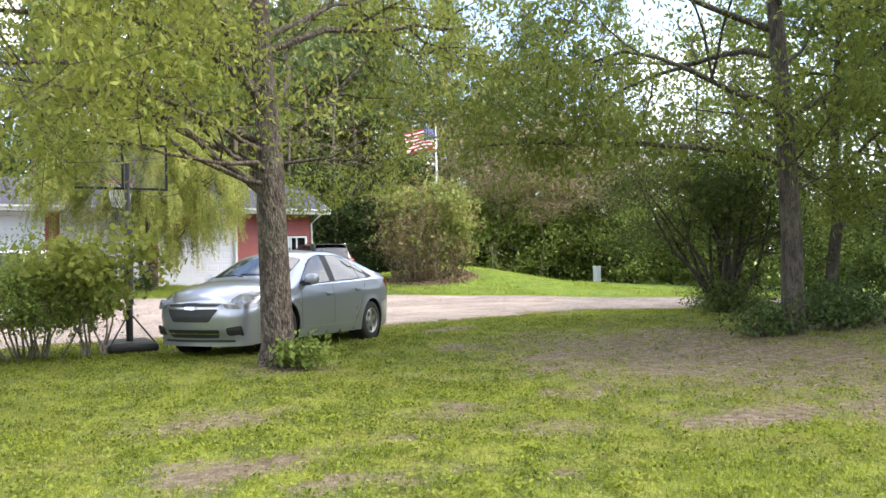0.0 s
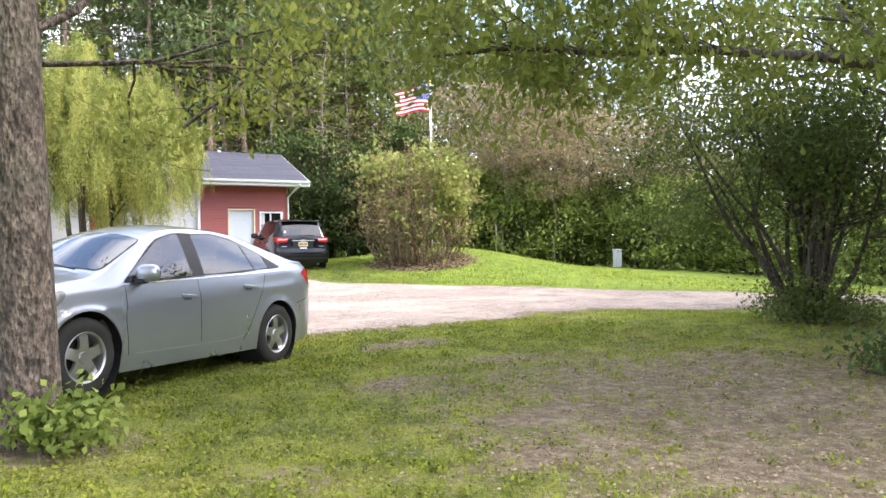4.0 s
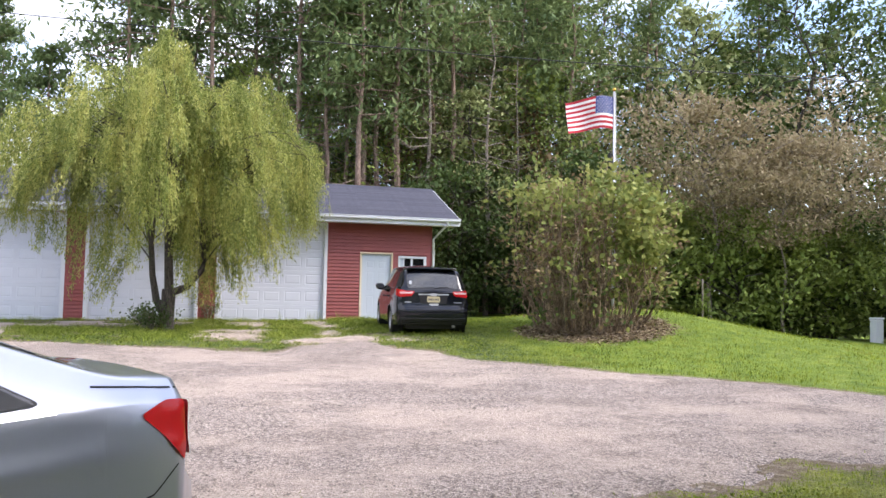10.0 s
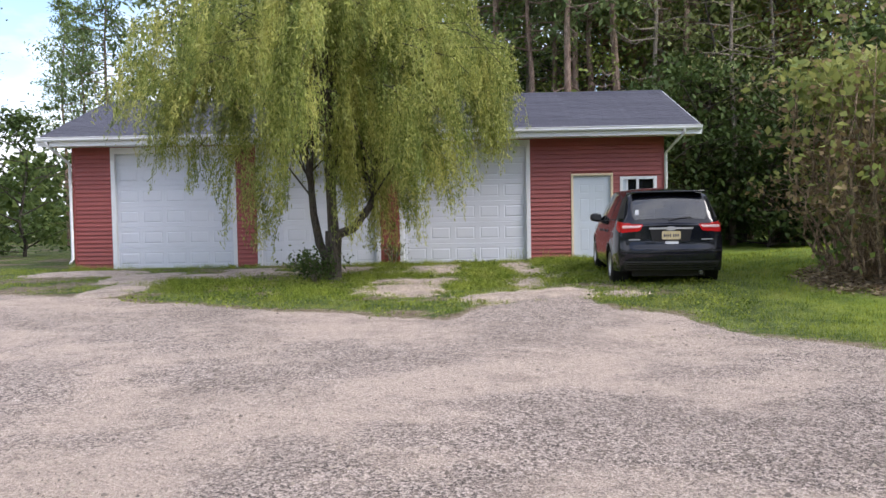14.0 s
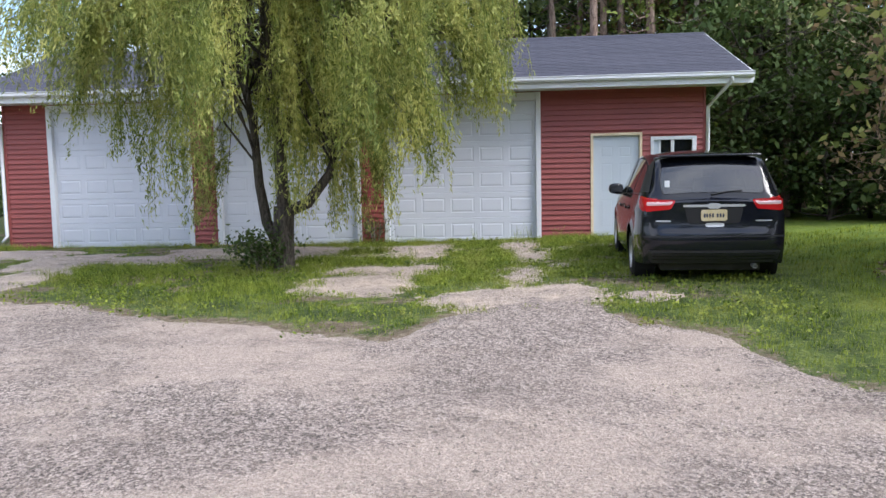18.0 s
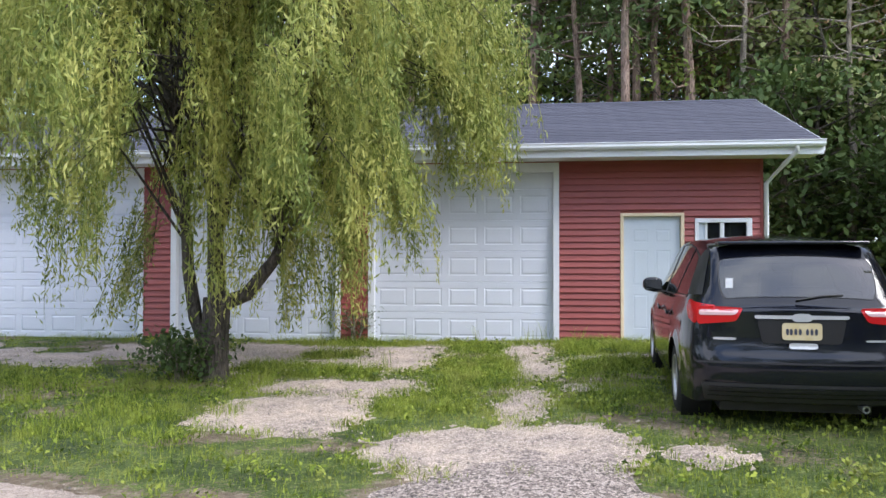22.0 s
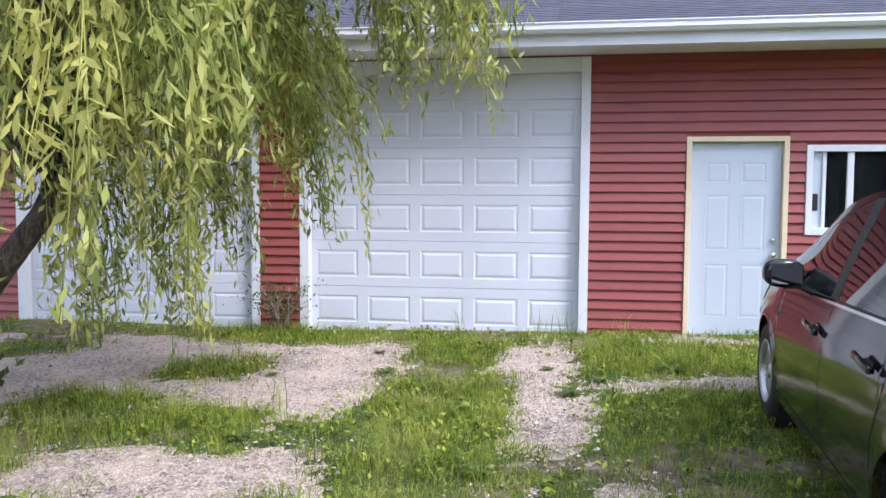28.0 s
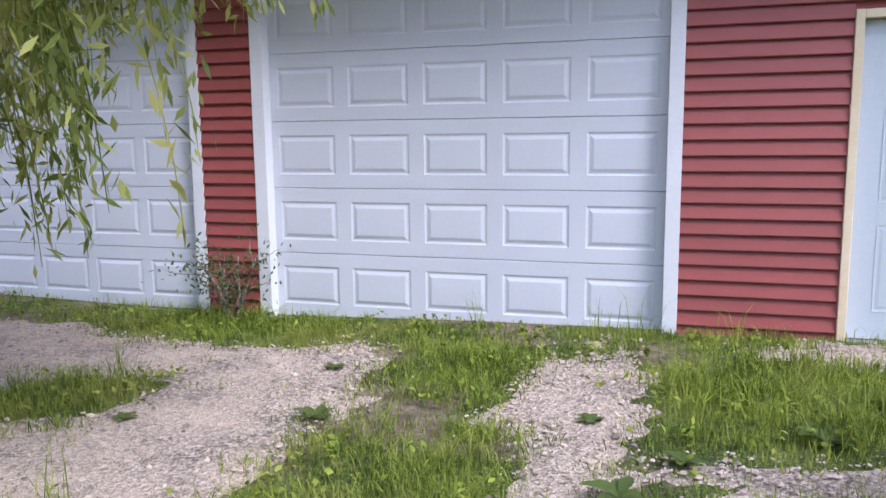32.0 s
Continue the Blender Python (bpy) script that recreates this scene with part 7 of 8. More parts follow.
SEDAN = dict(tall=1.035,
    half=0.90, wb=2.685, tyre=0.328, hub=0.328, arch=0.375, x0=-0.79, x1=3.44, waist=0.60, bow_f=0.20, bow_r=0.09, spokes=5, cabin=(-0.3, 2.45), dash=0.95,
    top=((-0.81, 1.10), (-0.785, 1.165), (-0.75, 1.178), (-0.50, 1.18), (-0.42, 1.195), (0.0, 1.345), (0.35, 1.445), (0.65, 1.487), (0.95, 1.502), (1.25, 1.50), (1.5, 1.47), (1.72, 1.41), (2.1, 1.21), (2.42, 1.04), (2.5, 1.015), (2.9, 0.965), (3.2, 0.90), (3.36, 0.82), (3.44, 0.74)),
    plan=((-0.82, 0.76), (-0.77, 0.80), (-0.70, 0.835), (-0.55, 0.87), (-0.3, 0.89), (0.3, 0.90), (2.2, 0.90), (2.8, 0.885), (3.05, 0.865), (3.25, 0.82), (3.36, 0.77), (3.44, 0.70)),
    edge_y=((-0.95, 0.70), (-0.8, 0.72), (-0.42, 0.735), (-0.1, 0.65), (0.4, 0.57), (1.2, 0.575), (1.72, 0.60), (2.1, 0.68), (2.45, 0.76), (3.0, 0.70), (3.44, 0.60)),
    crown=((-0.95, 0.03), (-0.45, 0.035), (0.0, 0.06), (0.6, 0.06), (1.5, 0.06), (2.1, 0.06), (2.45, 0.055), (3.0, 0.06), (3.44, 0.06)),
    belt=((-0.95, 1.03), (-0.5, 1.055), (0.0, 1.02), (1.0, 0.96), (2.0, 0.905), (2.5, 0.88), (3.1, 0.82), (3.44, 0.66)),
    sill=((-0.95, 0.30), (-0.7, 0.26), (-0.4, 0.21), (3.0, 0.15), (3.44, 0.11)),
    nose=((0.2, -0.05), (0.32, 0.03), (0.5, 0.05), (0.62, 0.03), (0.74, 0.0), (0.9, -0.05)), tail=((0.3, -0.04), (0.42, 0.06), (0.60, 0.10), (0.70, 0.085), (0.78, 0.03), (0.9, 0.01), (1.05, 0.015), (1.14, 0.035), (1.18, 0.0)),
    windows=[[(2.24, 0.93), (1.66, 1.315), (1.46, 1.375), (1.33, 1.39), (1.355, 0.98)], [(1.215, 0.99), (1.185, 1.39), (0.85, 1.40), (0.52, 1.35), (0.22, 1.25), (-0.13, 1.075)]],
    screens=[[(2.38, 0.0), (2.36, 0.88), (1.80, 0.92), (1.74, 0.0), (1.80, -0.92), (2.36, -0.88)], [(-0.36, 0.0), (-0.34, 0.80), (0.36, 0.86), (0.42, 0.0), (0.36, -0.86), (-0.34, -0.80)]],
    gaps=[[(1.305, 0.955), (1.305, 0.60), (1.285, 0.34)], [(2.24, 0.90), (2.27, 0.62), (2.22, 0.30)], [(0.20, 1.0), (0.27, 0.86), (0.37, 0.70), (0.46, 0.55), (0.55, 0.40), (0.62, 0.31)], [(-0.34, 1.125), (-0.55, 1.115), (-0.77, 1.10)], [(-0.38, 0.66), (-0.60, 0.70), (-0.74, 0.80)]],
    pillars=[[(1.375, 0.972), (1.35, 1.40), (1.165, 1.40), (1.195, 0.98)], [(0.385, 1.025), (0.44, 1.31), (0.415, 1.305), (0.36, 1.025)], [(0.13, 1.045), (0.13, 1.20), (-0.11, 1.07)]],
    # the second strip paints the highlight along the sill crease
    strips=[([(2.26, 0.912), (1.17, 0.962), (0.3, 1.012), (-0.18, 1.045)], 0.014, M_CHROME, "belt_trim", "bright belt moulding"), ([(2.15, 0.315), (1.3, 0.32), (0.80, 0.335), (0.62, 0.36)], 0.012, M_BRIGHT, "sill_crease", "bright strip painted as the highlight of the crease above the sill")],
    handles=[(1.50, 0.795), (0.54, 0.865)], mirror=(2.06, 0.93),
    tail_side=[[(-0.79, 1.055), (-0.66, 1.06), (-0.53, 1.01), (-0.64, 0.93), (-0.785, 0.80)]], head_side=[[(3.43, 0.60), (3.43, 0.735), (3.30, 0.80), (2.84, 0.875), (2.88, 0.80), (3.10, 0.67), (3.3, 0.61)]],
    tail_rear=[[(0.76, 0.82), (0.74, 1.05), (0.46, 1.03), (0.50, 0.85)]], tail_clear=[[(0.60, 0.84), (0.60, 0.90), (0.52, 0.90), (0.52, 0.84)]], head_front=[[(0.72, 0.60), (0.71, 0.735), (0.56, 0.72), (0.47, 0.655), (0.54, 0.60)]],
    ends=[([(-0.40, 0.635), (-0.46, 0.685), (0.46, 0.685), (0.40, 0.635)], True, 0.006, M_PLASTIC, "upper_grille", "black mesh grille"),
          ([(-0.30, 0.43), (-0.43, 0.60), (0.43, 0.60), (0.30, 0.43)], True, 0.006, M_PLASTIC, "main_grille", "black mesh grille"),
          ([(-0.40, 0.22), (-0.44, 0.33), (0.44, 0.33), (0.40, 0.22)], True, 0.006, M_PLASTIC, "lower_grille", "black lower air intake"),
          ([(-0.73, 0.25), (-0.72, 0.385), (-0.52, 0.355), (-0.52, 0.25)], True, 0.006, M_PLASTIC, "fog_intake", "black fog-lamp recess"),
          ([(0.73, 0.25), (0.72, 0.385), (0.52, 0.355), (0.52, 0.25)], True, 0.006, M_PLASTIC, "fog_intake", "black fog-lamp recess"),
          ([(-0.43, 0.27), (-0.43, 0.282), (0.43, 0.282), (0.43, 0.27)], True, 0.010, M_CHROME, "intake_bar", "bright intake bar"),
          ([(-0.70, 0.165), (-0.70, 0.195), (0.70, 0.195), (0.70, 0.165)], True, 0.010, M_PLASTIC, "chin", "dark lower chin"),
          ([(-0.10, 0.595), (-0.085, 0.64), (0.10, 0.635), (0.085, 0.59)], True, 0.013, M_CHROME, "badge", "plain bright badge"),
          ([(-0.44, 0.605), (-0.44, 0.615), (0.44, 0.615), (0.44, 0.605)], True, 0.010, M_CHROME, "grille_bar", "bright grille bar"),
          ([(-0.26, 0.80), (-0.26, 0.95), (0.26, 0.95), (0.26, 0.80)], False, 0.006, M_GAP, "plate_recess", "dark number-plate recess"),
          ([(-0.152, 0.815), (-0.152, 0.93), (0.152, 0.93), (0.152, 0.815)], False, 0.010, M_PLATE, "number_plate", "yellow number plate")])
MPV = dict(tall=1.015,
    half=0.915, wb=2.648, tyre=0.325, hub=0.325, arch=0.37, x0=-0.78, x1=3.46, waist=0.62, bow_f=0.12, bow_r=0.07, spokes=15, cabin=(-0.55, 2.6), dash=1.05,
    top=((-0.80, 1.02), (-0.76, 1.08), (-0.66, 1.25), (-0.52, 1.50), (-0.46, 1.575), (-0.2, 1.60), (0.3, 1.622), (0.9, 1.625), (1.4, 1.60), (1.75, 1.53), (2.3, 1.26), (2.75, 1.07), (2.85, 1.045), (3.2, 0.95), (3.38, 0.84), (3.46, 0.72)),
    plan=((-0.80, 0.82), (-0.72, 0.86), (-0.5, 0.89), (0.0, 0.91), (0.4, 0.915), (2.4, 0.91), (3.0, 0.88), (3.3, 0.80), (3.46, 0.68)),
    edge_y=((-0.80, 0.72), (-0.5, 0.64), (0.3, 0.635), (1.4, 0.64), (2.0, 0.68), (2.75, 0.76), (3.46, 0.6)),
    crown=((-0.80, 0.03), (-0.5, 0.05), (1.5, 0.06), (2.7, 0.06), (3.46, 0.07)),
    belt=((-0.80, 1.0), (-0.5, 1.06), (0.3, 1.04), (1.4, 0.985), (2.4, 0.94), (3.0, 0.86), (3.46, 0.64)),
    sill=((-0.80, 0.27), (-0.5, 0.25), (-0.36, 0.24), (3.0, 0.22), (3.46, 0.22)),
    nose=((0.2, -0.05), (0.35, 0.03), (0.6, 0.05), (0.8, 0.0)), tail=((0.25, -0.06), (0.40, 0.05), (0.58, 0.08), (0.66, 0.045), (0.74, 0.01), (0.95, 0.0), (1.1, 0.0)),
    windows=[[(2.42, 0.985), (1.75, 1.375), (1.28, 1.505), (1.26, 1.03)], [(1.18, 1.035), (1.19, 1.515), (0.75, 1.525), (0.26, 1.50), (0.30, 1.08)], [(0.22, 1.085), (0.18, 1.49), (-0.18, 1.42), (-0.42, 1.14), (-0.38, 1.11)]],
    screens=[[(2.70, 0.0), (2.66, 0.88), (1.86, 0.92), (1.80, 0.0), (1.86, -0.92), (2.66, -0.88)], [(-0.735, 0.0), (-0.73, 0.90), (-0.535, 0.92), (-0.53, 0.0), (-0.535, -0.92), (-0.73, -0.90)]],
    gaps=[[(1.22, 1.0), (1.22, 0.6), (1.20, 0.30)], [(2.32, 0.96), (2.38, 0.62), (2.32, 0.30)], [(0.20, 1.08), (0.34, 0.80), (0.42, 0.6), (0.42, 0.36)], [(2.30, 0.30), (0.45, 0.30)]],
    # second outline: matte panel added to dull the sky's reflection on the rear pillar
    pillars=[[(1.29, 1.03), (1.30, 1.51), (1.17, 1.52), (1.16, 1.03)], [(-0.40, 1.12), (-0.20, 1.43), (-0.30, 1.50), (-0.44, 1.50), (-0.66, 1.13)]],
    strips=[([(2.44, 0.962), (1.4, 1.0), (0.3, 1.062), (-0.36, 1.095)], 0.014, M_CHROME, "belt_trim", "bright belt moulding")],
    handles=[(1.40, 0.86), (0.52, 0.89)], mirror=(1.97, 0.985),
    tail_side=[[(-0.80, 1.05), (-0.52, 1.09), (-0.48, 1.02), (-0.60, 0.94), (-0.78, 0.90)]], head_side=[[(3.44, 0.66), (3.42, 0.74), (2.88, 0.90), (2.98, 0.78), (3.2, 0.68)]],
    tail_rear=[[(0.80, 0.90), (0.80, 1.05), (0.44, 1.04), (0.50, 0.93)]], tail_clear=[[(0.785, 0.975), (0.785, 1.02), (0.47, 1.025), (0.51, 0.98)]], head_front=[[(0.66, 0.62), (0.66, 0.74), (0.48, 0.70), (0.46, 0.62)]],
    ends=[([(-0.30, 0.76), (-0.34, 0.95), (0.34, 0.95), (0.30, 0.76)], False, 0.004, M_GAP, "plate_recess", "dark number-plate recess"),
          ([(-0.36, 0.955), (-0.36, 0.985), (0.36, 0.985), (0.36, 0.955)], False, 0.011, M_BRIGHT, "tailgate_strip", "bright strip above the number plate"),
          ([(-0.085, 0.965), (-0.06, 1.0), (0.06, 1.0), (0.085, 0.965), (0.06, 0.935), (-0.06, 0.935)], False, 0.017, M_BRIGHT, "badge", "plain bright oval badge"),
          ([(-0.152, 0.79), (-0.152, 0.925), (0.152, 0.925), (0.152, 0.79)], False, 0.010, M_PLATE, "number_plate", "yellow and white number plate"),
          *[([(x, 0.83), (x, 0.88), (x + 0.022, 0.88), (x + 0.022, 0.83)], False, 0.0125, M_BAR, "plate_print", "dark unreadable print") for x in (-0.118, -0.084, -0.05, 0.004, 0.038, 0.072, 0.1)],
          ([(-0.12, 0.72), (-0.12, 0.765), (0.10, 0.765), (0.10, 0.72)], False, 0.008, M_BRIGHT, "sticker", "small pale sticker under the number plate"),
          ([(0.50, 0.78), (0.50, 0.80), (0.68, 0.80), (0.68, 0.78)], False, 0.009, M_BRIGHT, "lettering", "small bright lettering"),
          ([(-0.68, 0.78), (-0.68, 0.795), (-0.48, 0.795), (-0.48, 0.78)], False, 0.009, M_BRIGHT, "lettering", "small bright lettering"),
          ([(-0.74, 0.28), (-0.78, 0.44), (0.78, 0.44), (0.74, 0.28)], False, 0.006, M_PLASTIC, "bumper_insert", "black bumper insert"),
          *[([(-0.72, z), (-0.72, z + 0.012), (0.72, z + 0.012), (0.72, z)], False, 0.012, M_BLACKPAINT, "bumper_rib", "black bumper rib") for z in (0.32, 0.36, 0.40)],
          ([(-0.82, 0.60), (-0.82, 0.615), (0.82, 0.615), (0.82, 0.60)], False, 0.006, M_GAP, "bumper_joint", "dark joint above the bumper")])

HEAD_S = -142.2
side_vec = Vector((math.cos(radians(HEAD_S + 90)), math.sin(radians(HEAD_S + 90)), 0))
rear_axle = Vector((5.50, 13.34, 0)) - side_vec * 0.80
silver, silver_shell = make_car(SEDAN, pose(rear_axle.x, rear_axle.y, 0.15, 0, -2.0, HEAD_S), "silver_sedan", "dusty silver four-door sedan parked on the grass by the drive", M_SILVER)
part("antenna", tube_mesh("antenna", [([(0.36, 0, 1.37), (0.33, 0, 1.395), (0.12, 0, 1.56)], [0.012, 0.006, 0.004])], M_PLASTIC, 6), M_PLASTIC, silver, "thin black roof antenna")
part("antenna_base", boxm(0.32, 0.46, -0.03, 0.03, 1.37, 1.40, 0.012), M_PLASTIC, silver, "black antenna base")
for y0, y1 in ((0.45, -0.15), (-0.05, -0.55)):
    part("wiper", tube_mesh("wiper", [([(2.44, y0, 1.045), (2.40, (y0 + y1) / 2, 1.085), (2.34, y1, 1.095)], 0.008)], M_PLASTIC, 5), M_PLASTIC, silver, "black wiper arm")
HEAD_V = 86.2
van, van_shell = make_car(MPV, pose(10.745, 28.64, 0.725, 0, -2.0, HEAD_V) @ Matrix.Diagonal((1.0, 0.957, 1.0, 1.0)), "black_hatchback", "shiny black five-door hatchback parked on grass before the garage", M_BLACKPAINT)
part("roof_spoiler", boxm(-0.58, -0.38, -0.60, 0.60, 1.545, 1.575, 0.012), M_BLACKPAINT, van, "black roof spoiler", True)
part("wiper", tube_mesh("wiper", [([(-0.765, 0.02, 1.10), (-0.74, -0.20, 1.135), (-0.735, -0.34, 1.14)], 0.008)], M_PLASTIC, 5), M_PLASTIC, van, "black rear wiper")
part("sticker", boxm(-0.672, -0.668, 0.50, 0.56, 1.19, 1.27), M_WHITE, van, "small white and red sticker").matrix_local = pose(-0.02, 0, 0)
part("exhaust", lathe([(0.02, 0), (0.03, 0), (0.03, 0.12), (0.0, 0.12)], 12), M_GREYMETAL, van, "dull exhaust tip").matrix_local = pose(-0.80, -0.5, 0.24, 0, 0, -90)
WHITECAR = dict(MPV)
white, _ = make_car(WHITECAR, pose(0.6, 20.2, 0.34, 0, 0, 176), "white_car", "white car parked on the drive behind the shrubs", M_WHITEPAINT)


# ---- flag, hoop, wire and small things ----
pole = thing("flagpole", pose(*on_ground(16.3, 29.85)), "slim pale metal flagpole rising behind the round shrub", "flagpole")
PZ = 7.45 - float(ground_z(16.3, 29.85))
part("shaft", tube_mesh("shaft", [([(0, 0, -0.2), (0, 0, 2.5), (0, 0, PZ)], [0.045, 0.042, 0.03])], M_GREYMETAL, 12), M_GREYMETAL, pole)
part("finial", lathe([(0, -0.06), (0.04, -0.045), (0.055, 0.0), (0.04, 0.045), (0, 0.06)], 14), M_GOLD, pole, "small gilt ball", True).matrix_local = pose(0, 0, PZ + 0.05, 90)
part("solar_lamp", boxm(-0.16, -0.04, -0.06, 0.06, 3.9, 4.35, 0.02), M_BLACKMETAL, pole, "small black lamp box")
part("halyard", tube_mesh("halyard", [([(0.06, 0, 1.2), (0.07, 0, 4.0), (0.05, 0, PZ - 0.05)], 0.006)], M_WHITE, 5), M_WHITE, pole, "thin white rope")
M_FLAGRED = worn("flag_red", (0.50, 0.03, 0.05), (0.42, 0.025, 0.04), 5, (0.8, 0.9))
M_FLAGWHITE = worn("flag_white", (0.78, 0.76, 0.74), (0.7, 0.68, 0.67), 5, (0.8, 0.9))
M_FLAGBLUE = worn("flag_blue", (0.03, 0.05, 0.20), (0.04, 0.06, 0.22), 5, (0.8, 0.9))
flag = thing("flag", pose(16.27, 29.85, 7.28, 0, 0, 178), "red, white and blue striped flag flying from the pole", "flag")
FW, FH = 1.45, 0.90


def cloth(u, v, off=0.0):
    """Place on the waving cloth: u along the fly, v down the hoist, both 0 to 1."""
    sway = 0.14 * math.sin(5.2 * u + 1.5 * v) * u ** 0.7 + 0.05 * math.sin(11 * u - 2 * v) * u
    return (FW * u * 0.93, sway + off, -FH * v - 0.22 * u * u + 0.03 * math.sin(6 * u))


def cloth_part(name, u0, u1, v0, v1, mat, off, label):
    bm = bmesh.new()
    nu, nv = max(2, int(26 * (u1 - u0))), max(1, int(8 * (v1 - v0)))
    g = [[bm.verts.new(cloth(u0 + (u1 - u0) * i / nu, v0 + (v1 - v0) * j / nv, off)) for i in range(nu + 1)] for j in range(nv + 1)]
    for j in range(nv):
        for i in range(nu):
            bm.faces.new((g[j][i], g[j][i + 1], g[j + 1][i + 1], g[j + 1][i]))
    part(name, bm, mat, flag, label, True)


for k in range(13):
    cloth_part("stripe", 0.4 if k < 7 else 0.0, 1.0, k / 13, (k + 1) / 13, M_FLAGWHITE if k % 2 else M_FLAGRED, 0.0, "white stripe" if k % 2 else "red stripe")
cloth_part("canton", 0.0, 0.4, 0.0, 7 / 13, M_FLAGBLUE, 0.0, "blue canton")
for side in (-1, 1):
    bm = bmesh.new()
    for r in range(9):
        for c in range(6 - r % 2):
            u, v = 0.4 * (c + 0.6 + 0.5 * (r % 2)) / 6.2, 7 / 13 * (r + 0.5) / 9
            q = Vector(cloth(u, v, 0.004 * side))
            ring = [bm.verts.new(q + Vector((math.cos(w) * s, 0, math.sin(w) * s))) for w, s in ((math.pi / 2 + k * math.pi / 5, 0.022 if k % 2 == 0 else 0.010) for k in range(10))]
            bm.faces.new(ring)
    tagged(part("star_field", bm, M_FLAGWHITE, flag, "small white stars"), kind="stuff")

hoop = thing("basketball_hoop", pose(*on_ground(1.66, 14.1)), "portable basketball hoop with a black pole and filled base", "basketball hoop")
part("base", boxm(-0.38, 0.38, -0.55, 0.55, 0.0, 0.16, 0.06), M_BLACKMETAL, hoop, "black plastic ballast base")
part("pole", tube_mesh("pole", [([(0, -0.1, 0.1), (0, -0.08, 1.75)], [0.055, 0.055]), ([(0, -0.08, 1.6), (0.0, -0.05, 3.0)], [0.042, 0.042])], M_BLACKMETAL, 12), M_BLACKMETAL, hoop)
part("wrap", tube_mesh("wrap", [([(0, -0.095, 0.75), (0, -0.08, 1.95)], [0.075, 0.075])], M_PLASTIC, 12), M_PLASTIC, hoop, "black pole padding")
for x in (-0.33, 0.33):
    part("strut", tube_mesh("strut", [([(x, -0.5, 0.14), (0, -0.1, 0.62)], 0.014)], M_BLACKMETAL, 6), M_BLACKMETAL, hoop)
for z in (2.65, 2.95):
    part("arm", tube_mesh("arm", [([(-0.09, -0.05, z), (-0.2, 0.45, z + 0.22)], 0.014), ([(0.09, -0.05, z), (0.2, 0.45, z + 0.22)], 0.014)], M_BLACKMETAL, 6), M_BLACKMETAL, hoop)
bb = part("backboard", boxm(-0.69, 0.69, 0.47, 0.50, 2.66, 3.38, 0.008), M_CLEAR, hoop, "clear acrylic backboard")
for b in ((-0.72, 0.72, 0.455, 0.515, 2.63, 2.67), (-0.72, 0.72, 0.455, 0.515, 3.37, 3.41), (-0.72, -0.68, 0.455, 0.515, 2.67, 3.37), (0.68, 0.72, 0.455, 0.515, 2.67, 3.37), (-0.02, 0.02, 0.44, 0.468, 2.67, 3.37)):
    part("frame_bar", boxm(*b, 0.006), M_BLACKMETAL, bb)
M_ORANGE = worn("orange_paint", (0.55, 0.13, 0.02), (0.45, 0.10, 0.02), 5, (0.5, 0.6))
ring = [(0.225 * math.cos(2 * math.pi * k / 24), 0.76 + 0.225 * math.sin(2 * math.pi * k / 24), 2.80) for k in range(25)]
rim = part("rim", tube_mesh("rim", [(ring, 0.009)], M_ORANGE, 6), M_ORANGE, hoop, "orange steel rim")
net_runs = []
for k in range(12):
    for sg in (1, -1):
        net_runs.append(([((0.22 - 0.09 * t) * math.cos(2 * math.pi * (k + sg * t * 1.5) / 12), 0.76 + (0.22 - 0.09 * t) * math.sin(2 * math.pi * (k + sg * t * 1.5) / 12), 2.79 - 0.42 * t) for t in (0, 0.33, 0.66, 1)], 0.004))
part("net", tube_mesh("net", net_runs, M_WHITE, 4), M_WHITE, rim, "white string net")

wire = [(-22 + 5.0 * k, 31.0 - 0.35 * k, 8.6 - 0.9 * math.sin(math.pi * k / 14)) for k in range(15)]
tagged(part("overhead_wire", tube_mesh("overhead_wire", [(wire, 0.012)], M_BLACKMETAL, 6), M_BLACKMETAL), "thin dark overhead wire crossing the yard", "wire")

ped = thing("utility_pedestal", pose(*on_ground(26.0, 30.8)), "small pale utility pedestal at the lawn's edge", "utility box")
part("housing", boxm(-0.15, 0.15, -0.13, 0.13, -0.1, 0.72, 0.02), M_WHITE, ped)
part("cap", boxm(-0.17, 0.17, -0.15, 0.15, 0.72, 0.80, 0.03), M_WHITE, ped, "overhanging pale cap")
sap = thing("staked_sapling", pose(*on_ground(19.2, 30.0)), "tiny staked sapling on the mound", "sapling")
part("stake", boxm(-0.02, 0.02, -0.02, 0.02, -0.1, 1.15, 0.004), M_BARK_GREY, sap, "thin wooden stake")
rng = np.random.default_rng(5)
part("leaves", quads_mesh("leaves", leaf_quads(np.array([0.05, 0, 0.45]) + rng.normal(size=(90, 3)) * (0.14, 0.14, 0.2), 0.11, 0.06, None, 1.0, rng), M_LEAF_WOOD), M_LEAF_WOOD, sap, "few green leaves")
# a white rail fence far beyond the drive
fence = thing("rail_fence", pose(*on_ground(26.0, 14.0)), "white two-rail fence beyond the drive", "fence")
for k in range(4):
    part("post", boxm(1.6 * k - 0.05, 1.6 * k + 0.05, -0.05, 0.05, -0.2, 1.15, 0.008), M_WHITE, fence)
for z in (0.5, 0.95):
    part("rail", boxm(-0.2, 5.0, -0.08, -0.052, z, z + 0.12, 0.005), M_WHITE, fence)


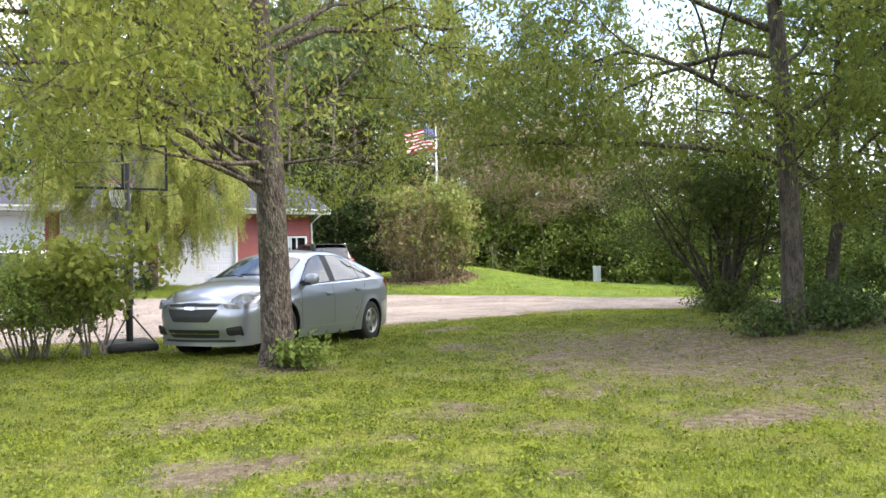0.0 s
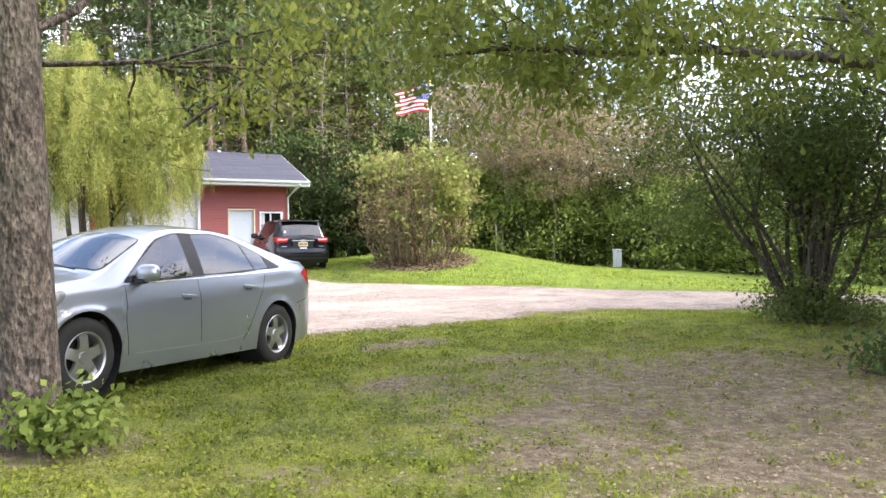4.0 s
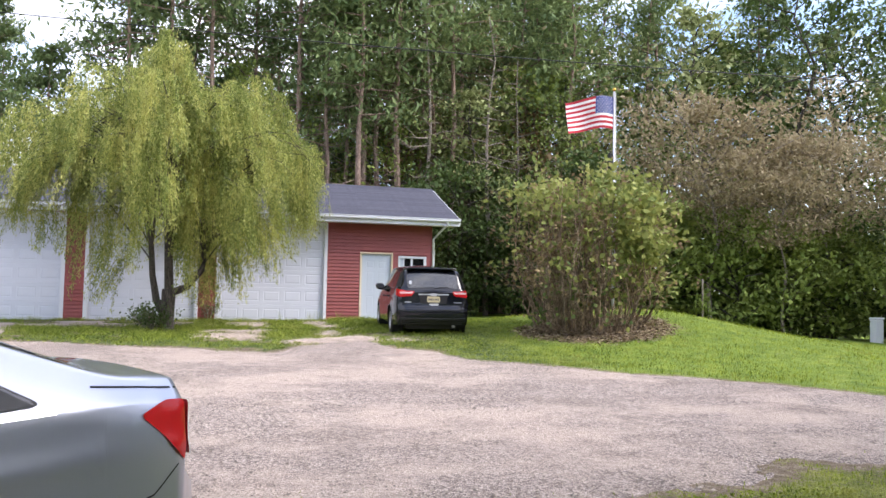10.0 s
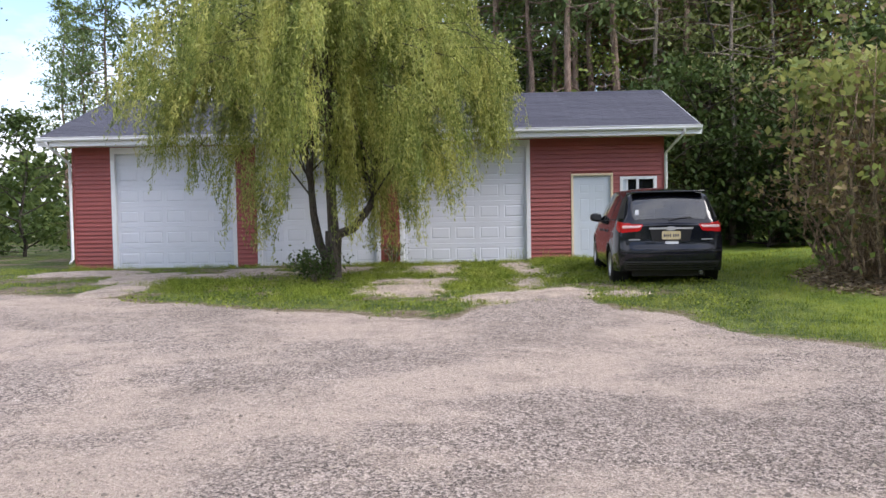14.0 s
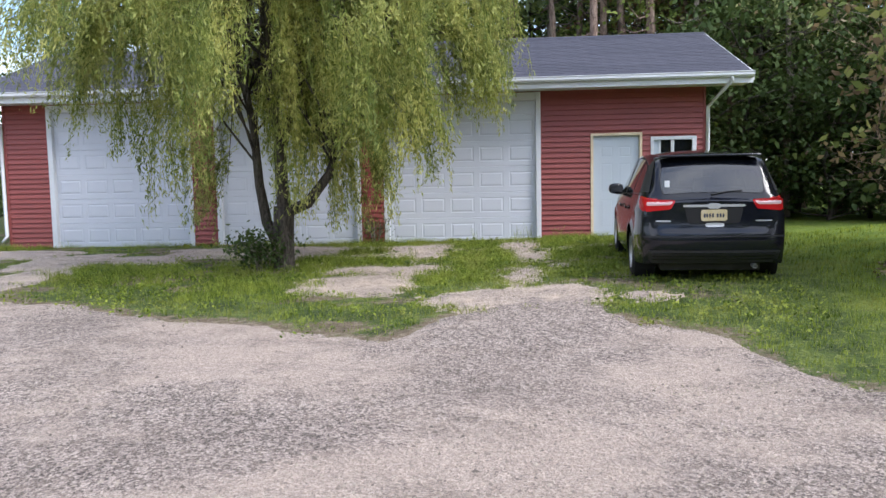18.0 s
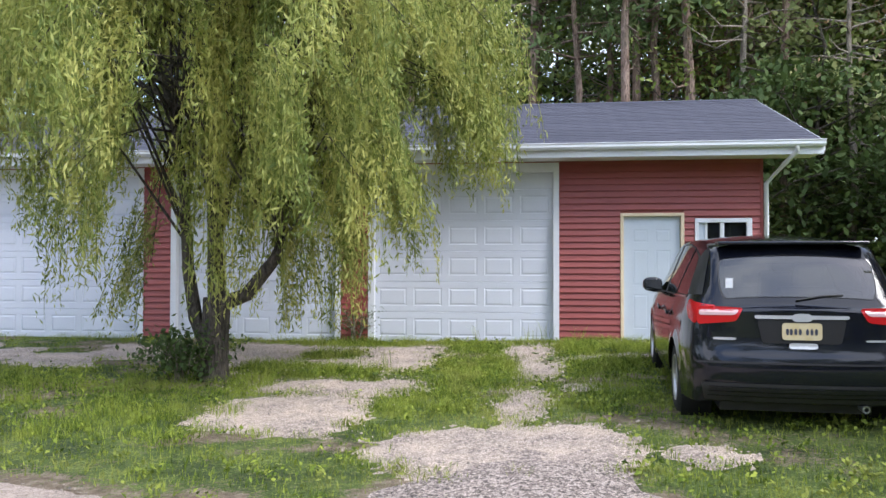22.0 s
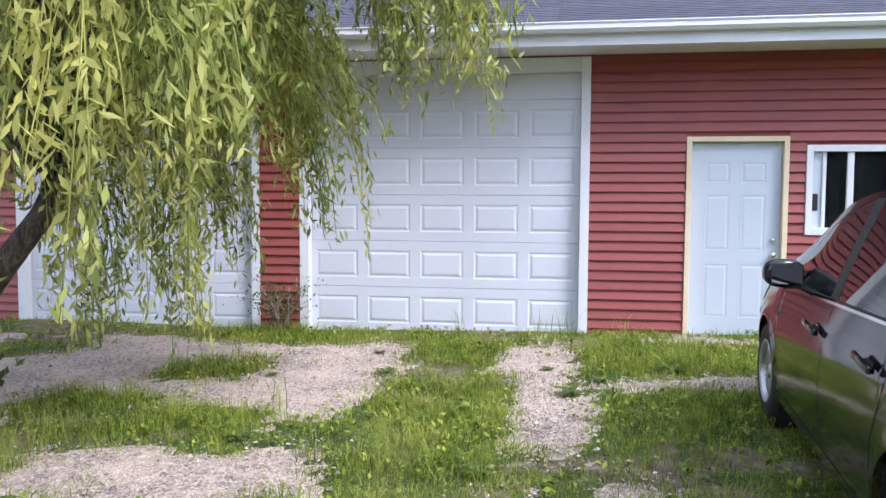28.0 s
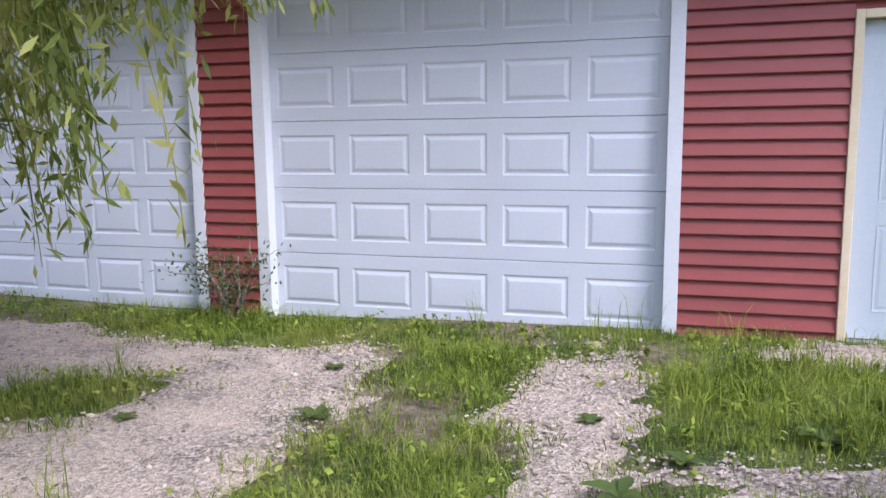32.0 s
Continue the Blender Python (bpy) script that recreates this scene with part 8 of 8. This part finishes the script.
# ---- grass, weeds, pebbles and litter ----
def blades(rng, x, y, height, width, lean=0.45, bent=False):
    """One tapering blade at each place: a straight triangle, or two quads that bend over."""
    n = len(x)
    z = ground_z(x, y)
    a = rng.uniform(0, 2 * math.pi, n)
    h = height * rng.uniform(0.55, 1.25, n)
    l = rng.uniform(0.1, 1.0, n) * lean * h
    b = a + rng.normal(0, 0.6, n) + math.pi / 2
    w = width * rng.uniform(0.7, 1.3, n) / 2
    p = np.stack([x, y, z - 0.01], axis=1)
    s = np.stack([np.cos(b) * w, np.sin(b) * w, np.zeros(n)], axis=1)
    d = np.stack([np.cos(a) * l, np.sin(a) * l, h], axis=1)
    if not bent:
        return np.stack([p - s, p + s, p + d], axis=1).reshape(-1, 3)
    m = p + d * np.array([0.38, 0.38, 0.68])
    e = p + d * np.array([1.0, 1.0, 0.9])
    return np.stack([p - s, p + s, m + s * 0.8, m - s * 0.8, m - s * 0.8, m + s * 0.8, e + s * 0.1, e - s * 0.1], axis=1).reshape(-1, 3)


def scatter(rng, x0, x1, y0, y1, per):
    n = int((x1 - x0) * (y1 - y0) * per)
    return rng.uniform(x0, x1, n), rng.uniform(y0, y1, n)


def on_grass(x, y):
    return (drive_mask(x, y) < RNG.normal(0.0, 0.17, len(x))) & (patch_mask(x, y) < RNG.normal(-0.01, 0.07, len(x)))


def indoors(x, y):
    return (y > WALL_Y - 0.03) & (x > LEFT) & (x < RIGHT)


rng = np.random.default_rng(200)
sets = []
for x0, x1, y0, y1, per, h, w in ((-1.5, 9, 2.5, 8.5, 2600, 0.034, 0.010), (-4, -1.5, 3, 9, 500, 0.045, 0.011), (9, 13, 3, 9, 500, 0.045, 0.011), (-4, 14, 8.5, 16.8, 800, 0.045, 0.012), (-5, 13.5, 23, 34.6, 480, 0.065, 0.011), (4, 11.5, 28.5, 34.6, 2100, 0.055, 0.007),
                                  (12, 24, 16, 33, 110, 0.06, 0.02), (9, 16, 21, 27, 200, 0.06, 0.015)):
    x, y = scatter(rng, x0, x1, y0, y1, per)
    bare = bare_mask(x, y) - 0.26
    keep = on_grass(x, y) & ~indoors(x, y) & (rng.uniform(0, 1, len(x)) > bare * 1.9) & (fractal(x, y, 1.7) + rng.uniform(-0.9, 0.9, len(x)) > -0.55)
    x, y = x[keep], y[keep]
    tall = 1 + 0.5 * np.clip(fractal(x + 4, y, 1.1), 0, 1)
    sets.append((y0 > 15 and x0 < 12, blades(rng, x, y, h * tall, w)))
tagged(new("lawn_grass", quads_mesh("lawn_grass", np.concatenate([q for far, q in sets if not far]), M_BLADE, 3)), "short yellow-green lawn grass", "grass", kind="stuff")
tagged(new("yard_grass", quads_mesh("yard_grass", np.concatenate([q for far, q in sets if far]), M_WEED, 3)), "lush green grass before the garage", "grass", kind="stuff")

# clover and other low broad leaves in clumps
x, y = scatter(rng, -2, 11, 3.2, 15.5, 62)
keep = on_grass(x, y) & (rng.uniform(0, 1, len(x)) > (bare_mask(x, y) - 0.26) * 1.8)
x, y = x[keep], y[keep]
n = 11
cx, cy = np.repeat(x, n), np.repeat(y, n)
reach = np.repeat(rng.uniform(0.03, 0.09, len(x)), n)
cx, cy = cx + rng.normal(0, 1, len(cx)) * reach, cy + rng.normal(0, 1, len(cy)) * reach
c = np.stack([cx, cy, ground_z(cx, cy) + rng.uniform(0.012, 0.045, len(cx))], axis=1)
tagged(new("clover", quads_mesh("clover", leaf_quads(c, 0.034, 0.026, None, 1.0, rng, 0.0, 0.12, 0.8), M_CLOVER)), "low clover and broad-leaved lawn plants", "clover", kind="stuff")

# taller weeds: along the garage, beside the gravel, under the willow
spots = []
for k in range(95):
    x = rng.uniform(-2.8, 11.8)
    spots.append((x, WALL_Y - 0.06 - abs(rng.normal(0, 0.14)), rng.uniform(0.05, 0.15)))
for cx, cy, rx, ry, n, h in ((7.63, 33.4, 0.42, 0.55, 80, 0.13), (7.73, 31.95, 0.5, 0.65, 110, 0.13), (7.87, 30.7, 0.48, 0.75, 90, 0.15), (6.05, 30.85, 0.6, 0.35, 60, 0.17), (9.55, 33.2, 0.65, 0.65, 130, 0.19), (9.5, 31.5, 0.6, 0.4, 70, 0.16), (5.6, 34.2, 1.0, 0.35, 90, 0.17), (5.6, 32.4, 0.38, 0.35, 36, 0.19), (5.1, 31.2, 0.4, 0.3, 30, 0.16),
                             (4.6, 30.2, 1.0, 0.7, 80, 0.2), (3.0, 29.3, 1.4, 0.8, 90, 0.17), (7.4, 29.3, 0.5, 0.6, 60, 0.14), (2.0, 29.6, 1.0, 1.0, 70, 0.16), (4.8, 28.0, 0.9, 0.7, 70, 0.17), (9.4, 30.0, 0.4, 1.6, 70, 0.13), (10.2, 33.3, 0.5, 0.5, 40, 0.14), (-1.8, 33.8, 0.8, 0.5, 30, 0.2), (9.9, 23.8, 0.7, 0.2, 40, 0.035)):
    for _ in range(n):
        spots.append((cx + rng.uniform(-rx, rx) * 0.95, cy + rng.uniform(-ry, ry) * 0.95, 0.72 * h * rng.uniform(0.35, 1.5)))
for _ in range(70):
    spots.append((rng.uniform(3.5, 9.5), rng.uniform(28.5, 34.2), rng.uniform(0.03, 0.08)))
ex, ey = scatter(rng, 3, 11, 26.5, 34.4, 40)
fringe = np.abs(patch_mask(ex, ey)) < 0.10
spots += [(x, y, rng.uniform(0.03, 0.09)) for x, y in zip(ex[fringe], ey[fringe])]
ws = []
for x, y, h in spots:
    if indoors(x, y):
        continue
    n = int(rng.integers(22, 40))
    ws.append(blades(rng, x + rng.normal(0, 0.07, n), y + rng.normal(0, 0.06, n), h, 0.0048, 1.3, True))
tagged(new("weeds", quads_mesh("weeds", np.concatenate(ws), M_WEED)), "long unmown grass and weeds", "weeds", kind="stuff")
# low broad-leaved weeds among the yard's grass
x, y = scatter(rng, 1.5, 11.5, 25.5, 34.5, 28)
keep = on_grass(x, y) & ~indoors(x, y) & (fractal(x + 7, y, 1.6) + rng.uniform(-0.8, 0.8, len(x)) > -0.1)
x, y = x[keep], y[keep]
n = 11
cx, cy = np.repeat(x, n), np.repeat(y, n)
reach = np.repeat(rng.uniform(0.03, 0.10, len(x)), n)
cx, cy = cx + rng.normal(0, 1, len(cx)) * reach, cy + rng.normal(0, 1, len(cy)) * reach
c = np.stack([cx, cy, ground_z(cx, cy) + rng.uniform(0.01, 0.085, len(cx))], axis=1)
tagged(new("low_weeds", quads_mesh("low_weeds", leaf_quads(c, 0.05, 0.03, None, 1.0, rng, 0.0, 0.15, 0.6), M_WEED)), "low broad-leaved weeds among the grass", "weeds", kind="stuff")
# a few single seeding weeds that stand out before the doors
for k, (x, y, h) in enumerate(((7.55, 34.35, 0.42), (8.45, 34.3, 0.36), (8.72, 34.2, 0.48), (6.6, 31.3, 0.35), (9.1, 33.2, 0.4), (8.3, 32.3, 0.25), (5.6, 32.9, 0.3), (9.3, 34.2, 0.34))):
    t = thing("grass_tuft", pose(*on_ground(x, y)), "tall seeding grass tuft before the garage", "weed", "tufts before the garage")
    n = 15
    q = blades(rng, np.full(n, x) + rng.normal(0, 0.04, n), np.full(n, y) + rng.normal(0, 0.03, n), h * 0.85, 0.005, 0.7, True) - np.array(on_ground(x, y))
    part("blade_clump", quads_mesh("blade_clump", q, M_WEED), M_WEED, t)

# dead leaves and straw
x, y = scatter(rng, 1, 14, 2, 14, 260)
keep = on_grass(x, y) & (bare_mask(x, y) > rng.uniform(0.25, 0.75, len(x)))
x, y = x[keep], y[keep]
c = np.stack([x, y, ground_z(x, y) + 0.012], axis=1)
q = leaf_quads(c, 0.042, 0.026, None, 1.0, rng).reshape(-1, 4, 3)
q[:, :, 2] = c[:, None, 2] + (q[:, :, 2] - c[:, None, 2]) * 0.3
tagged(new("leaf_litter", quads_mesh("leaf_litter", q.reshape(-1, 3), M_LITTER)), "fallen brown leaves on the lawn", "leaf litter", kind="stuff")


# the bed of fallen leaves round the foot of the big shrub
n = 3800
a, f = rng.uniform(0, 6.283, n), np.sqrt(rng.uniform(0, 1, n)) * rng.normal(1.0, 0.06, n)
x, y = 14.5 + 1.9 * f * np.cos(a), 27.3 + 1.6 * f * np.sin(a)
c = np.stack([x, y, ground_z(x, y) + rng.uniform(0.012, 0.05, n)], axis=1)
q = leaf_quads(c, 0.10, 0.065, None, 1.0, rng).reshape(-1, 4, 3)
q[:, :, 2] = c[:, None, 2] + (q[:, :, 2] - c[:, None, 2]) * 0.4
tagged(new("shrub_litter", quads_mesh("shrub_litter", q.reshape(-1, 3), M_LITTER)), "brown leaf litter round the foot of the shrub", "leaf litter", kind="stuff")


def pebble_mesh(name, x, y, r, lift=0.0, mat=M_STONE):
    """Small uneven stones, half sunk in the ground."""
    n = len(x)
    base = np.array([(1, 0, 0), (0, 1, 0), (-1, 0, 0), (0, -1, 0), (0, 0, 1), (0, 0, -1)], float)
    tri = np.array([(0, 1, 4), (1, 2, 4), (2, 3, 4), (3, 0, 4)])
    v = base[None] * (1 + RNG.normal(0, 0.22, (n, 6, 3)))
    v[:, :4, 2] += RNG.normal(0, 0.25, (n, 4))
    v = v * np.stack([r, r * RNG.uniform(0.6, 1.0, n), r * RNG.uniform(0.45, 0.8, n)], axis=1)[:, None, :]
    a = RNG.uniform(0, 6.283, n)
    ca, sa = np.cos(a)[:, None], np.sin(a)[:, None]
    vx = v[..., 0] * ca - v[..., 1] * sa + x[:, None]
    vy = v[..., 0] * sa + v[..., 1] * ca + y[:, None]
    vz = v[..., 2] + (ground_z(x, y) + lift)[:, None]
    co = np.stack([vx, vy, vz], axis=-1)[:, :5]
    f = (tri[None] + 5 * np.arange(n)[:, None, None]).reshape(-1, 3)
    me = bpy.data.meshes.new(name)
    me.vertices.add(n * 5)
    me.vertices.foreach_set("co", co.reshape(-1).astype(np.float32))
    me.loops.add(f.size)
    me.loops.foreach_set("vertex_index", f.ravel().astype(np.int32))
    me.polygons.add(len(f))
    me.polygons.foreach_set("loop_start", np.arange(0, f.size, 3, dtype=np.int32))
    me.update(calc_edges=True)
    me.materials.append(mat)
    return me


sets = []
for x0, x1, y0, y1, per in ((4, 12, 15.3, 24, 620), (-2, 14, 22, 29, 200), (4, 11, 26, 29, 350), (3.5, 10.5, 29, 34.5, 900), (5, 10, 30.5, 34.5, 500)):
    x, y = scatter(rng, x0, x1, y0, y1, per)
    d = np.maximum(drive_mask(x, y), patch_mask(x, y))
    keep = (d > rng.normal(-0.02, 0.06, len(x))) & ~indoors(x, y) & (fractal(x, y, 0.9) + rng.uniform(-1, 1, len(x)) > -0.5)
    sets.append((x[keep], y[keep]))
x, y = np.concatenate([s[0] for s in sets]), np.concatenate([s[1] for s in sets])
r = np.clip(rng.lognormal(-4.75, 0.45, len(x)), 0.005, 0.028)
near = y > 27.5
tagged(new("loose_gravel", pebble_mesh("loose_gravel", x[~near], y[~near], r[~near], 0.018)), "loose crushed stones on the drive", "gravel", kind="stuff")
tagged(new("apron_gravel", pebble_mesh("apron_gravel", x[near], y[near], r[near], 0.018, M_STONE_PALE)), "pale crushed stones before the garage", "gravel", kind="stuff")
# stray pebbles on the lawn's worn patches
x, y = scatter(rng, 3, 14, 3, 16, 30)
keep = bare_mask(x, y) > 0.5
tagged(new("stray_stones", pebble_mesh("stray_stones", x[keep], y[keep], np.clip(rng.lognormal(-4.7, 0.4, int(keep.sum())), 0.005, 0.03), 0.0)), "stray stones on the worn lawn", "gravel", kind="stuff")


# broad-leaved plantains between the gravel and the grass
rng = np.random.default_rng(310)
for x, y, r in ((8.75, 31.95, 0.16), (8.55, 32.75, 0.10), (7.15, 32.5, 0.13), (9.0, 32.3, 0.12), (7.9, 31.5, 0.13), (9.6, 32.6, 0.15), (6.2, 32.2, 0.09), (6.9, 33.3, 0.10), (9.9, 33.2, 0.14), (7.3, 31.2, 0.12), (8.2, 30.2, 0.12), (6.6, 30.6, 0.13)):
    t = thing("plantain", pose(*on_ground(x, y), 0, 0, float(rng.uniform(0, 360))), "low broad-leaved green weed before the garage", "weed", "broad-leaved weeds")
    for k in range(8):
        a, ln, w, up = k * 2.4, r * rng.uniform(0.55, 1.0), r * 0.2, rng.uniform(0.25, 0.9)
        rows = [(0.0, 0.15), (0.3, 0.75), (0.6, 1.0), (0.85, 0.6), (1.0, 0.05)]
        verts, faces = [], []
        for i, (u, f) in enumerate(rows):
            z = 0.02 + ln * up * (u - 0.55 * u * u)
            for sd, dz in ((-1, 0.25), (0, 0.0), (1, 0.25)):
                verts.append((math.cos(a) * ln * u - math.sin(a) * sd * w * f, math.sin(a) * ln * u + math.cos(a) * sd * w * f, z + dz * w * f))
            if i:
                q = 3 * i
                faces += [(q - 3, q - 2, q + 1, q), (q - 2, q - 1, q + 2, q + 1)]
        part("leaf", mesh_of("leaf", verts, faces, M_LEAF_BUSH, True), M_LEAF_BUSH, t)
